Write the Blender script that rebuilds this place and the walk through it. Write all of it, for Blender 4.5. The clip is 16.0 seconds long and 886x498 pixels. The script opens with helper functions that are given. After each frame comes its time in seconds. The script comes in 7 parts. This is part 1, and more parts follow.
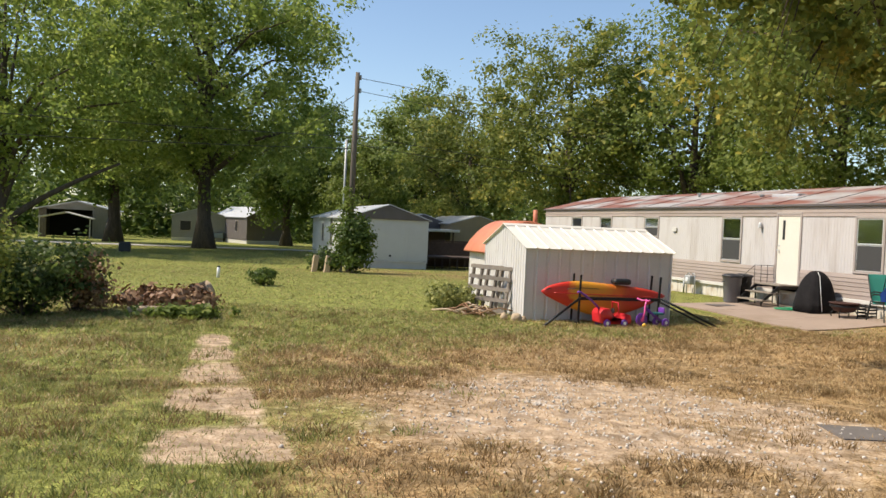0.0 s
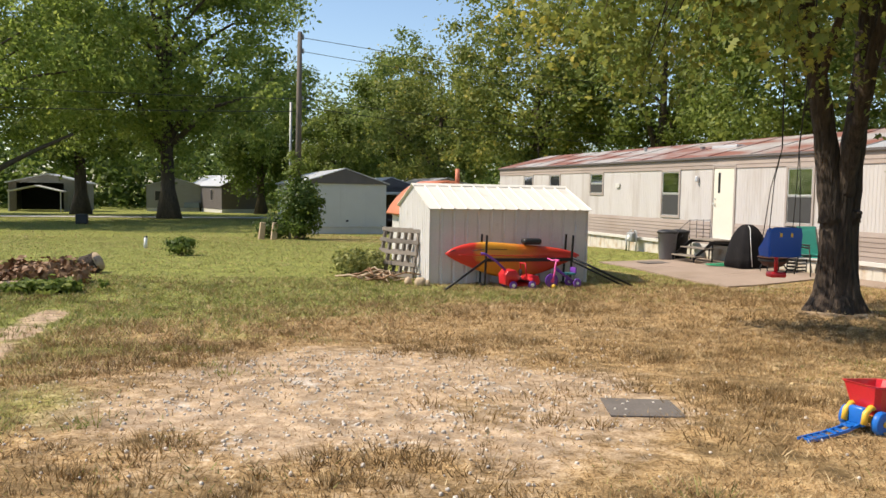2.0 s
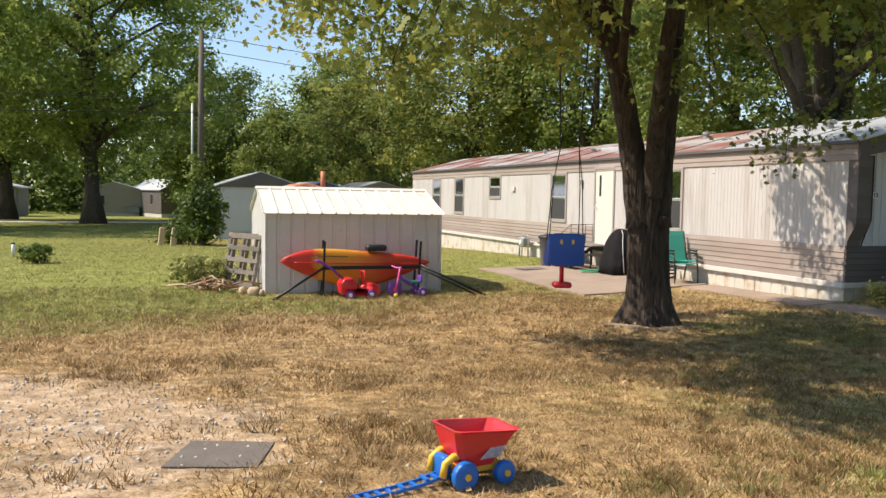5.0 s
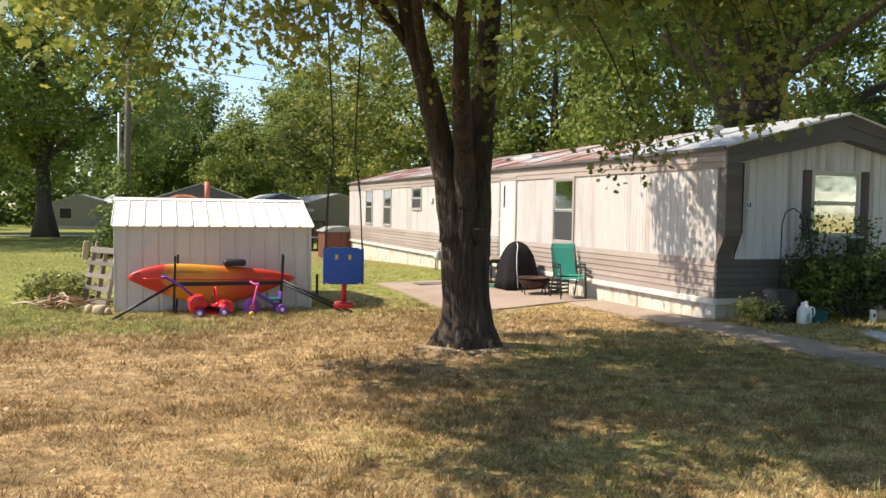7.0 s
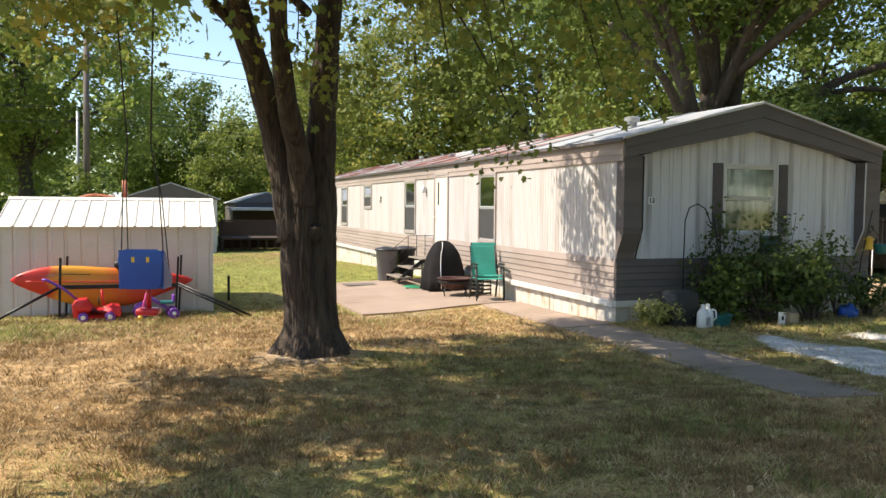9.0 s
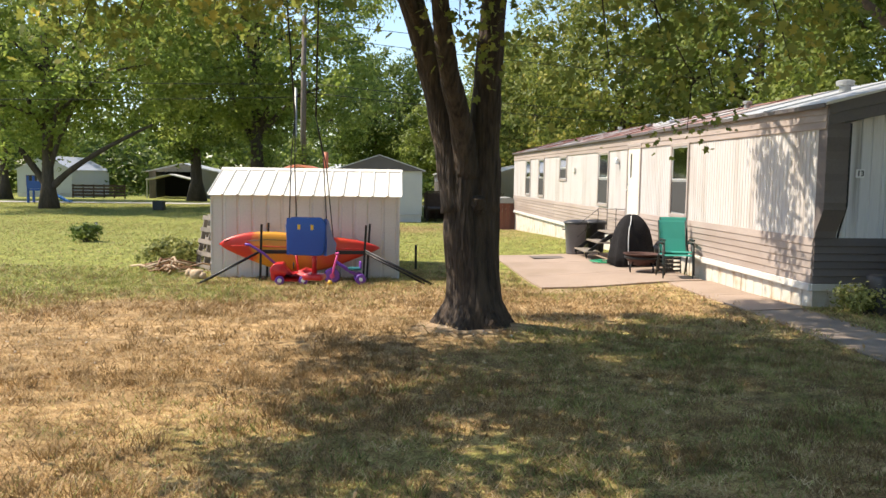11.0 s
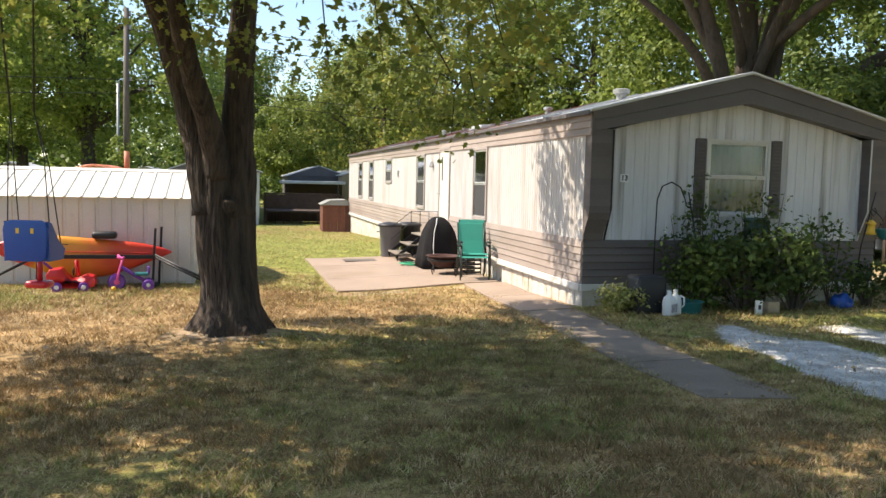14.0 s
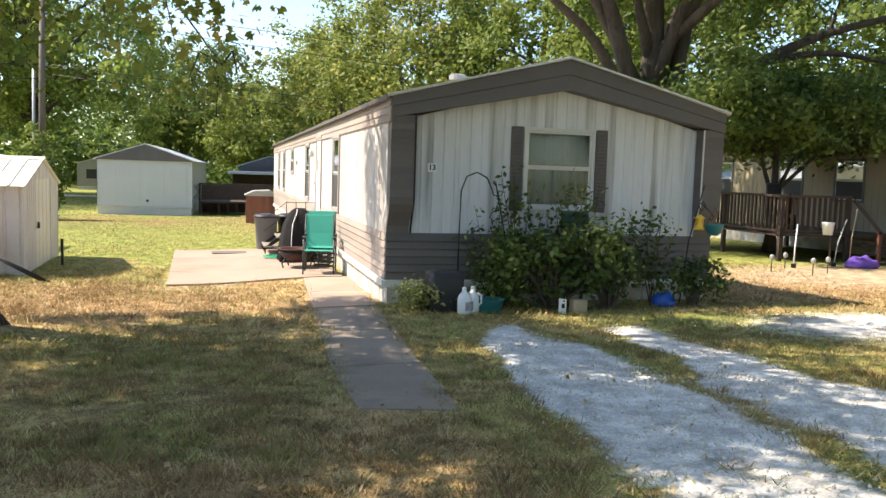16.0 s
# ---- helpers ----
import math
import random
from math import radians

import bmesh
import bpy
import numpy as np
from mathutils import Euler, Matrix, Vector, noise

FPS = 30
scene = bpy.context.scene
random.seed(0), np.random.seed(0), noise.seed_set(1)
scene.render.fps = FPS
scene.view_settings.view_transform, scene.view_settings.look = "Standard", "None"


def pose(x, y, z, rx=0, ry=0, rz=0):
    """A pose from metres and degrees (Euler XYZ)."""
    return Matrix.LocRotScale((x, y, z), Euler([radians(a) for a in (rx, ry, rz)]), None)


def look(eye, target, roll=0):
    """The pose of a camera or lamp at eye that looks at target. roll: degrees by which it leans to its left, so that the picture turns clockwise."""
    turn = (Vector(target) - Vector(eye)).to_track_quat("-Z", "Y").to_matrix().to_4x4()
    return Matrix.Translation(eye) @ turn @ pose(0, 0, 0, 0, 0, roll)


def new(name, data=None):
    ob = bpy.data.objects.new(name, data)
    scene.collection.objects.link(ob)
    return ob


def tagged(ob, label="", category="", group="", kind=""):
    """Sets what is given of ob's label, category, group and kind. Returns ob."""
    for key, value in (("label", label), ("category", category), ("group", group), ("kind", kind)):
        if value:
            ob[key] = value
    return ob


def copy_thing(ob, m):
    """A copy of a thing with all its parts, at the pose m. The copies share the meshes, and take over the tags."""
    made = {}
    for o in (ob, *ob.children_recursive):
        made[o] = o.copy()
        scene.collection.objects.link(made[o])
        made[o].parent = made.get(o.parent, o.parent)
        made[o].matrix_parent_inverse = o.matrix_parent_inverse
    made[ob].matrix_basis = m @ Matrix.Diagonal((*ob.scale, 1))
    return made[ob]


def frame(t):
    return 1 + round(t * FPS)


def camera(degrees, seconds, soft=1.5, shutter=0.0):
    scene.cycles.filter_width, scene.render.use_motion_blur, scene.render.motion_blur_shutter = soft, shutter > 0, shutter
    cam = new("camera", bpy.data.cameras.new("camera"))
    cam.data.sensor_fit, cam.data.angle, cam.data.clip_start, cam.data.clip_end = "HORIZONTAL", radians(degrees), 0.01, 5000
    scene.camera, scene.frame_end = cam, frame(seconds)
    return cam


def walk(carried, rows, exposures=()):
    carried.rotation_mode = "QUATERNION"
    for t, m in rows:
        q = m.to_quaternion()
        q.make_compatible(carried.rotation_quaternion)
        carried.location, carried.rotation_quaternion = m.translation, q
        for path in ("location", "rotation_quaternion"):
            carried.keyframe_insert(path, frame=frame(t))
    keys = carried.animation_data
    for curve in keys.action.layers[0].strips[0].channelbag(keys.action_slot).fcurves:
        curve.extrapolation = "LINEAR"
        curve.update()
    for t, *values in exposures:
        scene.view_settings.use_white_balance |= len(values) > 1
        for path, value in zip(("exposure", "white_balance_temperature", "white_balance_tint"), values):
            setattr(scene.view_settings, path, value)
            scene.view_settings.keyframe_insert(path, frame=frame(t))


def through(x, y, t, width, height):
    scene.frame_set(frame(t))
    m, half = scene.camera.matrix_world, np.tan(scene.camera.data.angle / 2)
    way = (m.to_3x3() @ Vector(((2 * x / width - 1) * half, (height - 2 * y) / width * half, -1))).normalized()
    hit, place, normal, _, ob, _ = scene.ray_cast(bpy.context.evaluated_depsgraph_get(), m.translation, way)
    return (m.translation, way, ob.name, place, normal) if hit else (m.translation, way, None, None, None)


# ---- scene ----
cam = camera(56.5, 16.0)
METRES, EYE, TILT, LEAN, TURN = 14.3, 1.5, 0.0, 0.0, -15.8
ROWS = [
    (0.0, 0.0, 0.0, 0.0, 0.07, -1.5, -2.55),
    (0.5, 0.0357, 0.0151, -0.0005, 0.76, -2.77, -2.06),
    (1.0, 0.0651, 0.0291, -0.0008, 0.97, -4.1, -1.29),
    (1.5, 0.0982, 0.0438, -0.0005, 1.11, -4.59, -1.25),
    (2.0, 0.1419, 0.0617, 0.0001, -0.26, -4.02, -0.99),
    (2.5, 0.1819, 0.0773, 0.0007, -2.1, -3.44, -0.78),
    (3.0, 0.2212, 0.0915, 0.0014, -3.39, -3.16, -1.1),
    (5.5, 0.3531, 0.1394, 0.0023, -2.36, -3.76, -0.92),
    (6.0, 0.394, 0.1532, 0.0027, -2.8, -3.6, -1.3),
    (6.5, 0.4489, 0.1737, 0.0029, -2.97, -3.17, -1.3),
    (7.0, 0.4973, 0.1905, 0.003, -2.98, -2.84, -0.79),
    (7.5, 0.5431, 0.2064, 0.0033, -3.09, -2.66, -0.69),
    (8.0, 0.5826, 0.2201, 0.0032, -3.18, -2.82, -0.54),
    (10.5, 0.6767, 0.2519, 0.0038, 7.34, -3.87, -0.5),
    (11.0, 0.6775, 0.2534, 0.003, 12.54, -5.03, -0.81),
    (11.5, 0.6771, 0.2532, 0.0031, 14.22, -5.97, -1.58),
    (12.0, 0.6783, 0.2519, 0.0035, 12.54, -5.76, -0.86),
    (12.5, 0.6829, 0.2545, 0.0038, 9.25, -5.17, 0.17),
    (13.0, 0.6984, 0.2587, 0.0039, 7.08, -5.02, -0.05),
    (13.5, 0.7274, 0.2674, 0.004, 4.83, -4.96, -0.56),
    (14.0, 0.7588, 0.2767, 0.0044, 3.06, -4.71, -1.25),
    (14.5, 0.797, 0.2883, 0.0047, 1.9, -4.73, -1.29),
    (15.0, 0.8372, 0.3003, 0.0048, 1.49, -4.9, -1.23),
    (15.5, 0.8849, 0.3153, 0.0054, 1.61, -5.0, -1.65),
    (16.0, 0.9377, 0.3333, 0.0053, 2.24, -5.17, -1.8),
]
walk(cam, [(t, pose(0, 0, EYE, TILT, LEAN, TURN) @ pose(METRES * x, METRES * y, METRES * z, 90 + pitch, roll, yaw)) for t, x, y, z, yaw, pitch, roll in ROWS],
     exposures=[(0.0, 0.26), (3.0, 0.34), (5.5, 0.44), (8.0, 0.74), (10.5, 0.76), (12.5, 0.76), (14.0, 0.86), (15.0, 1.04), (16.0, 1.2)])

# ---- world and sun ----
SUN_FROM = Vector((-0.964, 0.268, 1.19)).normalized()
world = bpy.data.worlds.new("sky")
scene.world = world
world.use_nodes = True
wn = world.node_tree.nodes
sky = wn.new("ShaderNodeTexSky")
sky.sky_type = "NISHITA"
sky.sun_disc = False
sky.sun_elevation = math.asin(SUN_FROM.z)
sky.sun_rotation = math.atan2(SUN_FROM.x, SUN_FROM.y)
sky.air_density, sky.dust_density, sky.ozone_density = 1.0, 0.6, 1.5
world.node_tree.links.new(sky.outputs[0], wn["Background"].inputs[0])
wn["Background"].inputs[1].default_value = 0.14
sun_lamp = new("sun", bpy.data.lights.new("sun", "SUN"))
sun_lamp.data.energy, sun_lamp.data.angle, sun_lamp.data.color = 5.0, radians(0.53), (1.0, 0.885, 0.72)
sun_lamp.matrix_world = look(SUN_FROM * 60, (0, 0, 0))


# ---- materials ----
def material(name, colour, rough=0.7, metal=0.0, spread=0.25, scale=6.0, fine=60.0, bump=0.15, bump_size=0.01, second=None, second_at=(0.5, 0.65),
             stretch=(1, 1, 1), second_scale=1.5, per_piece=0.0, spec=0.5, coat=0.0):
    """A surface with variation at two scales; second: a stain colour that takes over where a broad noise is high."""
    m = bpy.data.materials.new(name)
    m.use_nodes = True
    n, l = m.node_tree.nodes, m.node_tree.links
    b = n["Principled BSDF"]
    b.inputs["Roughness"].default_value, b.inputs["Metallic"].default_value = rough, metal
    b.inputs["Specular IOR Level"].default_value = spec
    b.inputs["Coat Weight"].default_value = coat
    co = n.new("ShaderNodeTexCoord")
    mp = n.new("ShaderNodeMapping")
    mp.inputs["Scale"].default_value = stretch
    l.new(co.outputs["Object"], mp.inputs[0])
    big, small = n.new("ShaderNodeTexNoise"), n.new("ShaderNodeTexNoise")
    big.inputs["Scale"].default_value, big.inputs["Detail"].default_value = scale, 4
    small.inputs["Scale"].default_value, small.inputs["Detail"].default_value = fine, 3
    l.new(mp.outputs[0], big.inputs[0]), l.new(mp.outputs[0], small.inputs[0])
    add = n.new("ShaderNodeMath")
    add.operation = "ADD"
    l.new(big.outputs[0], add.inputs[0]), l.new(small.outputs[0], add.inputs[1])
    rng = n.new("ShaderNodeMapRange")
    rng.inputs[1].default_value, rng.inputs[2].default_value = 0.6, 1.4
    rng.inputs[3].default_value, rng.inputs[4].default_value = 1 - spread, 1 + spread
    l.new(add.outputs[0], rng.inputs[0])
    last = rng.outputs[0]
    if per_piece:
        info = n.new("ShaderNodeObjectInfo")
        pr = n.new("ShaderNodeMapRange")
        pr.inputs[3].default_value, pr.inputs[4].default_value = 1 - per_piece, 1 + per_piece
        l.new(info.outputs["Random"], pr.inputs[0])
        mul = n.new("ShaderNodeMath")
        mul.operation = "MULTIPLY"
        l.new(last, mul.inputs[0]), l.new(pr.outputs[0], mul.inputs[1])
        last = mul.outputs[0]
    mix = n.new("ShaderNodeMix")
    mix.data_type, mix.blend_type = "RGBA", "MULTIPLY"
    mix.inputs["Factor"].default_value = 1.0
    mix.inputs["A"].default_value = (*colour, 1)
    l.new(last, mix.inputs["B"])
    out = mix.outputs["Result"]
    if second:
        st = n.new("ShaderNodeTexNoise")
        st.inputs["Scale"].default_value, st.inputs["Detail"].default_value = second_scale, 6
        l.new(mp.outputs[0], st.inputs[0])
        sr = n.new("ShaderNodeMapRange")
        sr.inputs[1].default_value, sr.inputs[2].default_value = second_at
        l.new(st.outputs[0], sr.inputs[0])
        mx = n.new("ShaderNodeMix")
        mx.data_type = "RGBA"
        mx.inputs["B"].default_value = (*second, 1)
        l.new(sr.outputs[0], mx.inputs["Factor"]), l.new(out, mx.inputs["A"])
        out = mx.outputs["Result"]
    l.new(out, b.inputs["Base Color"])
    if bump:
        bp = n.new("ShaderNodeBump")
        bp.inputs["Strength"].default_value, bp.inputs["Distance"].default_value = bump, bump_size
        l.new(add.outputs[0], bp.inputs["Height"]), l.new(bp.outputs[0], b.inputs["Normal"])
    return m


def leaf_material(name, colours, through=0.35, patch=0.35, clear=1.0, mottle=1.0):
    """Leaves: each leaf takes its own tone, patches of the crown differ; light comes through."""
    m = bpy.data.materials.new(name)
    m.use_nodes = True
    n, l = m.node_tree.nodes, m.node_tree.links
    b = n["Principled BSDF"]
    b.inputs["Roughness"].default_value = 0.55
    b.inputs["Specular IOR Level"].default_value = 0.3
    geo, co, noi = n.new("ShaderNodeNewGeometry"), n.new("ShaderNodeTexCoord"), n.new("ShaderNodeTexNoise")
    noi.inputs["Scale"].default_value, noi.inputs["Detail"].default_value = patch, 3
    l.new(co.outputs["Object"], noi.inputs[0])
    a = n.new("ShaderNodeMath")
    a.operation = "MULTIPLY_ADD"
    a.inputs[1].default_value = 0.45
    spread = n.new("ShaderNodeMath")
    spread.operation = "MULTIPLY_ADD"
    spread.inputs[1].default_value, spread.inputs[2].default_value = mottle, 0.5 - 0.5 * mottle
    l.new(noi.outputs[0], spread.inputs[0])
    l.new(geo.outputs["Random Per Island"], a.inputs[0]), l.new(spread.outputs[0], a.inputs[2])
    mr = n.new("ShaderNodeMapRange")
    mr.inputs[1].default_value, mr.inputs[2].default_value = 0.3, 1.15
    l.new(a.outputs[0], mr.inputs[0])
    ramp = n.new("ShaderNodeValToRGB")
    els = ramp.color_ramp.elements
    while len(els) < len(colours):
        els.new(0.5)
    for i, c in enumerate(colours):
        els[i].position, els[i].color = i / (len(colours) - 1), (*c, 1)
    l.new(mr.outputs[0], ramp.inputs[0])
    l.new(ramp.outputs[0], b.inputs["Base Color"])
    tr = n.new("ShaderNodeBsdfTranslucent")
    glow = n.new("ShaderNodeVectorMath")
    glow.operation = "SCALE"
    glow.inputs["Scale"].default_value = clear
    l.new(ramp.outputs[0], glow.inputs[0])
    l.new(glow.outputs[0], tr.inputs[0])
    mix = n.new("ShaderNodeMixShader")
    mix.inputs[0].default_value = through
    l.new(b.outputs[0], mix.inputs[1]), l.new(tr.outputs[0], mix.inputs[2])
    l.new(mix.outputs[0], n["Material Output"].inputs[0])
    return m


def glass(name, tint, rough=0.06):
    m = bpy.data.materials.new(name)
    m.use_nodes = True
    b = m.node_tree.nodes["Principled BSDF"]
    b.inputs["Base Color"].default_value = (*tint, 1)
    b.inputs["Transmission Weight"].default_value = 1.0
    b.inputs["Roughness"].default_value, b.inputs["IOR"].default_value = rough, 1.45
    return m


def cover_material(name):
    """The ground: green and dry turf, bare soil and pale gravel by the cover attribute, broken up by noise."""
    m = bpy.data.materials.new(name)
    m.use_nodes = True
    n, l = m.node_tree.nodes, m.node_tree.links
    b = n["Principled BSDF"]
    b.inputs["Roughness"].default_value, b.inputs["Specular IOR Level"].default_value = 0.95, 0.15
    at = n.new("ShaderNodeAttribute")
    at.attribute_name = "cover"
    sep = n.new("ShaderNodeSeparateColor")
    l.new(at.outputs["Color"], sep.inputs[0])
    co = n.new("ShaderNodeTexCoord")

    def noise_at(scale, detail=5, rough=0.6):
        t = n.new("ShaderNodeTexNoise")
        t.inputs["Scale"].default_value, t.inputs["Detail"].default_value, t.inputs["Roughness"].default_value = scale, detail, rough
        l.new(co.outputs["Object"], t.inputs[0])
        return t.outputs[0]

    def ramp(src, stops):
        r = n.new("ShaderNodeValToRGB")
        els = r.color_ramp.elements
        while len(els) < len(stops):
            els.new(0.5)
        for i, (p, c) in enumerate(stops):
            els[i].position, els[i].color = p, (*c, 1)
        l.new(src, r.inputs[0])
        return r.outputs[0]

    def mixed(f, a, c):
        x = n.new("ShaderNodeMix")
        x.data_type = "RGBA"
        l.new(f, x.inputs["Factor"]), l.new(a, x.inputs["A"]), l.new(c, x.inputs["B"])
        return x.outputs["Result"]

    def broken(channel, src, soft=0.18):
        s = n.new("ShaderNodeMath")
        s.operation = "MULTIPLY_ADD"
        s.inputs[1].default_value = 0.9
        l.new(src, s.inputs[0]), l.new(channel, s.inputs[2])
        r = n.new("ShaderNodeMapRange")
        r.inputs[1].default_value, r.inputs[2].default_value = 0.95 - soft, 0.95 + soft
        l.new(s.outputs[0], r.inputs[0])
        return r.outputs[0]

    mid, fine, speck = noise_at(1.7), noise_at(9.0, 6, 0.7), noise_at(55.0, 3, 0.6)
    both = n.new("ShaderNodeMath")
    both.operation = "MULTIPLY_ADD"
    both.inputs[1].default_value = 0.5
    l.new(fine, both.inputs[0])
    half = n.new("ShaderNodeMath")
    half.operation = "MULTIPLY"
    half.inputs[1].default_value = 0.5
    l.new(speck, half.inputs[0]), l.new(half.outputs[0], both.inputs[2])
    grain = both.outputs[0]
    dry = ramp(grain, [(0.38, DRY_LOW), (0.5, DRY_MID), (0.63, DRY_HIGH)])
    green = ramp(grain, [(0.38, GREEN_LOW), (0.5, GREEN_MID), (0.63, GREEN_HIGH)])
    soil = ramp(grain, [(0.36, SOIL_LOW), (0.5, SOIL_MID), (0.64, SOIL_HIGH)])
    stone = ramp(speck, [(0.30, STONE_LOW), (0.50, STONE_MID), (0.70, STONE_HIGH)])
    worn = ramp(grain, [(0.30, (0.085, 0.055, 0.026)), (0.55, (0.20, 0.135, 0.062)), (0.75, (0.33, 0.24, 0.12))])
    patch = n.new("ShaderNodeMapRange")
    patch.inputs[1].default_value, patch.inputs[2].default_value = 0.46, 0.68
    l.new(mid, patch.inputs[0])
    dry = mixed(patch.outputs[0], dry, worn)
    c = mixed(broken(sep.outputs[0], fine, 0.3), dry, green)
    c = mixed(broken(sep.outputs[1], fine), c, soil)
    c = mixed(broken(sep.outputs[2], fine), c, stone)
    clump = n.new("ShaderNodeMapRange")
    clump.inputs[1].default_value, clump.inputs[2].default_value, clump.inputs[3].default_value, clump.inputs[4].default_value = 0.36, 0.64, 0.66, 1.26
    l.new(noise_at(4.2, 4, 0.65), clump.inputs[0])
    tone = n.new("ShaderNodeMix")
    tone.data_type, tone.blend_type = "RGBA", "MULTIPLY"
    tone.inputs["Factor"].default_value = 1.0
    l.new(c, tone.inputs["A"]), l.new(clump.outputs[0], tone.inputs["B"])
    l.new(tone.outputs["Result"], b.inputs["Base Color"])
    bp = n.new("ShaderNodeBump")
    bp.inputs["Strength"].default_value, bp.inputs["Distance"].default_value = 0.7, 0.03
    l.new(grain, bp.inputs["Height"]), l.new(bp.outputs[0], b.inputs["Normal"])
    return m


DRY_LOW, DRY_MID, DRY_HIGH = (0.11, 0.066, 0.03), (0.37, 0.24, 0.112), (0.56, 0.41, 0.22)
GREEN_LOW, GREEN_MID, GREEN_HIGH = (0.075, 0.088, 0.022), (0.215, 0.228, 0.054), (0.42, 0.415, 0.12)
SOIL_LOW, SOIL_MID, SOIL_HIGH = (0.26, 0.17, 0.10), (0.44, 0.32, 0.21), (0.56, 0.44, 0.32)
STONE_LOW, STONE_MID, STONE_HIGH = (0.46, 0.43, 0.395), (0.58, 0.555, 0.52), (0.76, 0.74, 0.71)
M_GROUND = cover_material("ground_cover")
M_DRY = leaf_material("dry_blades", [(0.13, 0.078, 0.032), (0.42, 0.28, 0.132), (0.70, 0.54, 0.31)], 0.25, 5.0, 1.0, 1.9)
M_GREENBLADE = leaf_material("green_blades", [(0.07, 0.088, 0.024), (0.25, 0.262, 0.072), (0.50, 0.475, 0.18)], 0.3, 5.0, 1.1, 1.7)
M_LEAF_DARK = leaf_material("leaf_dark", [(0.05, 0.085, 0.02), (0.115, 0.165, 0.034), (0.21, 0.25, 0.06)], 0.45, 0.6, 1.25, 1.6)
M_LEAF_MID = leaf_material("leaf_mid", [(0.08, 0.12, 0.026), (0.17, 0.22, 0.044), (0.29, 0.32, 0.08)], 0.46, 0.6, 1.25, 1.7)
# leaf_mid lightened, which puts stronger sunlight into the two maples' colour
M_LEAF_MAPLE_LIT = leaf_material("leaf_maple_lit", [(0.10, 0.145, 0.032), (0.20, 0.255, 0.055), (0.34, 0.37, 0.095)], 0.5, 0.6, 1.6, 1.6)
M_LEAF_WARM = leaf_material("leaf_yellowing", [(0.08, 0.115, 0.026), (0.14, 0.18, 0.04), (0.20, 0.235, 0.052), (0.29, 0.30, 0.068), (0.52, 0.43, 0.09)], 0.45, 0.7, 1.2, 1.3)
M_LEAF_BUSH = leaf_material("leaf_bush", [(0.03, 0.05, 0.014), (0.07, 0.105, 0.025), (0.17, 0.225, 0.055)], 0.36, 2.5, 1.1, 1.8)
M_TUFT = leaf_material("brown_tufts", [(0.12, 0.075, 0.03), (0.24, 0.155, 0.065), (0.40, 0.28, 0.13)], 0.2, 0.8)
M_TWIG = leaf_material("dry_twigs", [(0.16, 0.08, 0.04), (0.26, 0.14, 0.07), (0.36, 0.24, 0.13)], 0.05, 2.0)
M_BARK = material("bark", (0.054, 0.038, 0.028), 0.95, spread=0.8, scale=13, fine=34, bump=1.0, bump_size=0.06, stretch=(1, 1, 0.16), second=(0.105, 0.075, 0.052), second_at=(0.5, 0.74), second_scale=9)
M_BARK_FAR = material("bark_far", (0.085, 0.065, 0.05), 0.95, spread=0.5, scale=3, fine=14, bump=0.6, bump_size=0.06, stretch=(1, 1, 0.2))
M_SIDING = material("white_siding", (0.54, 0.51, 0.50), 0.55, spread=0.07, scale=1.2, fine=30, bump=0.04, stretch=(1, 1, 0.15), second=(0.37, 0.315, 0.28), second_at=(0.5, 0.82), second_scale=2.5)
M_SIDING_END = material("streaked_siding", (0.66, 0.65, 0.665), 0.6, spread=0.10, scale=3.0, fine=30, bump=0.04, stretch=(2.2, 1, 0.12), second=(0.24, 0.22, 0.205), second_at=(0.50, 0.78), second_scale=2.6)
# one taupe, shade and sunlight put into its colour: dark gable, pale long wall
M_TAUPE_SHADED = material("shaded_taupe_lap", (0.135, 0.112, 0.106), 0.6, spread=0.12, scale=2, fine=40, bump=0.05, stretch=(1, 0.3, 1), per_piece=0.12)
M_TAUPE_LIT = material("sunlit_taupe_lap", (0.335, 0.275, 0.245), 0.6, spread=0.12, scale=2, fine=40, bump=0.05, stretch=(1, 0.3, 1), per_piece=0.10, second=(0.27, 0.21, 0.175), second_at=(0.5, 0.8))
M_DARKTRIM = material("grey_brown_fascia", (0.118, 0.104, 0.103), 0.6, spread=0.15, scale=2, fine=40, bump=0.06, per_piece=0.06)
M_WHITETRIM = material("white_trim", (0.60, 0.58, 0.545), 0.5, spread=0.08, scale=3, fine=40, bump=0.04)
M_SKIRT = material("cream_skirting", (0.58, 0.54, 0.475), 0.7, spread=0.10, scale=2, fine=30, bump=0.06, second=(0.40, 0.27, 0.15), second_at=(0.5, 0.74), second_scale=3.0)
M_ROOF = material("weathered_metal_roof", (0.46, 0.43, 0.41), 0.55, 0.25, spread=0.15, scale=1.4, fine=20, bump=0.08, second=(0.30, 0.13, 0.095), second_at=(0.42, 0.56), second_scale=0.45, stretch=(2.2, 0.8, 1))
M_ROOF_GREY = material("grey_metal_roof", (0.50, 0.51, 0.53), 0.5, 0.3, spread=0.12, scale=1.4, fine=20, bump=0.05)
M_SHED = material("shed_panel", (0.60, 0.575, 0.55), 0.6, spread=0.09, scale=2, fine=30, bump=0.05, per_piece=0.035, second=(0.42, 0.36, 0.31), second_at=(0.62, 0.85), second_scale=2.2)
M_SHEDROOF = material("cream_roof_panel", (0.74, 0.70, 0.62), 0.55, spread=0.06, scale=2, fine=30, bump=0.05, per_piece=0.03, second=(0.56, 0.44, 0.28), second_at=(0.63, 0.85), second_scale=2.4)
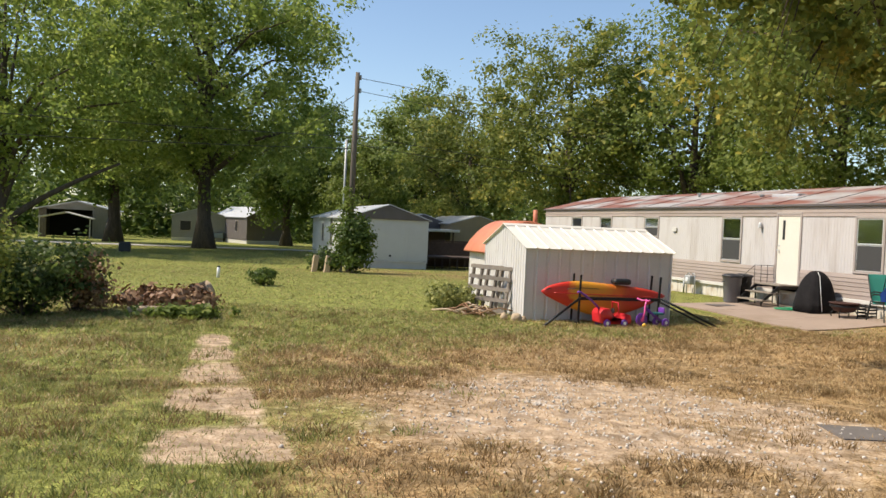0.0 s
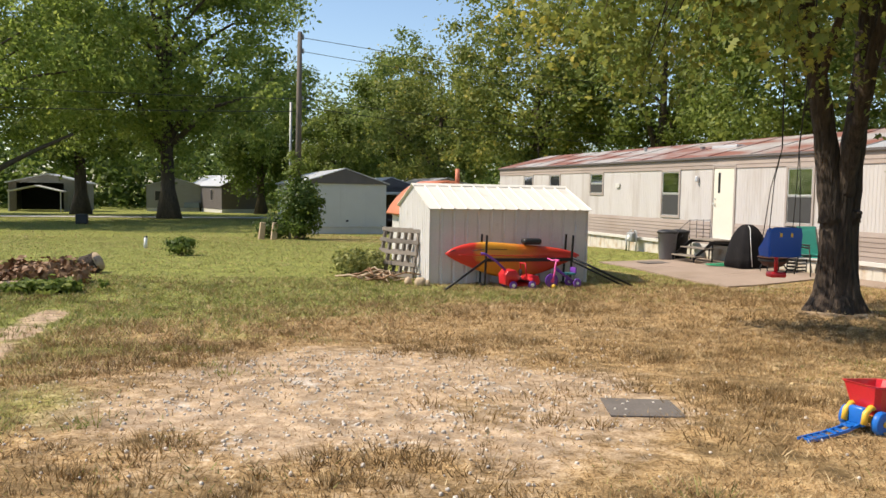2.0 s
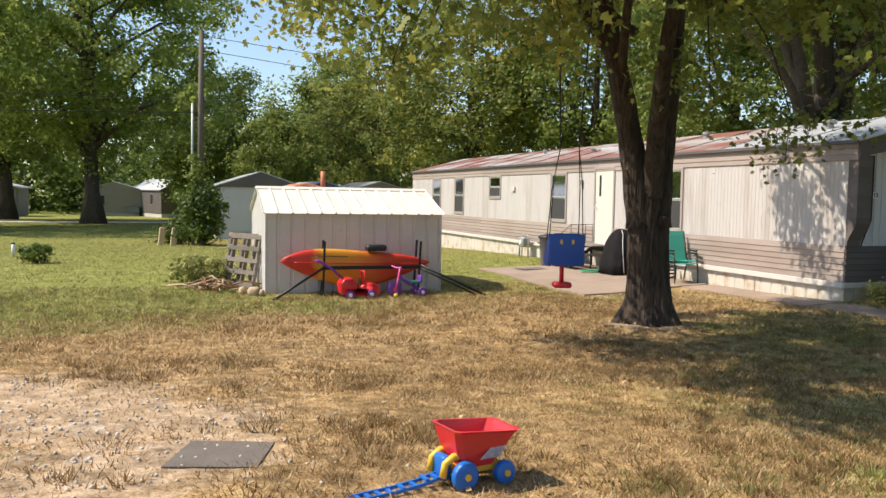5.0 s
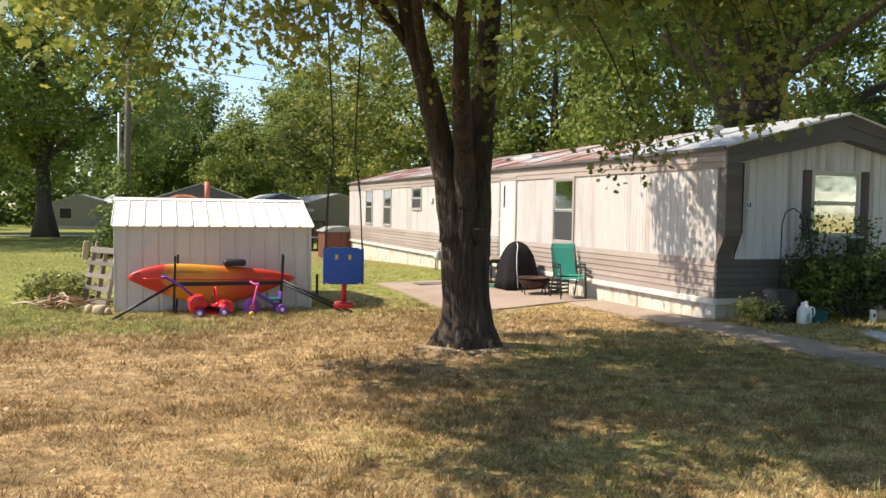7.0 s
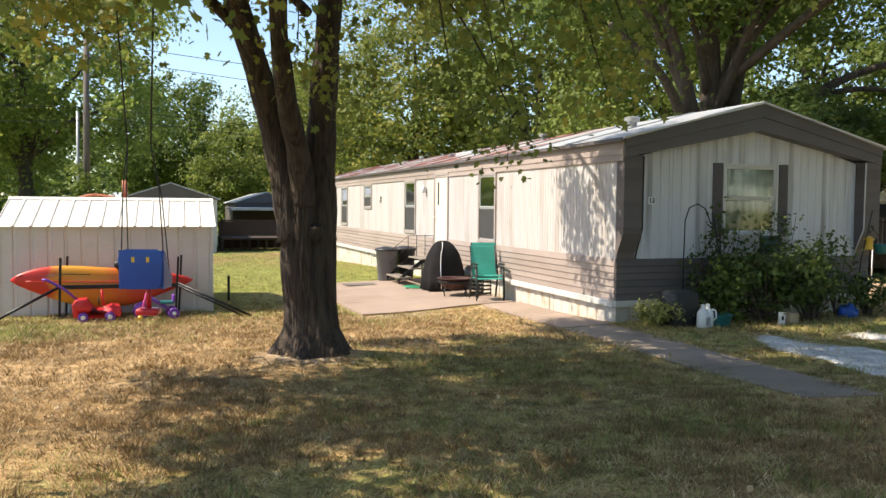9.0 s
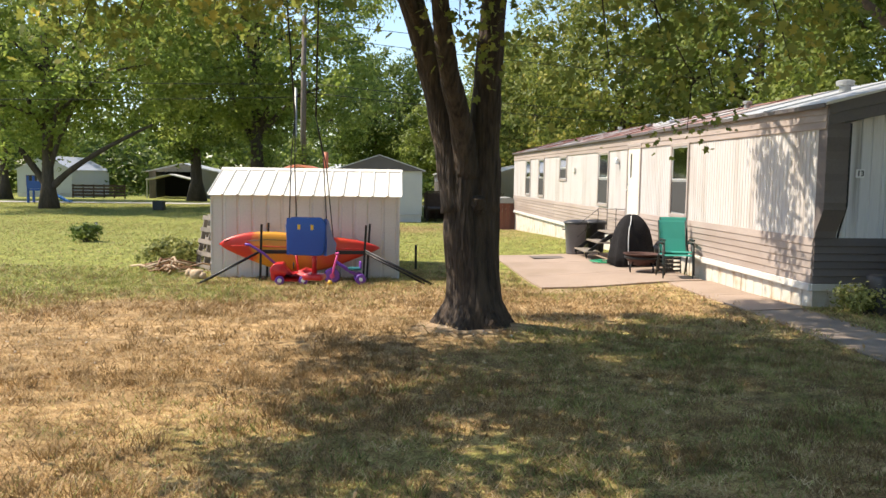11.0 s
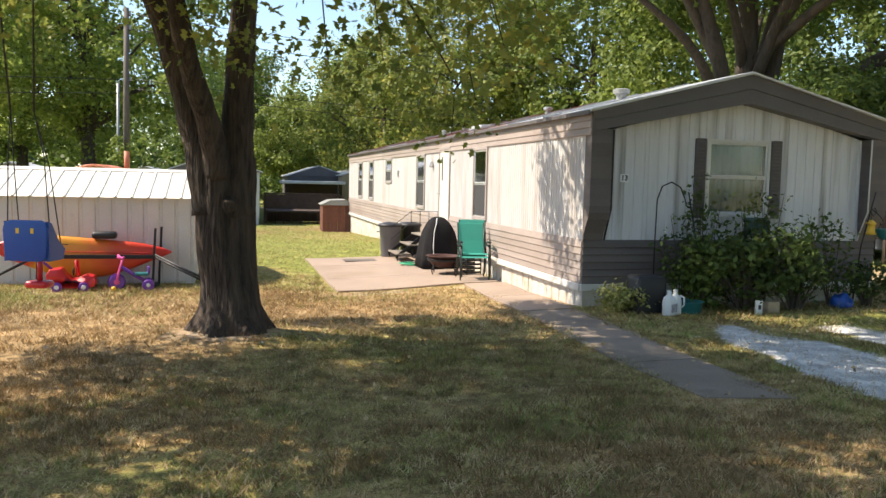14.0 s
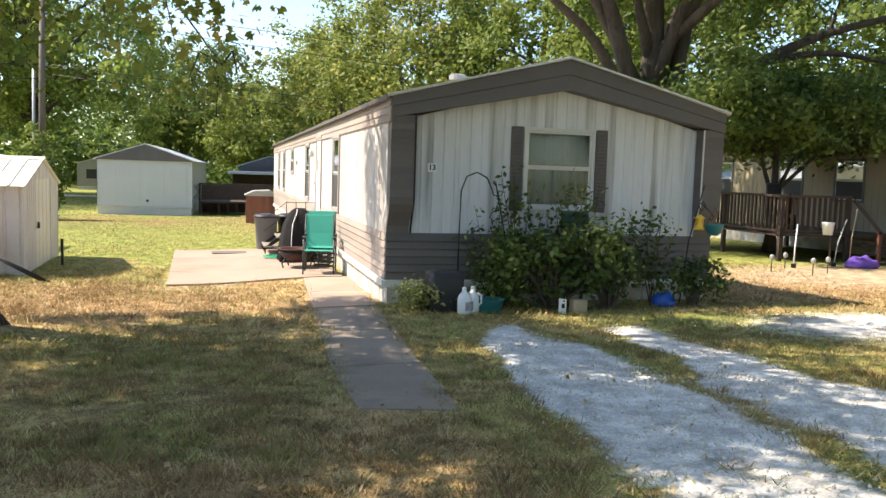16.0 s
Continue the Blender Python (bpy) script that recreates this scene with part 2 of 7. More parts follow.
M_CREAM = material("cream_door", (0.70, 0.665, 0.58), 0.45, spread=0.05, scale=2, fine=30, bump=0.03)
M_FRAME = material("window_frame_taupe", (0.36, 0.31, 0.285), 0.6, spread=0.10, scale=4, fine=40, bump=0.05)
M_ALU = material("aluminium_sash", (0.62, 0.62, 0.62), 0.4, 0.5, spread=0.06, scale=4, fine=40, bump=0.03)
M_SHUTTER = material("brown_grey_shutter", (0.115, 0.10, 0.105), 0.6, spread=0.12, scale=4, fine=40, bump=0.05)
M_GLASS = glass("pane_glass", (0.85, 0.9, 0.9))
M_CURTAIN = material("pale_curtain", (0.19, 0.225, 0.22), 0.9, spread=0.15, scale=3, fine=60, bump=0.2, stretch=(6, 6, 0.3))
M_TEALCURTAIN = material("teal_curtain", (0.10, 0.30, 0.30), 0.9, spread=0.2, scale=3, fine=60, bump=0.2, stretch=(6, 6, 0.3))
# near-black colour that stands in for the darkness inside rooms and garage
M_DARKROOM = material("dark_interior", (0.05, 0.05, 0.05), 0.9, spread=0.2)
M_CONCRETE = material("worn_concrete", (0.325, 0.245, 0.19), 0.9, spread=0.14, scale=1.6, fine=50, bump=0.25, per_piece=0.05, second=(0.27, 0.20, 0.145), second_at=(0.5, 0.75), second_scale=1.1)
M_CONCRETE_GREY = material("grey_concrete", (0.265, 0.205, 0.155), 0.9, spread=0.24, scale=1.6, fine=60, bump=0.3, per_piece=0.06, second=(0.15, 0.12, 0.085), second_at=(0.5, 0.75), second_scale=2.2)
M_ROADTOP = material("pale_road", (0.42, 0.40, 0.37), 0.95, spread=0.12, scale=0.6, fine=8, bump=0.2)
M_WOODGREY = material("grey_weathered_wood", (0.19, 0.16, 0.13), 0.85, spread=0.3, scale=8, fine=50, bump=0.35, per_piece=0.2, stretch=(1, 1, 0.25))
M_WOODRED = material("red_brown_stain", (0.15, 0.055, 0.035), 0.75, spread=0.25, scale=5, fine=40, bump=0.2, per_piece=0.2)
M_WOODDARK = material("dark_deck_wood", (0.062, 0.041, 0.032), 0.8, spread=0.3, scale=5, fine=40, bump=0.25, per_piece=0.25)
M_POLE = material("creosoted_pole", (0.14, 0.115, 0.095), 0.9, spread=0.25, scale=3, fine=30, bump=0.3, stretch=(1, 1, 0.1))
M_BLACK = material("black_plastic", (0.018, 0.018, 0.02), 0.5, spread=0.3, scale=5, fine=60, bump=0.1)
M_BLACKIRON = material("black_iron", (0.02, 0.02, 0.022), 0.45, 0.4, spread=0.3, scale=5, fine=60, bump=0.1)
M_RUSTIRON = material("rusted_fire_bowl", (0.075, 0.035, 0.028), 0.7, 0.4, spread=0.4, scale=6, fine=40, bump=0.3)
M_COVER = material("grill_cover_cloth", (0.016, 0.015, 0.016), 0.9, spec=0.15, spread=0.35, scale=3, fine=40, bump=0.5, bump_size=0.03)
M_CANGREY = material("grey_bin_plastic", (0.15, 0.15, 0.165), 0.5, spread=0.15, scale=3, fine=40, bump=0.08)
M_RED = material("red_plastic", (0.62, 0.022, 0.03), 0.35, spread=0.10, scale=5, fine=60, bump=0.04, coat=0.15)
M_KRED = material("kayak_red", (0.60, 0.03, 0.02), 0.38, spread=0.10, scale=3, fine=60, bump=0.04)
M_BLUE = material("blue_plastic", (0.012, 0.075, 0.36), 0.35, spread=0.10, scale=5, fine=60, bump=0.04)
M_WHEELBLUE = material("wheel_blue", (0.012, 0.14, 0.52), 0.35, spread=0.10, scale=5, fine=60, bump=0.04)
M_YELLOW = material("yellow_plastic", (0.75, 0.45, 0.04), 0.4, spread=0.08, scale=5, fine=60, bump=0.04)
M_PINK = material("pink_plastic", (0.72, 0.10, 0.34), 0.4, spread=0.08, scale=5, fine=60, bump=0.04)
M_PURPLE = material("purple_plastic", (0.17, 0.05, 0.36), 0.4, spread=0.08, scale=5, fine=60, bump=0.04)
M_TEAL = material("teal_sling_fabric", (0.055, 0.37, 0.295), 0.7, spread=0.07, scale=5, fine=120, bump=0.1)
M_TEALPLASTIC = material("teal_plastic", (0.03, 0.17, 0.18), 0.4, spread=0.08)
M_CHAIRFRAME = material("dark_green_frame", (0.03, 0.038, 0.035), 0.45, 0.3, spread=0.15)
M_HOSE = material("green_hose", (0.02, 0.30, 0.14), 0.45, spread=0.1)
M_WHITEP = material("white_plastic", (0.78, 0.78, 0.78), 0.45, spread=0.05)
M_SCREEN = material("insect_screen", (0.045, 0.045, 0.045), 0.8, spread=0.15, scale=3, fine=200, bump=0.05)
M_LABELGREY = material("printed_label", (0.36, 0.34, 0.38), 0.5, spread=0.5, scale=25, fine=80)
M_ORANGE = material("orange_red_roof", (0.56, 0.19, 0.10), 0.6, spread=0.12, scale=2, fine=30, bump=0.08, second=(0.42, 0.13, 0.08), second_at=(0.5, 0.75))
M_TAN = material("tan_siding", (0.29, 0.235, 0.155), 0.7, spread=0.10, scale=2, fine=30, bump=0.05)
M_GREYSIDE = material("blue_grey_siding", (0.52, 0.53, 0.53), 0.65, spread=0.06, scale=1.5, fine=20, bump=0.05)
M_GARAGE = material("weathered_grey_siding", (0.27, 0.265, 0.25), 0.8, spread=0.15, scale=1, fine=12, bump=0.05)
M_BROWNSHED = material("brown_roof_sheet", (0.20, 0.12, 0.09), 0.7, spread=0.25, scale=2, fine=20, bump=0.1)
M_METER = material("grey_meter_paint", (0.34, 0.35, 0.35), 0.5, 0.3, spread=0.1)
M_ROPE = material("dark_rope", (0.05, 0.045, 0.04), 0.9, spread=0.2)
M_CUT = material("pale_cut_wood", (0.48, 0.36, 0.24), 0.85, spread=0.25, scale=12, fine=60, bump=0.2)
M_MAT = material("grey_rubber_mat", (0.17, 0.15, 0.135), 1.0, spec=0.05, spread=0.2, scale=4, fine=50, bump=0.2)
M_PURPLECLOTH = material("purple_cloth", (0.13, 0.06, 0.34), 0.9, spread=0.25)
M_CARPAINT = material("grey_car_paint", (0.16, 0.19, 0.22), 0.35, 0.4, spread=0.05)


def kayak_material():
    """Moulded plastic that runs from red at the bow through yellow to red."""
    m = bpy.data.materials.new("kayak_blend")
    m.use_nodes = True
    n, l = m.node_tree.nodes, m.node_tree.links
    b = n["Principled BSDF"]
    b.inputs["Roughness"].default_value = 0.38
    co, sx, noi = n.new("ShaderNodeTexCoord"), n.new("ShaderNodeSeparateXYZ"), n.new("ShaderNodeTexNoise")
    noi.inputs["Scale"].default_value = 5
    l.new(co.outputs["Object"], sx.inputs[0]), l.new(co.outputs["Object"], noi.inputs[0])
    a = n.new("ShaderNodeMath")
    a.operation = "MULTIPLY_ADD"
    a.inputs[1].default_value = 0.35
    l.new(noi.outputs[0], a.inputs[0]), l.new(sx.outputs[0], a.inputs[2])
    mr = n.new("ShaderNodeMapRange")
    mr.inputs[1].default_value, mr.inputs[2].default_value = 0.17, 3.2
    l.new(a.outputs[0], mr.inputs[0])
    r = n.new("ShaderNodeValToRGB")
    e = r.color_ramp.elements
    while len(e) < 6:
        e.new(0.5)
    for i, (p, c) in enumerate([(0.0, (0.62, 0.03, 0.025)), (0.205, (0.62, 0.04, 0.02)), (0.25, (0.74, 0.34, 0.03)), (0.45, (0.72, 0.29, 0.025)), (0.68, (0.62, 0.07, 0.02)), (1.0, (0.55, 0.02, 0.02))]):
        e[i].position, e[i].color = p, (*c, 1)
    l.new(mr.outputs[0], r.inputs[0]), l.new(r.outputs[0], b.inputs["Base Color"])
    return m


M_KAYAK = kayak_material()


# ---- builders ----
def smooth(a, b, v):
    u = np.clip((np.asarray(v, float) - a) / (b - a), 0, 1)
    return u * u * (3 - 2 * u)


def gz(x, y):
    """Height of the ground."""
    x, y = np.asarray(x, float), np.asarray(y, float)
    z = 0.003 - 0.402 * smooth(4.5, 16, y) - 0.147 * np.exp(-((x - 11) ** 2 + (y - 7) ** 2) / 30) - 0.535 * smooth(19, 49, y)
    z = z + 0.105 * smooth(12.5, 16.5, x) * smooth(7, 12, y) * (1 - smooth(24, 40, y))
    z = z + 0.13 * np.exp(-((x - 11.2) ** 2 + (y - 10.5) ** 2) / 2.6)
    z = z - 0.07 * np.exp(-((y - 16.6) ** 2) / 5) * smooth(3.5, 6.5, x) * (1 - smooth(13.5, 15.5, x))
    z = z + 0.10 * np.exp(-((x + 1) ** 2 + (y - 17) ** 2) / 12)
    return z - 0.6 * smooth(62, 112, y)


def gz1(x, y):
    return float(gz(x, y))


def fbm(x, y, seed=0, octaves=4):
    """Smooth value noise in 0..1."""
    x, y = np.asarray(x, float), np.asarray(y, float)
    total, amp, norm = np.zeros(np.broadcast(x, y).shape), 1.0, 0.0
    for o in range(octaves):
        xi, yi = np.floor(x).astype(np.int64), np.floor(y).astype(np.int64)
        fx, fy = x - xi, y - yi
        fx, fy = fx * fx * (3 - 2 * fx), fy * fy * (3 - 2 * fy)

        def h(a, b):
            v = np.sin(a * 127.1 + b * 311.7 + (seed + o) * 74.7) * 43758.5453
            return v - np.floor(v)

        total += amp * ((h(xi, yi) * (1 - fx) + h(xi + 1, yi) * fx) * (1 - fy) + (h(xi, yi + 1) * (1 - fx) + h(xi + 1, yi + 1) * fx) * fy)
        norm += amp
        amp, x, y = amp * 0.5, x * 2.03 + 5.2, y * 2.03 + 1.3
    return total / norm


def np_mesh(name, verts, faces, mat, smooth_shade=False):
    """A mesh from arrays: faces is an (n, k) array."""
    me = bpy.data.meshes.new(name)
    verts, faces = np.asarray(verts, np.float32), np.asarray(faces, np.int32)
    k = faces.shape[1]
    me.vertices.add(len(verts))
    me.vertices.foreach_set("co", verts.ravel())
    me.loops.add(faces.size)
    me.loops.foreach_set("vertex_index", faces.ravel())
    me.polygons.add(len(faces))
    me.polygons.foreach_set("loop_start", np.arange(0, faces.size, k, dtype=np.int32))
    me.polygons.foreach_set("loop_total", np.full(len(faces), k, np.int32))
    me.materials.append(mat)
    if smooth_shade:
        me.polygons.foreach_set("use_smooth", np.ones(len(faces), bool))
    me.update(calc_edges=True)
    return me


def thing(name, x, y, z=None, rz=0.0, label="", category="", group="", kind=""):
    """An Empty at a thing's base."""
    ob = new(name)
    ob.matrix_basis = pose(x, y, gz1(x, y) if z is None else z, 0, 0, rz)
    return tagged(ob, label, category, group, kind)


def part(name, bm, mat, parent=None, label="", shade=False):
    me = bpy.data.meshes.new(name)
    bmesh.ops.recalc_face_normals(bm, faces=bm.faces)
    if shade:
        for f in bm.faces:
            f.smooth = True
    bm.to_mesh(me)
    bm.free()
    me.materials.append(mat)
    ob = new(name, me)
    ob.parent = parent
    return tagged(ob, label)


def box(x0, x1, y0, y1, z0, z1, bevel=0.0, bm=None, turn=None):
    """A box, with its edges rounded where bevel is given; turn: a matrix about its middle."""
    out = bm or bmesh.new()
    b = bmesh.new()
    c = Vector(((x0 + x1) / 2, (y0 + y1) / 2, (z0 + z1) / 2))
    bmesh.ops.create_cube(b, size=1, matrix=Matrix.Diagonal((x1 - x0, y1 - y0, z1 - z0, 1)))
    if bevel:
        bmesh.ops.bevel(b, geom=b.edges[:], offset=bevel, segments=2, affect="EDGES", profile=0.5)
    bmesh.ops.transform(b, matrix=Matrix.Translation(c) @ (turn or Matrix.Identity(4)), verts=b.verts)
    join(out, b)
    return out


def join(out, b):
    me = bpy.data.meshes.new("tmp")
    b.to_mesh(me)
    b.free()
    out.from_mesh(me)
    bpy.data.meshes.remove(me)
    return out


def tube(points, radius, sides=8, bm=None, cap=True):
    """A round bar along points; radius is one number or one for each point."""
    out = bm or bmesh.new()
    pts = [Vector(p) for p in points]
    rad = radius if isinstance(radius, (list, tuple)) else [radius] * len(pts)
    rings, side = [], None
    for i, p in enumerate(pts):
        d = (pts[min(i + 1, len(pts) - 1)] - pts[max(i - 1, 0)]).normalized()
        if side is None:
            side = d.orthogonal().normalized()
        side = (side - d * side.dot(d)).normalized()
        up = d.cross(side)
        rings.append([out.verts.new(p + rad[i] * (math.cos(2 * math.pi * k / sides) * side + math.sin(2 * math.pi * k / sides) * up)) for k in range(sides)])
    for a, b in zip(rings, rings[1:]):
        for k in range(sides):
            out.faces.new((a[k], a[(k + 1) % sides], b[(k + 1) % sides], b[k]))
    if cap:
        out.faces.new(rings[0][::-1])
        out.faces.new(rings[-1])
    return out


def lathe(profile, sides=24, bm=None, centre=(0, 0)):
    """A turned body from (radius, height) pairs."""
    out = bm or bmesh.new()
    rings = []
    for r, z in profile:
        rings.append([out.verts.new((centre[0] + r * math.cos(2 * math.pi * k / sides), centre[1] + r * math.sin(2 * math.pi * k / sides), z)) for k in range(sides)])
    for a, b in zip(rings, rings[1:]):
        for k in range(sides):
            out.faces.new((a[k], a[(k + 1) % sides], b[(k + 1) % sides], b[k]))
    out.faces.new(rings[0][::-1])
    out.faces.new(rings[-1])
    return out


def wheel(cx, cy, cz, r, w, axis="y", sides=20, bevel=0.25):
    """A solid wheel with rounded shoulders."""
    e = r * bevel
    b = lathe([(r - e, -w / 2), (r - e * 0.3, -w / 2 + e * 0.3), (r, -w / 2 + e), (r, w / 2 - e), (r - e * 0.3, w / 2 - e * 0.3), (r - e, w / 2)], sides)
    m = Matrix.Rotation(radians(90), 4, "X") if axis == "y" else Matrix.Rotation(radians(90), 4, "Y")
    bmesh.ops.transform(b, matrix=Matrix.Translation((cx, cy, cz)) @ m, verts=b.verts)
    return b


def prism(outline, depth, axis="y", at=0.0, bm=None):
    """A flat outline of (u, z) pairs given thickness along an axis."""
    out = bm or bmesh.new()
    put = (lambda u, z, d: (u, d, z)) if axis == "y" else (lambda u, z, d: (d, u, z))
    a = [out.verts.new(put(u, z, at)) for u, z in outline]
    b = [out.verts.new(put(u, z, at + depth)) for u, z in outline]
    out.faces.new(a)
    out.faces.new(b[::-1])
    for i in range(len(a)):
        j = (i + 1) % len(a)
        out.faces.new((a[i], a[j], b[j], b[i]))
    return out


def ribbed(u0, u1, z0, z1, axis, at, out, pitch=0.13, deep=0.014, thick=0.02, top=None):
    """Upright ribbed sheet in the plane across axis; out: +1 or -1, the side that the ribs face; top(u): its upper edge."""
    bm = bmesh.new()
    us, ds, u = [], [], u0
    while u < u1 - 1e-6:
        e = min(u + pitch, u1)
        w = e - u
        for f, d in ((0, 0), (0.74, 0), (0.80, -1), (0.94, -1)):
            us.append(u + f * w)
            ds.append(d * deep)
        u = e
    us.append(u1)
    ds.append(0)
    rows = []
    for side in (0, 1):
        for top_row in (0, 1):
            row = []
            for u, d in zip(us, ds):
                dd = at + out * (d if side == 0 else -thick)
                z = z0 if not top_row else (top(u) if top else z1)
                row.append(bm.verts.new((u, dd, z) if axis == "y" else (dd, u, z)))
            rows.append(row)
    a, b, c, d = rows
    for i in range(len(us) - 1):
        bm.faces.new((a[i], a[i + 1], b[i + 1], b[i]))
        bm.faces.new((c[i], c[i + 1], d[i + 1], d[i]))
        bm.faces.new((b[i], b[i + 1], d[i + 1], d[i]))
        bm.faces.new((a[i], a[i + 1], c[i + 1], c[i]))
    for i in (0, len(us) - 1):
        bm.faces.new((a[i], b[i], d[i], c[i]))
    return bm


def lap(u0, u1, z0, z1, axis, at, out, drop=0.032, thick=0.012):
    """One lap board: it leans out at its lower edge."""
    bm = bmesh.new()
    prof = [(drop, z0), (drop - 0.006, z0 - 0.012), (0.0 - thick, z0), (0.0 - thick, z1), (0.002, z1)]
    rows = []
    for u in (u0, u1):
        rows.append([bm.verts.new((u, at + out * d, z) if axis == "y" else (at + out * d, u, z)) for d, z in prof])
    for i in range(len(prof)):
        j = (i + 1) % len(prof)
        bm.faces.new((rows[0][i], rows[0][j], rows[1][j], rows[1][i]))
    bm.faces.new(rows[0])
    bm.faces.new(rows[1][::-1])
    return bm


def leaves(centres, sizes, rng, droop=0.35, slim=0.55, facing=None):
    """Leaf blades as folded four-cornered pieces at the given centres; facing: the way that their upper sides tend to turn."""
    n = len(centres)
    d = rng.normal(size=(n, 3))
    d[:, 2] = d[:, 2] * 0.6 - droop
    d /= np.linalg.norm(d, axis=1)[:, None]
    up = rng.normal(size=(n, 3)) * 0.7 + np.array([0, 0, 1.0])
    if facing is not None:
        up = rng.normal(size=(n, 3)) * 0.55 + facing
        d = d - up * (np.sum(d * up, axis=1) / np.sum(up * up, axis=1))[:, None] * 0.85
        d /= np.linalg.norm(d, axis=1)[:, None]
    s = np.cross(d, up)
    s /= np.linalg.norm(s, axis=1)[:, None] + 1e-9
    nrm = np.cross(s, d)
    L = sizes[:, None]
    v = np.empty((n, 4, 3))
    v[:, 0] = centres - d * L * 0.5
    v[:, 1] = centres + s * L * slim * 0.5 + nrm * L * 0.08 + d * L * 0.05
    v[:, 2] = centres + d * L * 0.5
    v[:, 3] = centres - s * L * slim * 0.5 + nrm * L * 0.08 + d * L * 0.05
    f = np.arange(4 * n).reshape(n, 4)
    return v.reshape(-1, 3), f


def crown_points(rng, clumps, per, centre, radii, clump_r, hollow=0.45, lobes=0.3, floor_z=None, flat=0.7, compact=False):
    """Clumps of leaf places in an uneven, gappy ball; gives the clump centres and all places."""
    d = rng.normal(size=(clumps, 3))
    d /= np.linalg.norm(d, axis=1)[:, None]
    lobe = 1 + lobes * np.sin(d[:, 0] * 5.1 + rng.uniform(0, 6)) * np.cos(d[:, 1] * 4.3 + rng.uniform(0, 6)) + lobes * 0.6 * np.sin(d[:, 2] * 7 + rng.uniform(0, 6))
    r = (hollow + (1 - hollow) * rng.uniform(0, 1, clumps) ** 0.6) * lobe
    c = np.array(centre) + d * r[:, None] * np.array(radii)
    if floor_z is not None:
        low = c[:, 2] < floor_z
        c[low, 2] = floor_z + rng.uniform(0, 0.35 * radii[2] if radii[2] < 2 else 1.0, low.sum())
    size = clump_r * rng.uniform(0.6, 1.35, clumps)
    p = rng.normal(size=(clumps, per, 3)) * (size[:, None, None] * np.array([0.55, 0.55, 0.55 * flat]))
    if compact:
        p *= (rng.uniform(0, 1, (clumps, per, 1)) ** (1 / 3) * 0.85 * size[:, None, None]) / (np.linalg.norm(p, axis=2, keepdims=True) + 1e-6)
    return c, (c[:, None, :] + p).reshape(-1, 3)


LOBES = ((-0.5, 0.0), (-0.32, 0.36), (-0.06, 0.20), (0.12, 0.48), (0.2, 0.17), (0.55, 0.0), (0.2, -0.17), (0.12, -0.48), (-0.06, -0.20), (-0.32, -0.36))


def lobed_leaves(centres, sizes, rng):
    """Maple-like leaf blades with pointed lobes that hang a little."""
    n = len(centres)
    d = rng.normal(size=(n, 3))
    d[:, 2] = d[:, 2] * 0.5 - 0.75
    d /= np.linalg.norm(d, axis=1)[:, None]
    s_ = np.cross(d, rng.normal(size=(n, 3)) * 0.8 + np.array([0, 0, 1.0]))
    s_ /= np.linalg.norm(s_, axis=1)[:, None] + 1e-9
    L = sizes[:, None]
    v = np.stack([centres + d * (L * a) + s_ * (L * b) for a, b in LOBES], axis=1)
    return v.reshape(-1, 3), np.arange(len(LOBES) * n).reshape(n, len(LOBES))


def outward(c, p, centre, radii):
    """The way out of the clump, and of the crown, at each leaf place."""
    per = len(p) // len(c)
    a = p - np.repeat(c, per, axis=0)
    a /= np.linalg.norm(a, axis=1)[:, None] + 1e-6
    b = (p - np.array(centre)) / np.array(radii)
    b /= np.linalg.norm(b, axis=1)[:, None] + 1e-6
    return 0.75 * a + 0.4 * b + np.array([0, 0, 0.25])


def tree(name, label, x, y, height, trunk_r, crown, clumps, per, leaf, clump_r, mat, seed, limbs=9, bark=None, hollow=0.45, lobes=0.3, floor_z=None, lean=(0, 0), category="tree", group=""):
    """A tapered trunk, limbs out to the clumps, and a gappy crown of leaves. crown: centre height and three radii."""
    rng = np.random.default_rng(seed)
    ob = thing(name, x, y, None, 0, label, category, group)
    ch, rx, ry, rz = crown
    c, p = crown_points(rng, clumps, per, (lean[0], lean[1], ch), (rx, ry, rz), clump_r, hollow, lobes, floor_z)
    top = ch + rz * 0.55
    path, rad = [], []
    for i in range(9):
        u = i / 8
        path.append((lean[0] * u + 0.12 * trunk_r * math.sin(u * 9 + seed), lean[1] * u + 0.12 * trunk_r * math.cos(u * 7 + seed), -0.1 + u * top))
        rad.append(trunk_r * (1.0 + 0.7 * max(0, 1 - u * 14)) * (1 - 0.86 * u))
    bm = tube(path, rad, 12)
    picks = rng.choice(len(c), min(limbs, len(c)), replace=False)
    for k in picks:
        u = float(rng.uniform(0.22, 0.8))
        z0 = u * top
        a = Vector((lean[0] * u, lean[1] * u, z0))
        e = Vector(c[k])
        mid = a.lerp(e, 0.5) + Vector((0, 0, 0.12 * (e - a).length))
        r0 = trunk_r * (1 - 0.86 * u) * 0.55
        tube([a, a.lerp(mid, 0.5) + Vector((0, 0, 0.05)), mid, mid.lerp(e, 0.55), e], [r0, r0 * 0.8, r0 * 0.6, r0 * 0.4, r0 * 0.18], 7, bm)
    part("trunk", bm, bark or M_BARK_FAR, ob, shade=True)
    v, f = leaves(p, leaf * rng.uniform(0.6, 1.3, len(p)), rng, facing=outward(c, p, (lean[0], lean[1], ch), (rx, ry, rz)))
    cr = new("crown", np_mesh("crown", v, f, mat))
    cr.parent = ob
    return ob


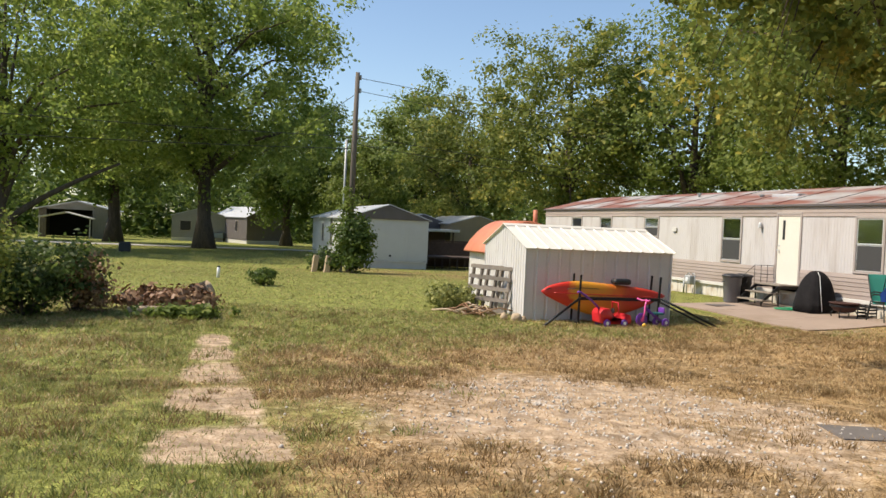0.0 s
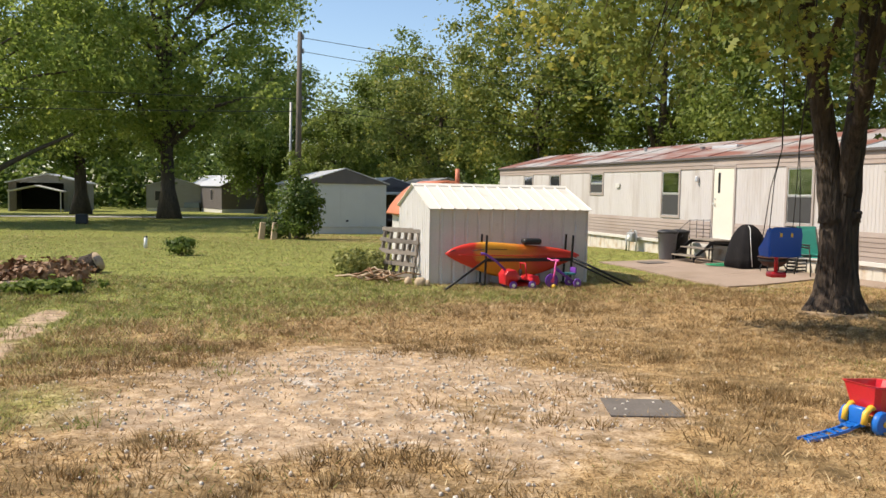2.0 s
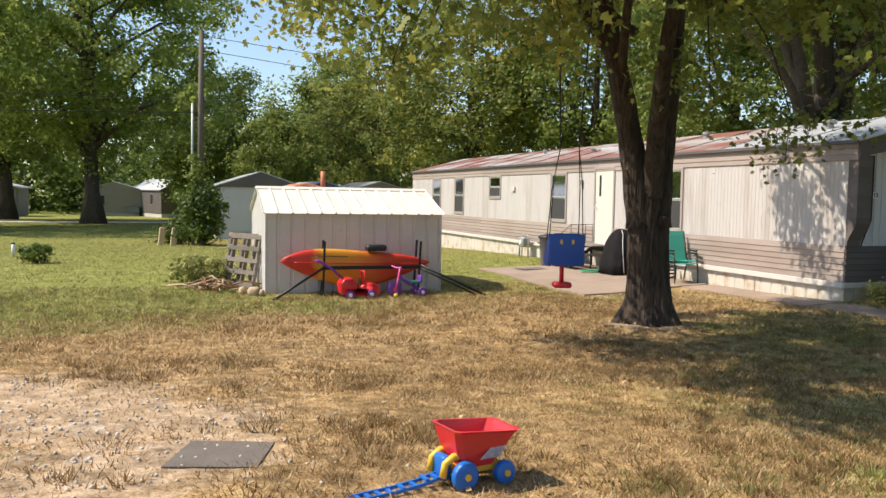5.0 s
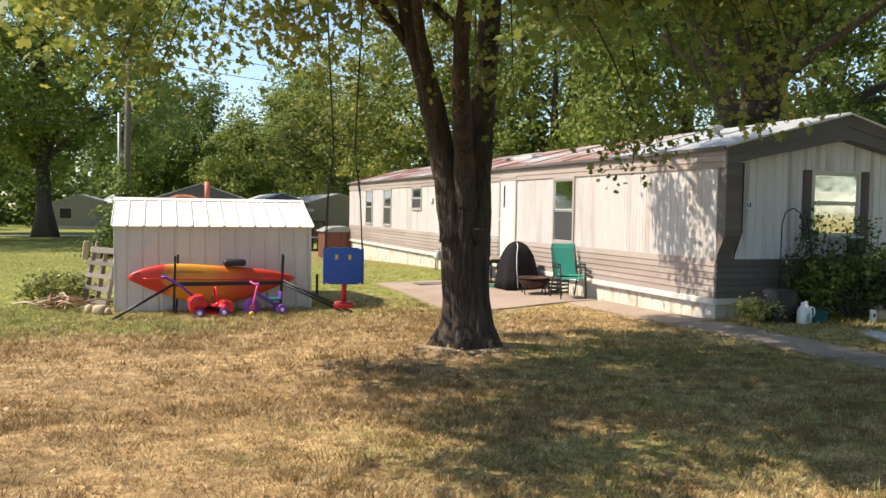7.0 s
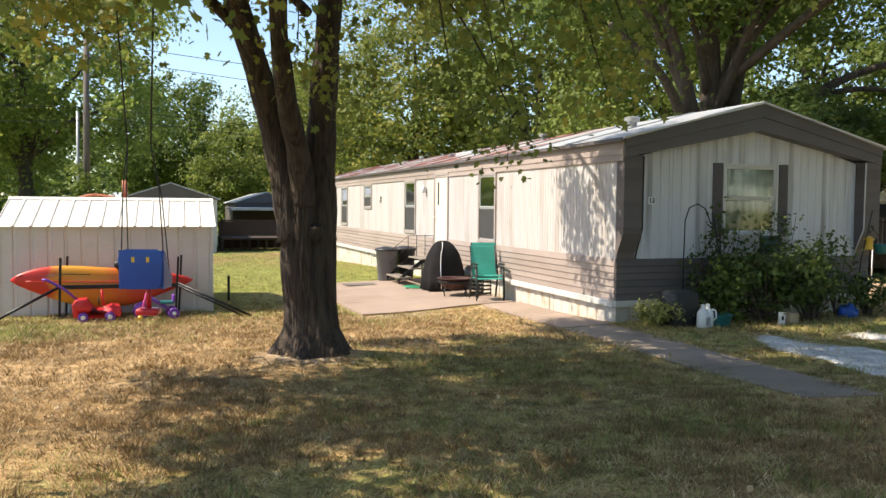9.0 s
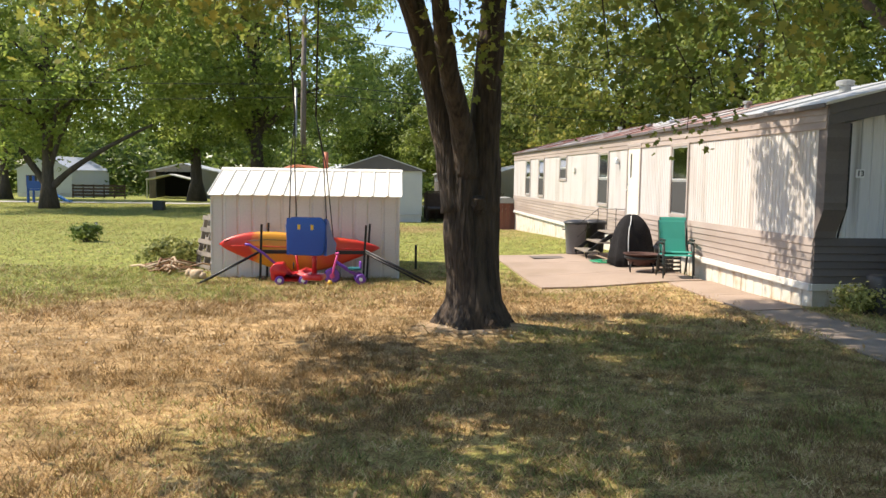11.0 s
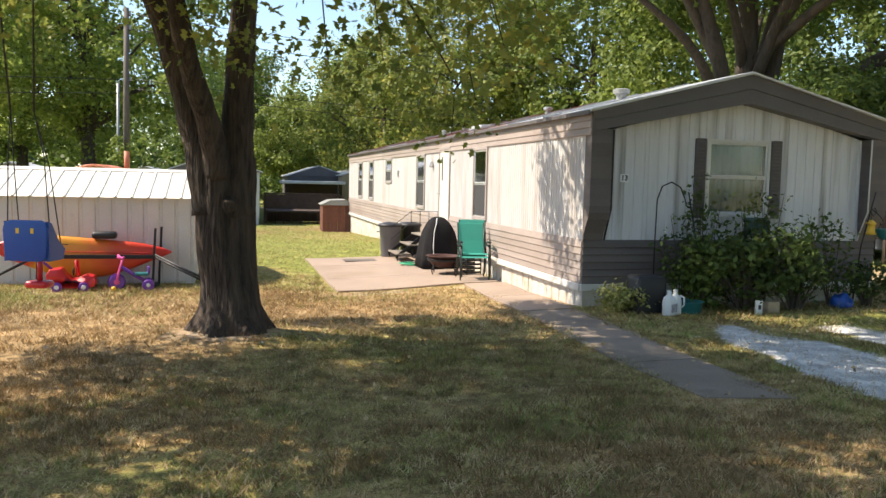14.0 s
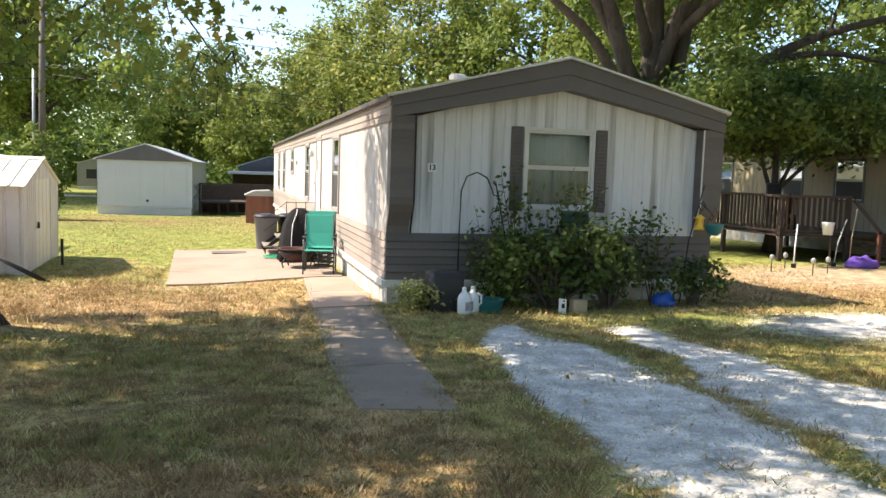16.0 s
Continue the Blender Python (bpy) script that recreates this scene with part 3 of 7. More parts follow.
def shrub(name, label, x, y, radii, clumps, per, leaf, clump_r, mat, seed, stems=8, category="bush", z=None, height=None):
    """A bush: stems from the ground and a leafy head."""
    rng = np.random.default_rng(seed)
    ob = thing(name, x, y, z, 0, label, category)
    h = height or radii[2]
    c, p = crown_points(rng, clumps, per, (0, 0, h), radii, clump_r, 0.2, 0.25, 0.1)
    p[:, 2] = np.maximum(p[:, 2], 0.03)
    bm = bmesh.new()
    for k in rng.choice(len(c), min(stems, len(c)), replace=False):
        e = Vector(c[k])
        tube([(e.x * 0.15, e.y * 0.15, -0.03), (e.x * 0.5, e.y * 0.5, e.z * 0.55), e], [0.016, 0.011, 0.005], 5, bm)
    part("stem", bm, M_BARK_FAR, ob)
    v, f = leaves(p, leaf * rng.uniform(0.6, 1.3, len(p)), rng, 0.15, 0.55, outward(c, p, (0, 0, h), radii))
    cr = new("foliage", np_mesh("foliage", v, f, mat))
    cr.parent = ob
    return ob


def writing(text, size, m, mat, name, parent, thick=0.002):
    cu = bpy.data.curves.new(name, "FONT")
    cu.body, cu.size, cu.extrude, cu.align_x, cu.align_y = text, size, thick, "CENTER", "CENTER"
    cu.offset = size * 0.03
    tmp = bpy.data.objects.new("tmp", cu)
    me = bpy.data.meshes.new_from_object(tmp)
    bpy.data.objects.remove(tmp)
    me.materials.append(mat)
    ob = new(name, me)
    ob.parent, ob.matrix_basis = parent, m
    return ob


# ---- ground ----
def spread_axis(lo, hi, step, far, grow=1.16):
    mid = list(np.arange(lo, hi + 1e-6, step))
    a, b, s = [], [], step
    while (b[-1] if b else hi) < far:
        s *= grow
        b.append((b[-1] if b else hi) + s)
    s = step
    while (a[-1] if a else lo) > -far:
        s *= grow
        a.append((a[-1] if a else lo) - s)
    return np.array(a[::-1] + mid + b)


def strip(x, y, pts, soft=0.25):
    """1 inside a band given by (y, left x, right x) rows, fading over soft metres."""
    ys, a, b = [p[0] for p in pts], [p[1] for p in pts], [p[2] for p in pts]
    l, r = np.interp(y, ys, a), np.interp(y, ys, b)
    inside = np.minimum(x - l, r - x)
    ends = np.minimum(y - ys[0], ys[-1] - y)
    return smooth(-soft, soft, np.minimum(inside, ends))


def blob(x, y, cx, cy, rx, ry):
    return np.exp(-((x - cx) / rx) ** 2 - ((y - cy) / ry) ** 2)


def cover(x, y):
    """Amounts of green turf, bare soil and pale gravel."""
    n1, n2 = fbm(x * 0.35, y * 0.35, 3), fbm(x * 1.1, y * 1.1, 9)
    green = 0.55 + 0.9 * (n1 - 0.5) + 0.5 * (n2 - 0.5)
    green = green - 0.75 * blob(x, y, 4.6, 7.2, 4.2, 4.6) - 0.6 * blob(x, y, 8.8, 11.6, 4.5, 3.6) - 0.2 * blob(x, y, 13.5, 12.3, 2.4, 1.6)
    green = green + 0.6 * smooth(1.6, -0.3, x) * smooth(15, 6, y) + 0.42 * smooth(10.5, 15, y) * smooth(9, 3, x) + 0.34 * smooth(15.5, 20, y) + 0.22 * smooth(0.56, 0.72, fbm(x * 0.8, y * 0.8, 77, 3)) - 0.3 * blob(x, y, 13, 5, 6, 4.5)
    green = green - 0.45 * blob(x, y, 0, 40, 40, 8) - 0.7 * blob(x, y, 24, 13, 3.5, 3.0)
    soil = 1.05 * blob(x, y, 3.4, 6.5, 2.4, 2.3) * (0.15 + 1.5 * fbm(x * 1.5, y * 1.5, 17)) + 0.35 * blob(x, y, 7.5, 10, 2.5, 2)
    path = strip(x, y, [(5.2, -0.35, 0.55), (7.0, -0.3, 0.45), (9.5, -0.2, 0.32), (13.3, -0.1, 0.35)], 0.14) * np.clip(0.88 + 0.5 * np.sin(y * 3.6 + 0.9 + 1.2 * (n1 - 0.5)) + 1.1 * (fbm(x * 1.6, y * 1.6, 21, 3) - 0.5), 0, 1)
    soil = np.maximum(soil, path * 1.15)
    soil = np.maximum(soil, 0.5 * blob(x, y, 15.6, 13.2, 0.9, 1.2))
    soil = np.maximum(soil, 0.75 * blob(x, y, 27, 15.5, 5, 3))
    soil = np.maximum(soil, 0.85 * blob(x, y, 11.2, 10.25, 0.75, 0.6))
    soil = np.maximum(soil, 0.8 * strip(x, y, [(12.0, 15.75, 16.2), (15.5, 15.6, 16.1), (16.0, 15.6, 16.1)], 0.25) * (0.5 + n2))
    soil = np.maximum(soil, 0.7 * strip(x, y, [(14.7, 12.6, 16.0), (15.5, 12.7, 16.0)], 0.3) * n2 * 1.3)
    stone = 1.15 * blob(x, y, 3.2, 6.3, 2.1, 1.8) * 0.5 * smooth(0.42, 0.72, fbm(x * 3.4, y * 3.4, 27, 5))
    xo, x = x, x + 0.8 * (fbm(x * 0.9, y * 0.9, 63, 3) - 0.5) + 0.22 * (fbm(x * 4, y * 4, 64, 3) - 0.5)
    left = strip(x, y, [(-40, 16.0, 17.6), (4.6, 16.25, 17.7), (6.9, 16.35, 17.72), (8.2, 16.6, 17.5), (9.9, 17.0, 17.3)], 0.22)
    right = strip(x, y, [(-40, 18.2, 20.2), (5.5, 17.95, 19.6), (7.4, 18.0, 18.9), (9.7, 18.3, 18.85)], 0.22)
    x = xo
    yard = blob(x, y, 22.0, 9.3, 2.2, 1.3)
    stone = np.maximum(stone, np.maximum(np.maximum(left, right) * (0.45 + 0.95 * fbm(x * 1.4, y * 0.8, 66, 4)), yard * 0.9))
    return np.clip(green, 0, 1), np.clip(soil, 0, 1), np.clip(stone, 0, 1)


gx, gy = spread_axis(-5, 25, 0.125, 900), spread_axis(-1, 22, 0.125, 900)
GX, GY = np.meshgrid(gx, gy)
near = np.exp(-((GX - 9) ** 2 / 500 + (GY - 8) ** 2 / 300))
GZ = gz(GX, GY) + near * (0.03 * (fbm(GX * 1.6, GY * 1.6, 5) - 0.5) + 0.02 * (fbm(GX * 5, GY * 5, 6, 2) - 0.5))
nx, ny = len(gx), len(gy)
idx = np.arange(nx * ny).reshape(ny, nx)
quads = np.stack([idx[:-1, :-1], idx[:-1, 1:], idx[1:, 1:], idx[1:, :-1]], -1).reshape(-1, 4)
ground_mesh = np_mesh("ground", np.stack([GX, GY, GZ], -1).reshape(-1, 3), quads, M_GROUND, True)
cv = cover(GX, GY)
attr = ground_mesh.attributes.new("cover", "FLOAT_COLOR", "POINT")
attr.data.foreach_set("color", np.stack([cv[0], cv[1], cv[2], np.ones_like(cv[0])], -1).reshape(-1).astype(np.float32))
ground = tagged(new("ground", ground_mesh), "patchy lawn of dry and green grass with bare soil and gravel", "ground", "", "structure")


def slab(name, corners, mat, parent, rise=0.035, deep=0.12, cells=8):
    """A concrete slab that follows the ground; corners in order (x, y)."""
    a, b, c, d = [np.array(p, float) for p in corners]
    bm = bmesh.new()
    top, low = [], []
    for i in range(cells + 1):
        ru, rl = [], []
        for j in range(cells + 1):
            u, v = i / cells, j / cells
            p = (a * (1 - u) + b * u) * (1 - v) + (d * (1 - u) + c * u) * v
            z = gz1(p[0], p[1])
            ru.append(bm.verts.new((p[0], p[1], z + rise)))
            rl.append(bm.verts.new((p[0], p[1], z - deep)))
        top.append(ru)
        low.append(rl)
    for i in range(cells):
        for j in range(cells):
            bm.faces.new((top[i][j], top[i + 1][j], top[i + 1][j + 1], top[i][j + 1]))
    edge = [(i, 0) for i in range(cells)] + [(cells, j) for j in range(cells)] + [(i, cells) for i in range(cells, 0, -1)] + [(0, j) for j in range(cells, 0, -1)]
    for (i, j), (k, m) in zip(edge, edge[1:] + edge[:1]):
        bm.faces.new((top[i][j], top[k][m], low[k][m], low[i][j]))
    return part(name, bm, mat, parent)


patio = tagged(new("patio"), "worn tan concrete patio with cracks and joints", "patio", "", "structure")
PX = [12.95, 14.45, 15.93]
PY = [15.45, 17.3, 19.2, 20.95]
for i in range(2):
    for j in range(3):
        s0, s1 = -0.025 * (PY[j] - 15.45), -0.025 * (PY[j + 1] - 15.45)
        x0, x1 = PX[i] + (0.006 if i else 0), PX[i + 1] - 0.006
        slab("concrete_slab", [(x0 + s0 * 2, PY[j] + 0.007), (x1 + s0, PY[j] + 0.007), (x1 + s1, PY[j + 1] - 0.007), (x0 + s1 * 2, PY[j + 1] - 0.007)], M_CONCRETE, patio)
path_walk = tagged(new("walkway"), "narrow grey concrete walkway sunk in the grass", "walkway", "", "structure")
WY = [6.5, 8.15, 9.9, 11.7, 13.5, 15.43]
for j in range(5):
    a, b = WY[j] + 0.01, WY[j + 1] - 0.01
    l0, l1 = 14.92 + 0.036 * (a - 6.5), 14.92 + 0.036 * (b - 6.5)
    cut = 0.16 if j == 0 else 0.0
    slab("concrete_slab", [(l0 + cut * 0.6, a + cut), (l0 + 0.80, a - cut * 0.3), (l1 + 0.82, b), (l1, b)], M_CONCRETE_GREY if j < 3 else M_CONCRETE, path_walk, 0.012 if j < 3 else 0.025)
flat_slab = tagged(new("stone_slab"), "flat grey concrete cover plate in the dry grass", "slab", "", "structure")
slab("plate", [(4.9, 5.38), (5.42, 5.25), (5.58, 5.75), (5.08, 5.9)], M_MAT, flat_slab, 0.010)

road = tagged(new("road"), "pale gravel lane beyond the lawn", "road", "", "structure")
rb = bmesh.new()
rows_ = []
for i in range(81):
    x = -160 + 4 * i
    yy = 67.8 + 1.2 * math.sin(x * 0.02)
    rows_.append([rb.verts.new((x, yy + w, gz1(x, yy + w) + 0.03)) for w in (0, 1.2, 2.6, 3.8)])
for a, b in zip(rows_, rows_[1:]):
    for k in range(3):
        rb.faces.new((a[k], b[k], b[k + 1], a[k + 1]))
part("lane", rb, M_ROADTOP, road)

# ---- the mobile home ----
HOME_W, HOME_L = 4.95, 24.9
Z_SKIRT, Z_LOW, Z_MID, Z_BAND, Z_EAVE, Z_RIDGE = 0.03, 0.14, 0.77, 2.26, 2.56, 3.22
home = thing("mobile_home", 16.08, 11.9, 0.0, 1.4, "long white and taupe mobile home with a rust-stained metal roof", "mobile home")


def roof_z(u):
    return Z_EAVE + (Z_RIDGE - Z_EAVE) * (1 - abs(u - HOME_W / 2) / (HOME_W / 2))


def window(parent, axis, at, out, u0, u1, z0, z1, frame_mat, curtain, split=0.5, wide=0.07, sill=True):
    """A sash window set in its wall: outer frame, two sashes with panes, a curtain and a near-black panel for the unlit
    room behind.
    """
    w = new("window")
    w.parent = parent

    def bar(name, a, b, c, d, d0, d1, mat, owner):
        lo, hi = sorted((at + out * d0, at + out * d1))
        bm = box(a, b, lo, hi, c, d, 0.006) if axis == "y" else box(lo, hi, a, b, c, d, 0.006)
        return part(name, bm, mat, owner)

    bar("frame_side", u0 - wide, u0, z0 - wide, z1 + wide, -0.05, 0.028, frame_mat, w)
    bar("frame_side", u1, u1 + wide, z0 - wide, z1 + wide, -0.05, 0.028, frame_mat, w)
    bar("frame_head", u0, u1, z1, z1 + wide, -0.05, 0.026, frame_mat, w)
    bar("sill", u0, u1, z0 - wide, z0, -0.05, 0.034, frame_mat, w)
    zm = z0 + (z1 - z0) * split
    for a, b, d in ((z0, zm, 0.0), (zm, z1, 0.012)):
        f = 0.03
        bar("sash_rail", u0, u1, a, a + f, -0.02 + d, 0.002 + d, M_ALU, w)
        bar("sash_rail", u0, u1, b - f, b, -0.02 + d, 0.002 + d, M_ALU, w)
        bar("sash_stile", u0, u0 + f, a + f, b - f, -0.02 + d, 0.002 + d, M_ALU, w)
        bar("sash_stile", u1 - f, u1, a + f, b - f, -0.02 + d, 0.002 + d, M_ALU, w)
        pane = bar("pane", u0 + f, u1 - f, a + f, b - f, -0.013 + d, -0.008 + d, M_GLASS, w)
        pane.visible_shadow = False
        if d == 0.0:
            bar("insect_screen", u0 + f, u1 - f, a + f, b - f, 0.004, 0.007, M_SCREEN, w) if axis == "x" else None
    n = 28
    if curtain:
        bm = bmesh.new()
        rows = []
        for z in (z0 + 0.02, z1 - 0.02):
            rows.append([])
            for i in range(n + 1):
                u = u0 + (u1 - u0) * i / n
                d = at + out * (-0.09 + 0.018 * math.sin(i * 1.5))
                rows[-1].append(bm.verts.new((u, d, z) if axis == "y" else (d, u, z)))
        for i in range(n):
            bm.faces.new((rows[0][i], rows[0][i + 1], rows[1][i + 1], rows[1][i]))
        part("curtain", bm, curtain, w)
    bar("room_back", u0 - 0.1, u1 + 0.1, z0 - 0.1, z1 + 0.1, -0.36, -0.34, M_DARKROOM, w)
    return w


# openings in the long wall: along, bottom, top
OPEN = [(4.72, 5.56, 0.86, 2.20, "w"), (7.62, 8.52, 0.30, 2.30, "d"), (10.22, 11.12, 0.88, 2.20, "w"), (14.95, 15.85, 1.52, 2.20, "w"), (18.45, 19.35, 0.90, 2.20, "w"), (21.1, 22.0, 0.90, 2.20, "w")]
long_wall = new("long_wall")
long_wall.parent = home
edges = [0.0]
for o in OPEN:
    edges += [o[0] - 0.07, o[1] + 0.07]
edges.append(HOME_L)
for a, b in zip(edges[::2], edges[1::2]):
    part("siding_panel", ribbed(a, b, Z_MID, Z_BAND, "x", 0.0, -1, 0.105, 0.006), M_SIDING, long_wall)
for a, b, z0, z1, kind in OPEN:
    if z1 + 0.07 < Z_BAND - 0.01 or kind == "w":
        part("siding_panel", ribbed(a - 0.07, b + 0.07, min(z1 + 0.071, Z_BAND - 0.004), Z_BAND, "x", 0.0, -1, 0.105, 0.006), M_SIDING, long_wall)
    if z0 - 0.07 > Z_MID + 0.02:
        part("siding_panel", ribbed(a - 0.07, b + 0.07, Z_MID, z0 - 0.071, "x", 0.0, -1, 0.105, 0.006), M_SIDING, long_wall)
N_LOW = 6
for i in range(N_LOW):
    z0, z1 = Z_LOW + (Z_MID - Z_LOW) * i / N_LOW, Z_LOW + (Z_MID - Z_LOW) * (i + 1) / N_LOW
    for a, b in ((0.0, 7.55), (8.59, 16.6), (16.604, HOME_L)):
        part("lap_board", lap(a, b, z0, z1, "x", -0.004, -1, 0.018), M_TAUPE_LIT, long_wall)
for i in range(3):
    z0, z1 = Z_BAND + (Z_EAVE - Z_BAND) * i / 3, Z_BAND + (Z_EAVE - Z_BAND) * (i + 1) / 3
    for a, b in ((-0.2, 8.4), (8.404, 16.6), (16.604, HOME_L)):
        part("lap_board", lap(a, b, z0, z1, "x", -0.006, -1, 0.018), M_TAUPE_LIT, long_wall)
part("drip_rail", box(-0.045, 0.0, -0.02, HOME_L, 0.03, Z_LOW - 0.008, 0.01), M_WHITETRIM, long_wall)
skirt = new("skirting")
skirt.parent = home
for i in range(11):
    a, b = 0.02 + i * 2.26, 0.02 + (i + 1) * 2.26 - 0.01
    part("skirt_panel", ribbed(a, b, -0.75, 0.028, "x", 0.035, -1, 0.30, 0.012), M_SKIRT, skirt)
for i in range(3):
    part("skirt_panel", ribbed(0.05 + i * 1.63, 0.05 + (i + 1) * 1.63 - 0.01, -0.75, 0.028, "y", 0.035, -1, 0.30, 0.012), M_SKIRT, skirt)
for a, b, z0, z1, kind in OPEN:
    if kind == "w":
        window(home, "x", 0.0, -1, a, b, z0, z1, M_FRAME, M_TEALCURTAIN if z0 > 1.4 else (M_CURTAIN if a > 6 else None), 0.5)
a, b, z0, z1, _ = OPEN[1]
door = new("door")
door.parent = home
part("jamb", box(-0.03, 0.06, a - 0.07, a, z0, z1 + 0.07, 0.006), M_FRAME, door)
part("jamb", box(-0.03, 0.06, b, b + 0.07, z0, z1 + 0.07, 0.006), M_FRAME, door)
part("lintel", box(-0.03, 0.06, a, b, z1, z1 + 0.07, 0.006), M_FRAME, door)
part("leaf", box(-0.012, 0.03, a + 0.004, b - 0.004, z0 + 0.02, z1 - 0.004, 0.008), M_CREAM, door, "cream painted door leaf")
part("slit_window", box(-0.016, -0.013, b - 0.30, b - 0.20, z1 - 0.72, z1 - 0.16), M_BLACK, door, "narrow dark glass slit")
part("threshold", box(-0.06, 0.06, a, b, z0 - 0.03, z0 + 0.018, 0.005), M_ALU, door)
hb = tube([(-0.013, b - 0.08, z0 + 0.98), (-0.06, b - 0.08, z0 + 0.98)], 0.012, 8)
join(hb, wheel(-0.065, b - 0.08, z0 + 0.98, 0.03, 0.03, "x", 14))
part("knob", hb, M_ALU, door, "brushed door knob")
part("deadbolt", wheel(-0.016, b - 0.08, z0 + 1.12, 0.03, 0.02, "x", 14), M_ALU, door)

# the gable end: recessed wall, side wings, boxed fascia
end_wall = new("end_wall")
end_wall.parent = home
WIN = (1.97, 2.95, 1.05, 2.22)


def end_top(u):
    return 2.26 + 0.58 * (1 - abs(u - HOME_W / 2) / (HOME_W / 2 - 0.3))


for a, b, lo, cut in ((0.30, 1.0, Z_MID, None), (1.0, WIN[0] - 0.05, Z_MID, None), (WIN[0] - 0.05, WIN[1] + 0.05, WIN[3] + 0.05, None), (WIN[1] + 0.05, 3.95, Z_MID, None), (3.95, HOME_W - 0.30, Z_MID, None)):
    part("siding_panel", ribbed(a, b, lo, 0, "y", 0.0, -1, 0.16, 0.012, top=lambda u: end_top(u) + 0.06), M_SIDING_END, end_wall)
part("siding_panel", ribbed(WIN[0] - 0.05, WIN[1] + 0.05, Z_MID, WIN[2] + 0.065, "y", 0.0, -1, 0.16, 0.012), M_SIDING_END, end_wall)
for i in range(N_LOW):
    z0, z1 = Z_LOW + (Z_MID - Z_LOW) * i / N_LOW, Z_LOW + (Z_MID - Z_LOW) * (i + 1) / N_LOW
    part("lap_board", lap(0.0, HOME_W, z0, z1, "y", -0.004, -1), M_TAUPE_SHADED, end_wall)
part("drip_rail", box(-0.02, HOME_W, -0.045, 0.0, 0.03, Z_LOW - 0.008, 0.01), M_WHITETRIM, end_wall)
for side in (0, 1):
    n = 16
    for i in range(n):
        z0, z1 = Z_MID + (2.34 - Z_MID) * i / n, Z_MID + (2.34 - Z_MID) * (i + 1) / n

        def reach(z):
            return 0.02 + 0.19 * float(smooth(0.77, 1.22, z))

        def width(z):
            return 0.30 + 0.02 * float(smooth(0.77, 1.22, z))

        bm = bmesh.new()
        ring = []
        for z, extra in ((z0, 0.012), (z1, 0.0)):
            x0, x1 = (-0.004, width(z)) if side == 0 else (HOME_W - width(z), HOME_W + 0.004)
            ring.append([bm.verts.new(p) for p in ((x0, 0.0, z), (x0, -reach(z) - extra, z), (x1, -reach(z) - extra, z), (x1, 0.0, z))])
        for k in range(4):
            bm.faces.new((ring[0][k], ring[0][(k + 1) % 4], ring[1][(k + 1) % 4], ring[1][k]))
        bm.faces.new(ring[0])
        bm.faces.new(ring[1][::-1])
        part("wing_board", bm, M_TAUPE_SHADED, end_wall)
    x0 = 0.325 if side == 0 else HOME_W - 0.325
    part("wing_trim", tube([(x0, -0.03, Z_MID), (x0, -0.05, 0.85), (x0, -0.215, 1.22), (x0, -0.22, 2.33)], 0.013, 6), M_BLACKIRON if side == 0 else M_WHITETRIM, end_wall)
for side in (0, 1):
    u0, u1 = (-0.006, HOME_W / 2) if side == 0 else (HOME_W / 2, HOME_W + 0.006)
    for k in range(2):
        lo0, hi0 = (2.30, 2.44) if k == 0 else (2.445, 2.58)
        lo_rise, hi_rise = (0.49, 0.555) if k == 0 else (0.555, 0.62)
        za = [(u0, lo0), (u1, lo0 + lo_rise), (u1, hi0 + hi_rise), (u0, hi0)] if side == 0 else [(u0, lo0 + lo_rise), (u1, lo0), (u1, hi0), (u0, hi0 + hi_rise)]
        part("fascia_board", prism(za, 0.24, "y", -0.235 - 0.012 * k), M_DARKTRIM, end_wall)
    ov = 0.05
    eu0, eu1 = (u0 - ov, u1) if side == 0 else (u0, u1 + ov)
    za = [(eu0, 2.575), (eu1, 3.205), (eu1, 3.235), (eu0, 2.605)] if side == 0 else [(eu0, 3.205), (eu1, 2.575), (eu1, 2.605), (eu0, 3.235)]
    part("roof_edge", prism(za, 0.06, "y", -0.29), M_WHITETRIM, end_wall)
w_end = window(home, "y", 0.0, -1, WIN[0], WIN[1], WIN[2] + 0.12, WIN[3], M_WHITETRIM, M_CURTAIN, 0.52, 0.05)
for x0 in (WIN[0] - 0.24, WIN[1] + 0.06):
    sb = box(x0, x0 + 0.18, -0.035, -0.004, WIN[2] + 0.05, WIN[3] + 0.05, 0.008)
    for k in range(22):
        z = WIN[2] + 0.10 + k * 0.052
        box(x0 + 0.025, x0 + 0.155, -0.046, -0.03, z, z + 0.03, 0.0, sb, Matrix.Rotation(radians(18), 4, "X"))
    part("shutter", sb, M_SHUTTER, home, "dark louvred shutter")
ac = new("air_conditioner")
ac.parent = home
part("casing", box(2.33, 2.82, -0.36, -0.01, 0.84, 1.16, 0.02), M_WHITETRIM, ac)
for k in range(9):
    part("grille_bar", box(2.37, 2.78, -0.375, -0.362, 0.875 + k * 0.029, 0.888 + k * 0.029), M_MAT, ac)
part("grille_back", box(2.37, 2.78, -0.366, -0.361, 0.87, 1.13), M_TEALPLASTIC, ac)
plate = part("number_plate", box(0.55, 0.67, -0.022, -0.0, 1.605, 1.72), M_WHITEP, home, "white house number plate")
writing("13", 0.105, pose(0.61, -0.025, 1.662, 90, 0, 0), M_BLACK, "digits", plate)
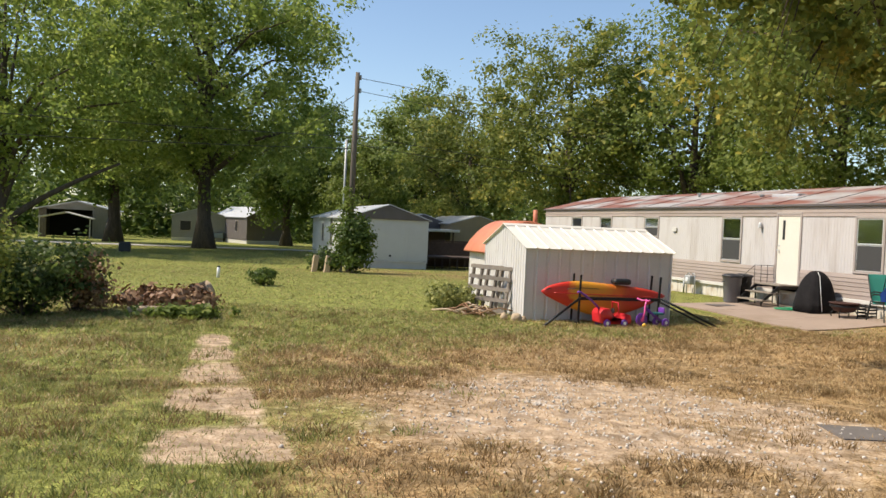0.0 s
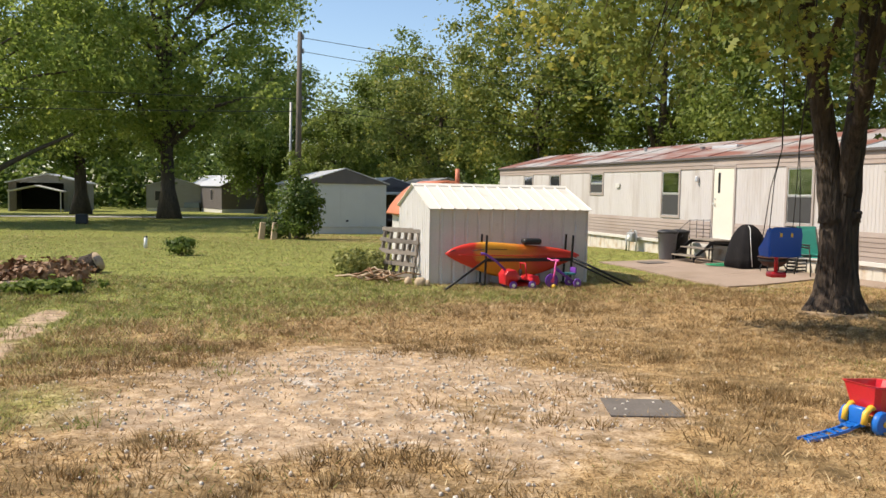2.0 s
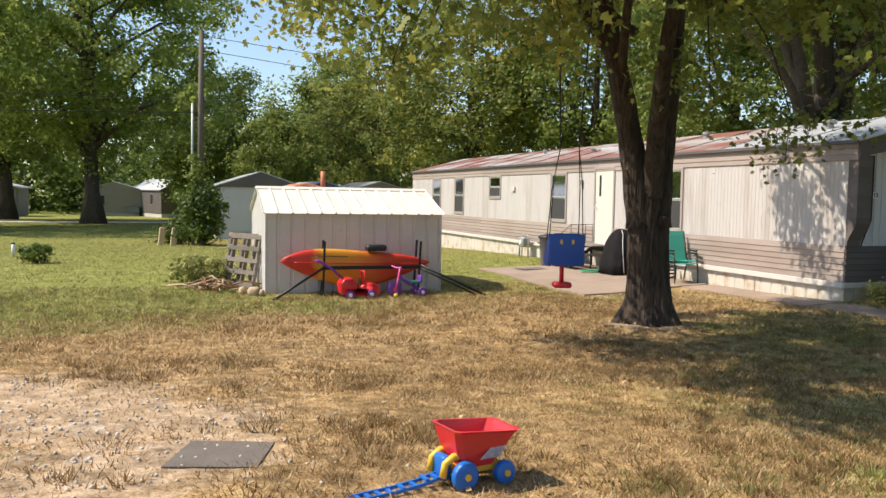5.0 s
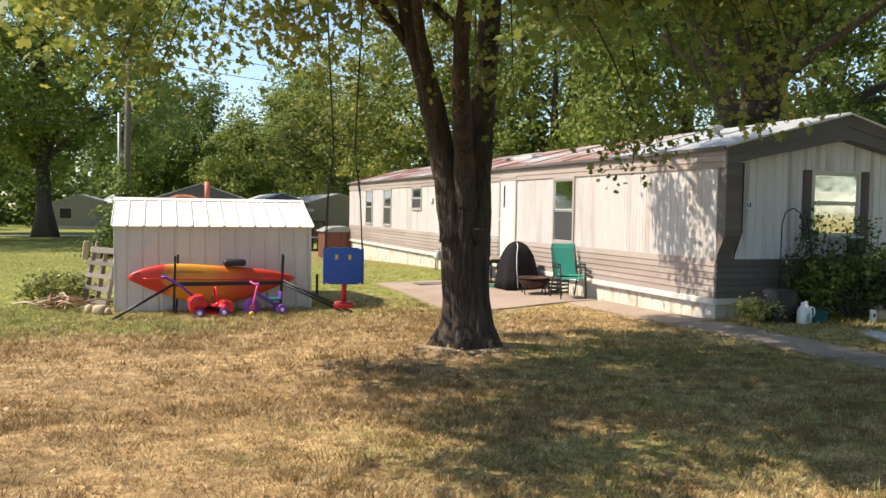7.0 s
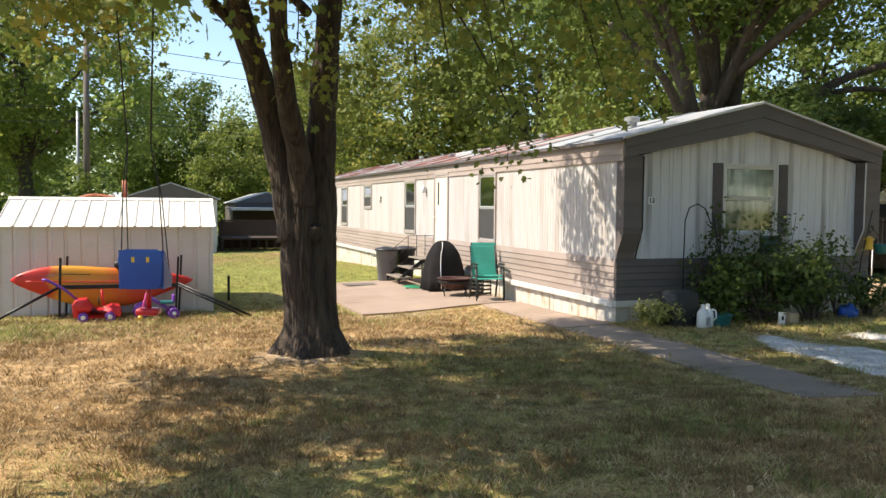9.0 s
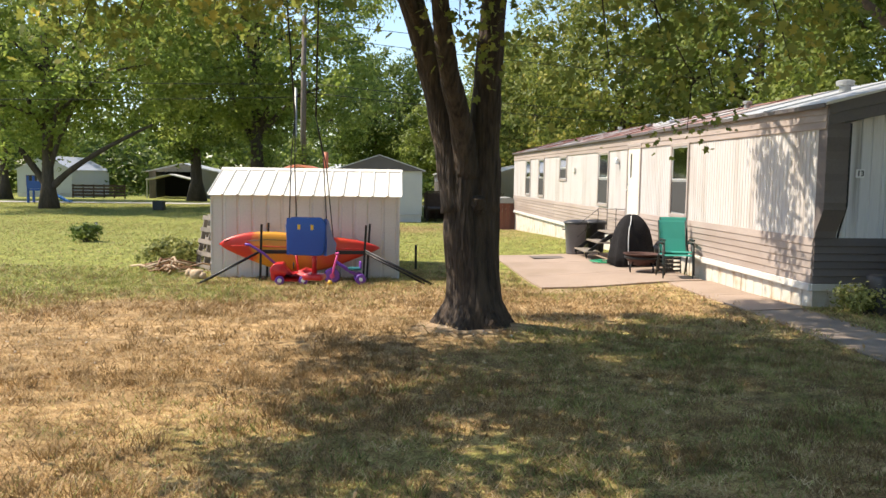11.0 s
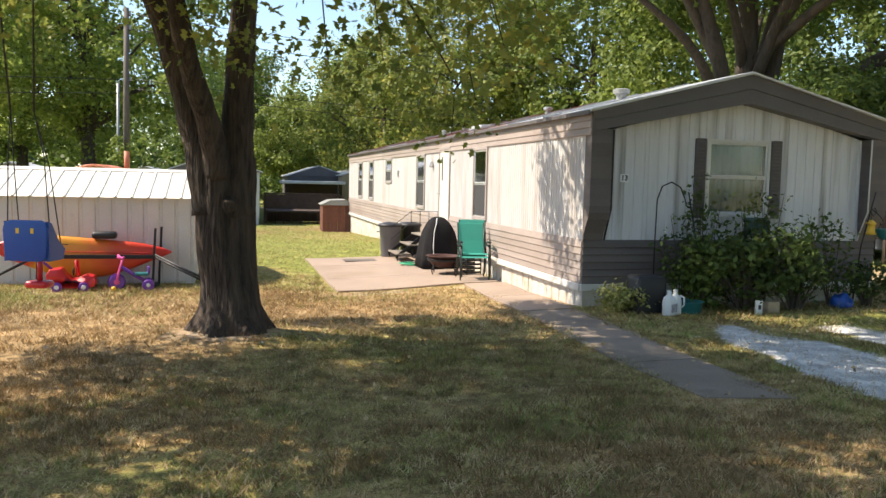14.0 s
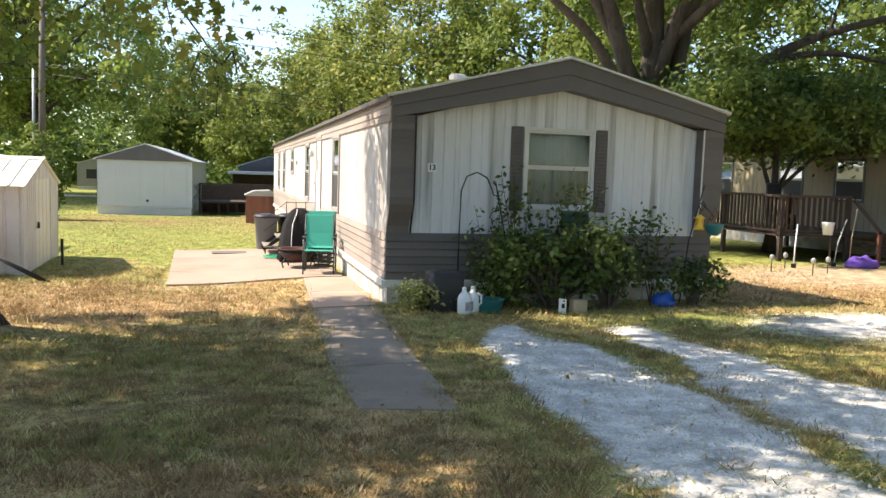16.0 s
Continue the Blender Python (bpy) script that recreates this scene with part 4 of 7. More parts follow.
# far end, far side and roof
part("back_wall", ribbed(0.0, HOME_L, 0.0, Z_EAVE, "x", HOME_W, 1, 0.3, 0.012), M_SIDING, home)
part("far_wall", ribbed(0.0, HOME_W, 0.0, 0, "y", HOME_L, 1, 0.3, 0.012, top=roof_z), M_SIDING, home)
part("floor_deck", box(0.05, HOME_W - 0.05, 0.05, HOME_L - 0.05, 0.04, 0.1), M_WOODDARK, home)
roof = new("roof")
roof.parent = home
for side in (0, 1):
    for k in range(14):
        y0, y1 = -0.25 + k * (HOME_L + 0.35) / 14, -0.25 + (k + 1) * (HOME_L + 0.35) / 14
        bm = bmesh.new()
        ring = []
        for y in (y0, y1 - 0.015, y1 - 0.012, y1):
            h = 0.0 if y < y1 - 0.013 else 0.022
            row = []
            for f in (0, 0.25, 0.5, 0.75, 1):
                u = -0.07 + f * (HOME_W / 2 + 0.07)
                zz = Z_EAVE + 0.03 + (Z_RIDGE - Z_EAVE) * f
                row.append(bm.verts.new((u if side == 0 else HOME_W - u, y, zz + h)))
            ring.append(row)
        for p, q in zip(ring, ring[1:]):
            for i in range(4):
                bm.faces.new((p[i], p[i + 1], q[i + 1], q[i]))
        ret = bmesh.ops.extrude_face_region(bm, geom=bm.faces[:])
        bmesh.ops.translate(bm, vec=(0, 0, -0.03), verts=[v for v in ret["geom"] if isinstance(v, bmesh.types.BMVert)])
        part("roof_sheet", bm, M_ROOF if (side == 0 and k > 1) else M_ROOF_GREY, roof)
part("gutter_edge", box(-0.085, -0.055, -0.25, HOME_L + 0.1, Z_EAVE - 0.03, Z_EAVE + 0.035, 0.008), M_DARKTRIM, roof)
for y, u, h, r in ((2.0, 1.5, 0.22, 0.11), (6.4, 1.9, 0.18, 0.08), (11.0, 1.3, 0.12, 0.07), (15.0, 1.7, 0.18, 0.06)):
    zz = roof_z(u)
    v = part("vent_pipe", lathe([(r * 0.8, zz - 0.05), (r * 0.8, zz + h * 0.6), (r * 1.25, zz + h * 0.62), (r * 1.3, zz + h * 0.92), (r * 0.9, zz + h)], 16, None, (u, y)), M_METER, roof, "galvanised roof vent")
part("roof_hatch", box(1.2, 1.9, 9.2, 10.4, roof_z(1.2) - 0.02, roof_z(1.2) + 0.13, 0.03), M_ROOF_GREY, roof)
lamp_wall = part("porch_lamp", lathe([(0.05, 1.9), (0.06, 1.93), (0.05, 2.03), (0.03, 2.07)], 12, None, (-0.07, 9.25)), M_ALU, home, "small porch lamp")
part("meter_box", box(-0.06, -0.014, 13.7, 13.95, 1.72, 1.86, 0.01), M_WHITETRIM, home)

# ---- the white shed ----
SX0, SX1, SY0, SY1, S_BASE, S_EAVE, S_RIDGE = 6.74, 10.38, 17.05, 19.85, -0.52, 1.14, 1.62
shed = thing("garden_shed", SX0, SY0, 0.0, 0, "white ribbed metal garden shed with a cream roof", "shed")
W, D = SX1 - SX0, SY1 - SY0


def shed_top(v):
    return S_EAVE + (S_RIDGE - S_EAVE) * (1 - abs(v - D / 2) / (D / 2))


for k in range(13):
    a, b = k * W / 13, (k + 1) * W / 13
    part("wall_panel", ribbed(a, b - 0.002, S_BASE, S_EAVE, "y", 0.0, -1, b - a, 0.018), M_SHED, shed)
    part("wall_panel", ribbed(a, b - 0.002, S_BASE, S_EAVE, "y", D, 1, b - a, 0.018), M_SHED, shed)
for k in range(9):
    a, b = k * D / 9, (k + 1) * D / 9
    part("wall_panel", ribbed(a, b - 0.002, S_BASE, 0, "x", 0.0, -1, (b - a) / 2, 0.016, top=shed_top), M_SHED, shed)
    if not 3 <= k <= 6:
        part("wall_panel", ribbed(a, b - 0.002, S_BASE, 0, "x", W, 1, (b - a) / 2, 0.016, top=shed_top), M_SHED, shed)
sd = new("shed_door")
sd.parent = shed
part("leaf", ribbed(3 * D / 9, 7 * D / 9 - 0.004, S_BASE, S_EAVE + 0.1, "x", W - 0.01, 1, 0.31, 0.014), M_CREAM, sd)
part("latch", box(W - 0.005, W + 0.03, 3.4 * D / 9, 3.4 * D / 9 + 0.05, 0.30, 0.42, 0.006), M_BLACKIRON, sd)
part("head_panel", ribbed(3 * D / 9, 7 * D / 9, S_EAVE + 0.1, 0, "x", W, 1, 0.31, 0.014, top=shed_top), M_SHED, shed)
for x in (-0.012, W - 0.03):
    for y in (-0.012, D - 0.03):
        part("corner_trim", box(x, x + 0.042, y, y + 0.042, S_BASE, S_EAVE - 0.004, 0.006), M_SHED, shed)
for side in (0, 1):
    for k in range(13):
        a, b = -0.06 + k * (W + 0.12) / 13, -0.06 + (k + 1) * (W + 0.12) / 13
        bm = bmesh.new()
        rows = []
        for u, h in ((a, 0.02), (a + 0.012, 0.02), (a + 0.03, 0.0), (b - 0.03, 0.0), (b - 0.012, 0.02), (b - 0.002, 0.02)):
            row = []
            for f in (0.0, 0.5, 1.0):
                v = -0.07 + f * (D / 2 + 0.07)
                z = S_EAVE - 0.01 + (S_RIDGE - S_EAVE + 0.03) * f + h
                row.append(bm.verts.new((u, v if side == 0 else D - v, z)))
            rows.append(row)
        for p, q in zip(rows, rows[1:]):
            for i in range(2):
                bm.faces.new((p[i], p[i + 1], q[i + 1], q[i]))
        ret = bmesh.ops.extrude_face_region(bm, geom=bm.faces[:])
        bmesh.ops.translate(bm, vec=(0, 0, -0.012), verts=[v for v in ret["geom"] if isinstance(v, bmesh.types.BMVert)])
        part("roof_panel", bm, M_SHEDROOF, shed)
part("ridge_cap", prism([(D / 2 - 0.1, S_RIDGE - 0.0), (D / 2, S_RIDGE + 0.055), (D / 2 + 0.1, S_RIDGE - 0.0), (D / 2, S_RIDGE + 0.03)], W + 0.14, "x", -0.07), M_SHEDROOF, shed)

# ---- the near tree ----
rngt = np.random.default_rng(11)
near_tree = thing("shade_tree", 11.25, 10.42, -0.2, 0, "large forked shade tree with furrowed bark and yellowing leaves", "tree")


def limb(bm, pts, r0, r1, sides=14):
    """A limb through points, its width wavering a little."""
    P = [Vector(p) for p in pts]
    dense = []
    for i in range(len(P) - 1):
        a, b, c, d = P[max(i - 1, 0)], P[i], P[i + 1], P[min(i + 2, len(P) - 1)]
        for k in range(5):
            t = k / 5
            dense.append(0.5 * ((2 * b) + (c - a) * t + (2 * a - 5 * b + 4 * c - d) * t * t + (3 * b - a - 3 * c + d) * t ** 3))
    dense.append(P[-1])
    n = len(dense)
    rad = [(r0 + (r1 - r0) * i / (n - 1)) * (1 + 0.05 * math.sin(i * 1.9 + r0 * 40)) for i in range(n)]
    return tube(dense, rad, sides, bm)


bm = bmesh.new()
trunk_rings = [(0.50, -0.12), (0.43, 0.02), (0.375, 0.14), (0.315, 0.3), (0.272, 0.6), (0.258, 1.0), (0.252, 1.4), (0.258, 1.7), (0.25, 1.95), (0.19, 2.15), (0.08, 2.25)]
dense_rings = []
for (r0, z0), (r1, z1) in zip(trunk_rings, trunk_rings[1:]):
    m = max(1, int((z1 - z0) / 0.07))
    dense_rings += [(r0 + (r1 - r0) * k / m, z0 + (z1 - z0) * k / m) for k in range(m)]
dense_rings.append(trunk_rings[-1])
rings = []
SIDES = 84
for i, (r, z) in enumerate(dense_rings):
    ring = []
    for k in range(SIDES):
        a = 2 * math.pi * k / SIDES
        flare = max(0.0, 1 - max(z, 0) / 0.35)
        rr = r * (1 + 0.05 * math.sin(3 * a + z) + 0.035 * math.sin(7 * a + 2 * z) + flare * (0.13 * math.sin(5 * a + 0.6) + 0.06 * math.sin(8 * a)) + 0.055 * abs(math.sin(12 * a + 1.7 * math.sin(2.3 * z) + 0.8 * math.sin(5 * a))) ** 0.7)
        high = float(smooth(0.25, 1.2, z))
        # two stems grown together: broader than deep, with a cleft down the front and back
        cleft = sum(math.exp(-(((a - c0 + math.pi) % (2 * math.pi) - math.pi) / 0.22) ** 2) for c0 in (4.78, 1.6))
        rr *= 1 - 0.24 * cleft * float(smooth(0.2, 1.5, z))
        px, py = rr * math.cos(a) * (1 + 0.22 * high), rr * math.sin(a) * (1 - 0.14 * high)
        ring.append(bm.verts.new((px * 0.966 - py * 0.26 - 0.07 * high, px * 0.26 + py * 0.966 - 0.08 * high, z)))
    rings.append(ring)
for a, b in zip(rings, rings[1:]):
    for k in range(SIDES):
        bm.faces.new((a[k], a[(k + 1) % SIDES], b[(k + 1) % SIDES], b[k]))
bm.faces.new(rings[-1])
FORKS = [
    ([(-0.22, -0.10, 1.35), (-0.34, -0.10, 2.1), (-0.57, -0.16, 3.0), (-0.95, -0.25, 4.2), (-1.3, -0.3, 5.6), (-1.7, -0.6, 7.6), (-1.8, -0.7, 9.5)], 0.20, 0.05),
    ([(0.06, -0.03, 1.35), (0.07, -0.07, 2.2), (0.11, -0.14, 3.2), (0.22, -0.10, 4.5), (0.45, 0.2, 6.2), (0.6, 0.5, 8.4), (0.7, 0.6, 11.0)], 0.205, 0.05),
    ([(-0.14, -0.20, 1.75), (-0.22, -0.38, 2.3), (-0.42, -0.78, 3.0), (-0.52, -1.15, 4.0), (-0.3, -1.6, 5.8), (0.2, -2.2, 8.0)], 0.15, 0.04),
]
for pts, r0, r1 in FORKS:
    limb(bm, pts, r0, r1)
tips = [Vector(p[-1]) for p, _, _ in FORKS]
side_limbs = [((-0.75, -0.1, 3.6), (-2.4, -0.9, 4.9), (-4.3, -2.2, 5.6)), ((0.28, 0.05, 4.4), (1.7, -0.7, 6.0), (4.0, -1.7, 7.2)), ((-1.2, -0.3, 5.2), (-2.2, 0.6, 6.5), (-3.9, 1.5, 7.2)),
              ((0.4, 0.2, 5.4), (2.2, 0.8, 6.6), (4.3, 1.3, 6.9)), ((0.02, 0.6, 4.1), (-0.6, 2.0, 5.2), (-1.2, 4.0, 5.9)), ((0.0, -1.5, 5.2), (0.6, -2.6, 6.2), (0.8, -4.2, 7.0)),
              ((-0.6, -0.1, 3.2), (-1.3, -1.6, 4.5), (-1.9, -3.8, 5.0)), ((0.2, 0.9, 4.9), (1.6, 2.6, 5.8), (2.6, 4.2, 5.9)), ((0.25, 0.1, 4.6), (1.5, -0.1, 4.3), (2.7, 0.45, 2.95)), ((-1.5, -0.5, 6.8), (-3.2, -1.8, 8.3), (-4.4, -2.6, 8.8)),
              ((0.55, 0.4, 7.2), (2.2, -1.0, 8.6), (3.8, -2.0, 9.2)), ((-1.0, -0.25, 4.4), (-2.1, -0.7, 4.9), (-2.6, -1.0, 5.15))]
for pts in side_limbs:
    limb(bm, pts, 0.07 if pts[2][2] > 4 else 0.022, 0.02 if pts[2][2] > 4 else 0.008, 9)
# a broken stub on the trunk
limb(bm, [(0.00, -0.20, 1.38), (-0.01, -0.30, 1.45), (-0.01, -0.33, 1.52)], 0.10, 0.07, 12)
part("trunk", bm, M_BARK, near_tree, shade=True)
pts = []
rg = np.random.default_rng(5)
C1, R1, C2, R2 = (-0.7, -0.9, 6.7), (5.8, 4.8, 3.7), (-2.4, -2.2, 6.2), (4.2, 3.0, 1.9)
c1, p1 = crown_points(rg, 165, 420, C1, R1, 0.66, 0.3, 0.2, 4.0, 0.6, True)
c2, p2 = crown_points(rg, 66, 400, C2, R2, 0.66, 0.0, 0.1, 4.7, 0.6, True)
face = [outward(c1, p1, C1, R1), outward(c2, p2, C2, R2)]
# leaves along the sun's line cut away, an added gap that lights the trunk
lane = np.array(SUN_FROM)
for k, q in enumerate((p1, p2)):
    off = np.cross(q - np.array([0, -0.1, 0.7]), lane)
    clear = (np.linalg.norm(off, axis=1) > 0.75)
    pts.append(q[clear])
    face[k] = face[k][clear]
# sprays that hang below the crown
SPRAYS = [(-1.4, -5.2, 2.75), (-1.2, -4.9, 3.3), (2.64, 0.5, 2.25), (2.3, 0.35, 2.55), (2.9, 0.3, 2.6), (-0.3, -0.9, 3.2), (0.1, -1.1, 2.9), (1.4, -2.6, 3.6), (3.4, -2.0, 3.9), (1.0, -1.3, 3.9), (4.6, -3.0, 4.2),
          (1.3, -2.65, 2.65), (1.4, -2.7, 2.95), (0.85, -2.6, 2.6), (2.42, -2.6, 2.65), (2.7, -2.65, 2.95), (2.25, -2.65, 3.05),
          # high sprays, mostly out of view, added to dapple the long wall with shade
          (0.9, 3.0, 5.2), (1.6, 3.6, 5.8), (2.1, 3.0, 4.6), (1.2, 4.0, 6.4), (1.9, 2.4, 5.4), (0.6, 3.6, 6.0), (2.6, 2.6, 5.0)]
for k in range(30):
    u, w = rg.uniform(-1, 1), rg.uniform(0, 1)
    SPRAYS.append((-3.3 + 1.7 * u, -1.9 + 2.9 * (w * 2 - 1), 2.95 + 1.3 * rg.uniform() ** 1.5 + 0.5 * max(0, u)))
for k in range(20):
    SPRAYS.append((rg.uniform(-4.8, 1.5), rg.uniform(-6.0, -3.6), rg.uniform(3.6, 4.5)))
for sx, sy, sz in SPRAYS:
    n = 90 if sz < 3.0 else 170
    pts.append(np.array([sx, sy, sz + 0.2]) + rg.normal(size=(n, 3)) * np.array([0.28, 0.28, 0.20 if sz < 3 else 0.26]))
high, hanging = np.concatenate(pts[:2]), np.concatenate(pts[2:])
v, f = leaves(high, 0.115 * rg.uniform(0.6, 1.35, len(high)), rg, 0.7, 0.75, np.concatenate(face))
sp = new("spray", np_mesh("spray", *lobed_leaves(hanging, 0.095 * rg.uniform(0.55, 1.3, len(hanging)), rg), M_LEAF_WARM))
sp.parent = near_tree
tagged(sp, "hanging sprays of lobed yellowing leaves")
cr = new("crown", np_mesh("crown", v, f, M_LEAF_WARM))
cr.parent = near_tree
bm = bmesh.new()
for sx, sy, sz in SPRAYS:
    k = int(np.argmin([(Vector(s[2]) - Vector((sx, sy, sz + 2))).length for s in side_limbs]))
    a = Vector(side_limbs[k][2]) if (Vector(side_limbs[k][2]) - Vector((sx, sy, sz))).length < 2.5 else Vector((sx * 0.75, sy * 0.75, sz + 2.0))
    tube([a, a.lerp(Vector((sx, sy, sz + 0.35)), 0.6) + Vector((0, 0, 0.15)), (sx, sy, sz + 0.1)], [0.014, 0.010, 0.004], 5, bm)
tagged(part("twig", bm, M_BARK, near_tree), kind="stuff")

# ---- trees round about ----

tree("maple_tree", "tall dark green maple beyond the lawn", -0.5, 66.5, 24, 0.6, (13.5, 10.0, 9.0, 10.5), 520, 98, 0.37, 1.15, M_LEAF_MAPLE_LIT, 21, 22, floor_z=3.6)
forked = tree("maple_tree", "broad forked maple beside the lane", -12.7, 57.2, 19, 0.42, (11.5, 9.5, 8.0, 7.5), 400, 95, 0.33, 1.1, M_LEAF_MAPLE_LIT, 22, 14, floor_z=3.4)
bm = bmesh.new()
for pts, r0, r1 in (([(0, 0, 1.2), (1.6, -0.2, 2.6), (4.2, -0.4, 4.2), (7.0, -0.6, 5.6)], 0.26, 0.08), ([(0, 0, 1.3), (-1.4, 0.2, 3.2), (-3.2, 0.3, 5.4), (-5.6, 0.2, 7.4)], 0.28, 0.08), ([(0, 0, 2.2), (0.8, -0.3, 4.4), (2.2, -0.5, 7.2)], 0.2, 0.08)):
    limb(bm, pts, r0, r1, 10)
part("stem", bm, M_BARK_FAR, forked, shade=True)
tree("round_tree", "rounded green tree in the distance", 23.5, 96.0, 19, 0.5, (11.0, 6.2, 6.0, 8.0), 300, 95, 0.44, 1.4, M_LEAF_MID, 24, 10, floor_z=3)
back = tree("back_tree", "large dark tree behind the mobile home with heavy spreading stems", 25.5, 22.8, 19, 0.5, (11.0, 8.4, 7.6, 5.0), 400, 110, 0.25, 0.85, M_LEAF_DARK, 25, 16, floor_z=7.4)
bm = bmesh.new()
for pts, r0, r1 in (([(0.1, 0, 1.6), (-0.5, -0.2, 3.6), (-1.5, -0.6, 6.2), (-3.2, -1.0, 9.5)], 0.36, 0.12), ([(0.1, 0, 1.6), (0.5, -0.1, 3.8), (0.8, -0.3, 6.5), (0.7, -0.6, 10.0)], 0.38, 0.14),
                    ([(0.3, -0.1, 2.6), (2.0, -0.6, 4.6), (4.2, -1.2, 6.0), (7.2, -2.0, 6.9)], 0.24, 0.07), ([(-0.5, -0.2, 3.4), (-2.2, -0.9, 5.6), (-4.4, -1.6, 6.9)], 0.2, 0.07), ([(3.2, -0.9, 5.4), (4.6, -1.6, 5.6), (6.4, -2.6, 5.2)], 0.12, 0.04)):
    limb(bm, pts, r0, r1, 12)
part("stem", bm, M_BARK_FAR, back, shade=True)
tree("wood_tree", "tall yellowish green tree behind the homes", 26.0, 58.0, 17, 0.5, (10.0, 6.5, 6.0, 8.0), 306, 104, 0.33, 1.07, M_LEAF_WARM, 26, 10, floor_z=2.5)
tree("wood_tree", "tall green tree behind the homes", 33.0, 52.0, 19, 0.5, (11.0, 7.0, 6.5, 8.5), 306, 104, 0.33, 1.07, M_LEAF_MID, 27, 10, floor_z=2.5)
tree("wood_tree", "tall green tree behind the homes", 36.0, 41.0, 20, 0.5, (11.5, 7.5, 7.0, 9.0), 323, 104, 0.31, 1.07, M_LEAF_MID, 28, 10, floor_z=2.5)
tree("back_tree", "low-branched dark tree over the neighbouring deck", 28.6, 21.2, 6, 0.16, (3.9, 4.6, 3.0, 1.25), 260, 110, 0.17, 0.5, M_LEAF_DARK, 35, 12, floor_z=2.5)
tree("wood_tree", "dark green tree beside the neighbouring home", 44.5, 26.5, 19, 0.5, (10.5, 7.5, 7.0, 8.5), 306, 104, 0.30, 1.07, M_LEAF_DARK, 29, 10, floor_z=2.5)
tree("wood_tree", "tall gappy tree past the neighbouring home", 38.5, 33.5, 17, 0.4, (8.5, 6.0, 5.5, 7.0), 210, 90, 0.28, 0.95, M_LEAF_DARK, 38, 12, floor_z=2.6)
tree("wood_tree", "green tree above the far mobile homes", 15.5, 83.0, 11, 0.35, (6.6, 4.6, 4.4, 4.6), 195, 95, 0.34, 0.90, M_LEAF_MID, 30, 8, floor_z=1.5)
tree("wood_tree", "yellowish tree above the far mobile homes", 22.0, 70.0, 14, 0.4, (8.2, 5.4, 5.2, 6.2), 238, 95, 0.34, 0.98, M_LEAF_WARM, 31, 8, floor_z=2.0)
tree("wood_tree", "dark green tree near the lane", -8.5, 80.0, 20, 0.6, (12.0, 8.0, 7.5, 8.0), 255, 95, 0.41, 1.23, M_LEAF_DARK, 32, 10, floor_z=4.0)
tree("wood_tree", "dark green tree near the lane", 8.0, 92.0, 17, 0.5, (9.5, 7.0, 6.5, 7.0), 238, 95, 0.41, 1.23, M_LEAF_DARK, 33, 8, floor_z=2.2)
tree("wood_tree", "green tree past the lane", -25.5, 79.0, 18, 0.4, (11.0, 8.0, 7.5, 7.5), 238, 95, 0.41, 1.23, M_LEAF_MID, 34, 8, floor_z=2.5)
# two trees added out of view to keep sky light off gable and panes
tree("shade_tree", "unseen leafy tree added to darken the gable end", 22.5, -1.5, 17, 0.5, (8.6, 7.6, 7.2, 6.4), 330, 100, 0.28, 0.95, M_LEAF_MID, 36, 14, floor_z=2.6)
tree("shade_tree", "unseen leafy tree added to darken the gable end", 34.0, 1.0, 18, 0.5, (9.0, 7.4, 7.2, 7.0), 300, 100, 0.30, 1.0, M_LEAF_DARK, 37, 12, floor_z=2.4)
rw = np.random.default_rng(40)
wp = []
for k in range(900):
    # clumps from 620 on stand unseen outside the view, added to darken window reflections
    a = rw.uniform(-0.95, 1.25) if k < 620 else rw.uniform(1.25, 5.33)
    dist = rw.uniform(112, 150) if k < 620 else rw.uniform(90, 130)
    cx, cy = dist * math.sin(a), dist * math.cos(a)
    hh = (6 + 6 * fbm(a * 9, 2.0, 8)) * (0.75 if 0.05 < a < 0.32 else 1.35)
    n = 120
    q = rw.normal(size=(n, 3)) * np.array([2.6, 2.6, 2.2])
    q[:, 2] += rw.uniform(0, hh)
    wp.append(np.array([cx, cy, -1.6]) + q)
wp = np.concatenate(wp)
wp[:, 2] = np.maximum(wp[:, 2], -1.5)
core = np.stack([*(lambda a, d: (d * np.sin(a), d * np.cos(a)))(rw.uniform(-0.95, 1.25, 9000), rw.uniform(128, 150, 9000)), rw.uniform(-1.2, 7.5, 9000)], -1)
sizes = np.concatenate([0.85 * rw.uniform(0.6, 1.3, len(wp)), rw.uniform(2.0, 3.2, len(core))])
wp = np.concatenate([wp, core])
v, f = leaves(wp, sizes, rw)
tagged(new("far_woods", np_mesh("far_woods", v, f, M_LEAF_DARK)), "distant green woods along the horizon", "woods", "", "stuff")

# ---- things round the shed ----
def frame_part(name, pts, r, mat, parent, label="", sides=8):
    return part(name, tube(pts, r, sides), mat, parent, label, True)


kayak = thing("kayak", 6.98, 16.66, 0.16, 0, "red and yellow plastic kayak lying on its side in a rack", "kayak")
bm = bmesh.new()
rings = []
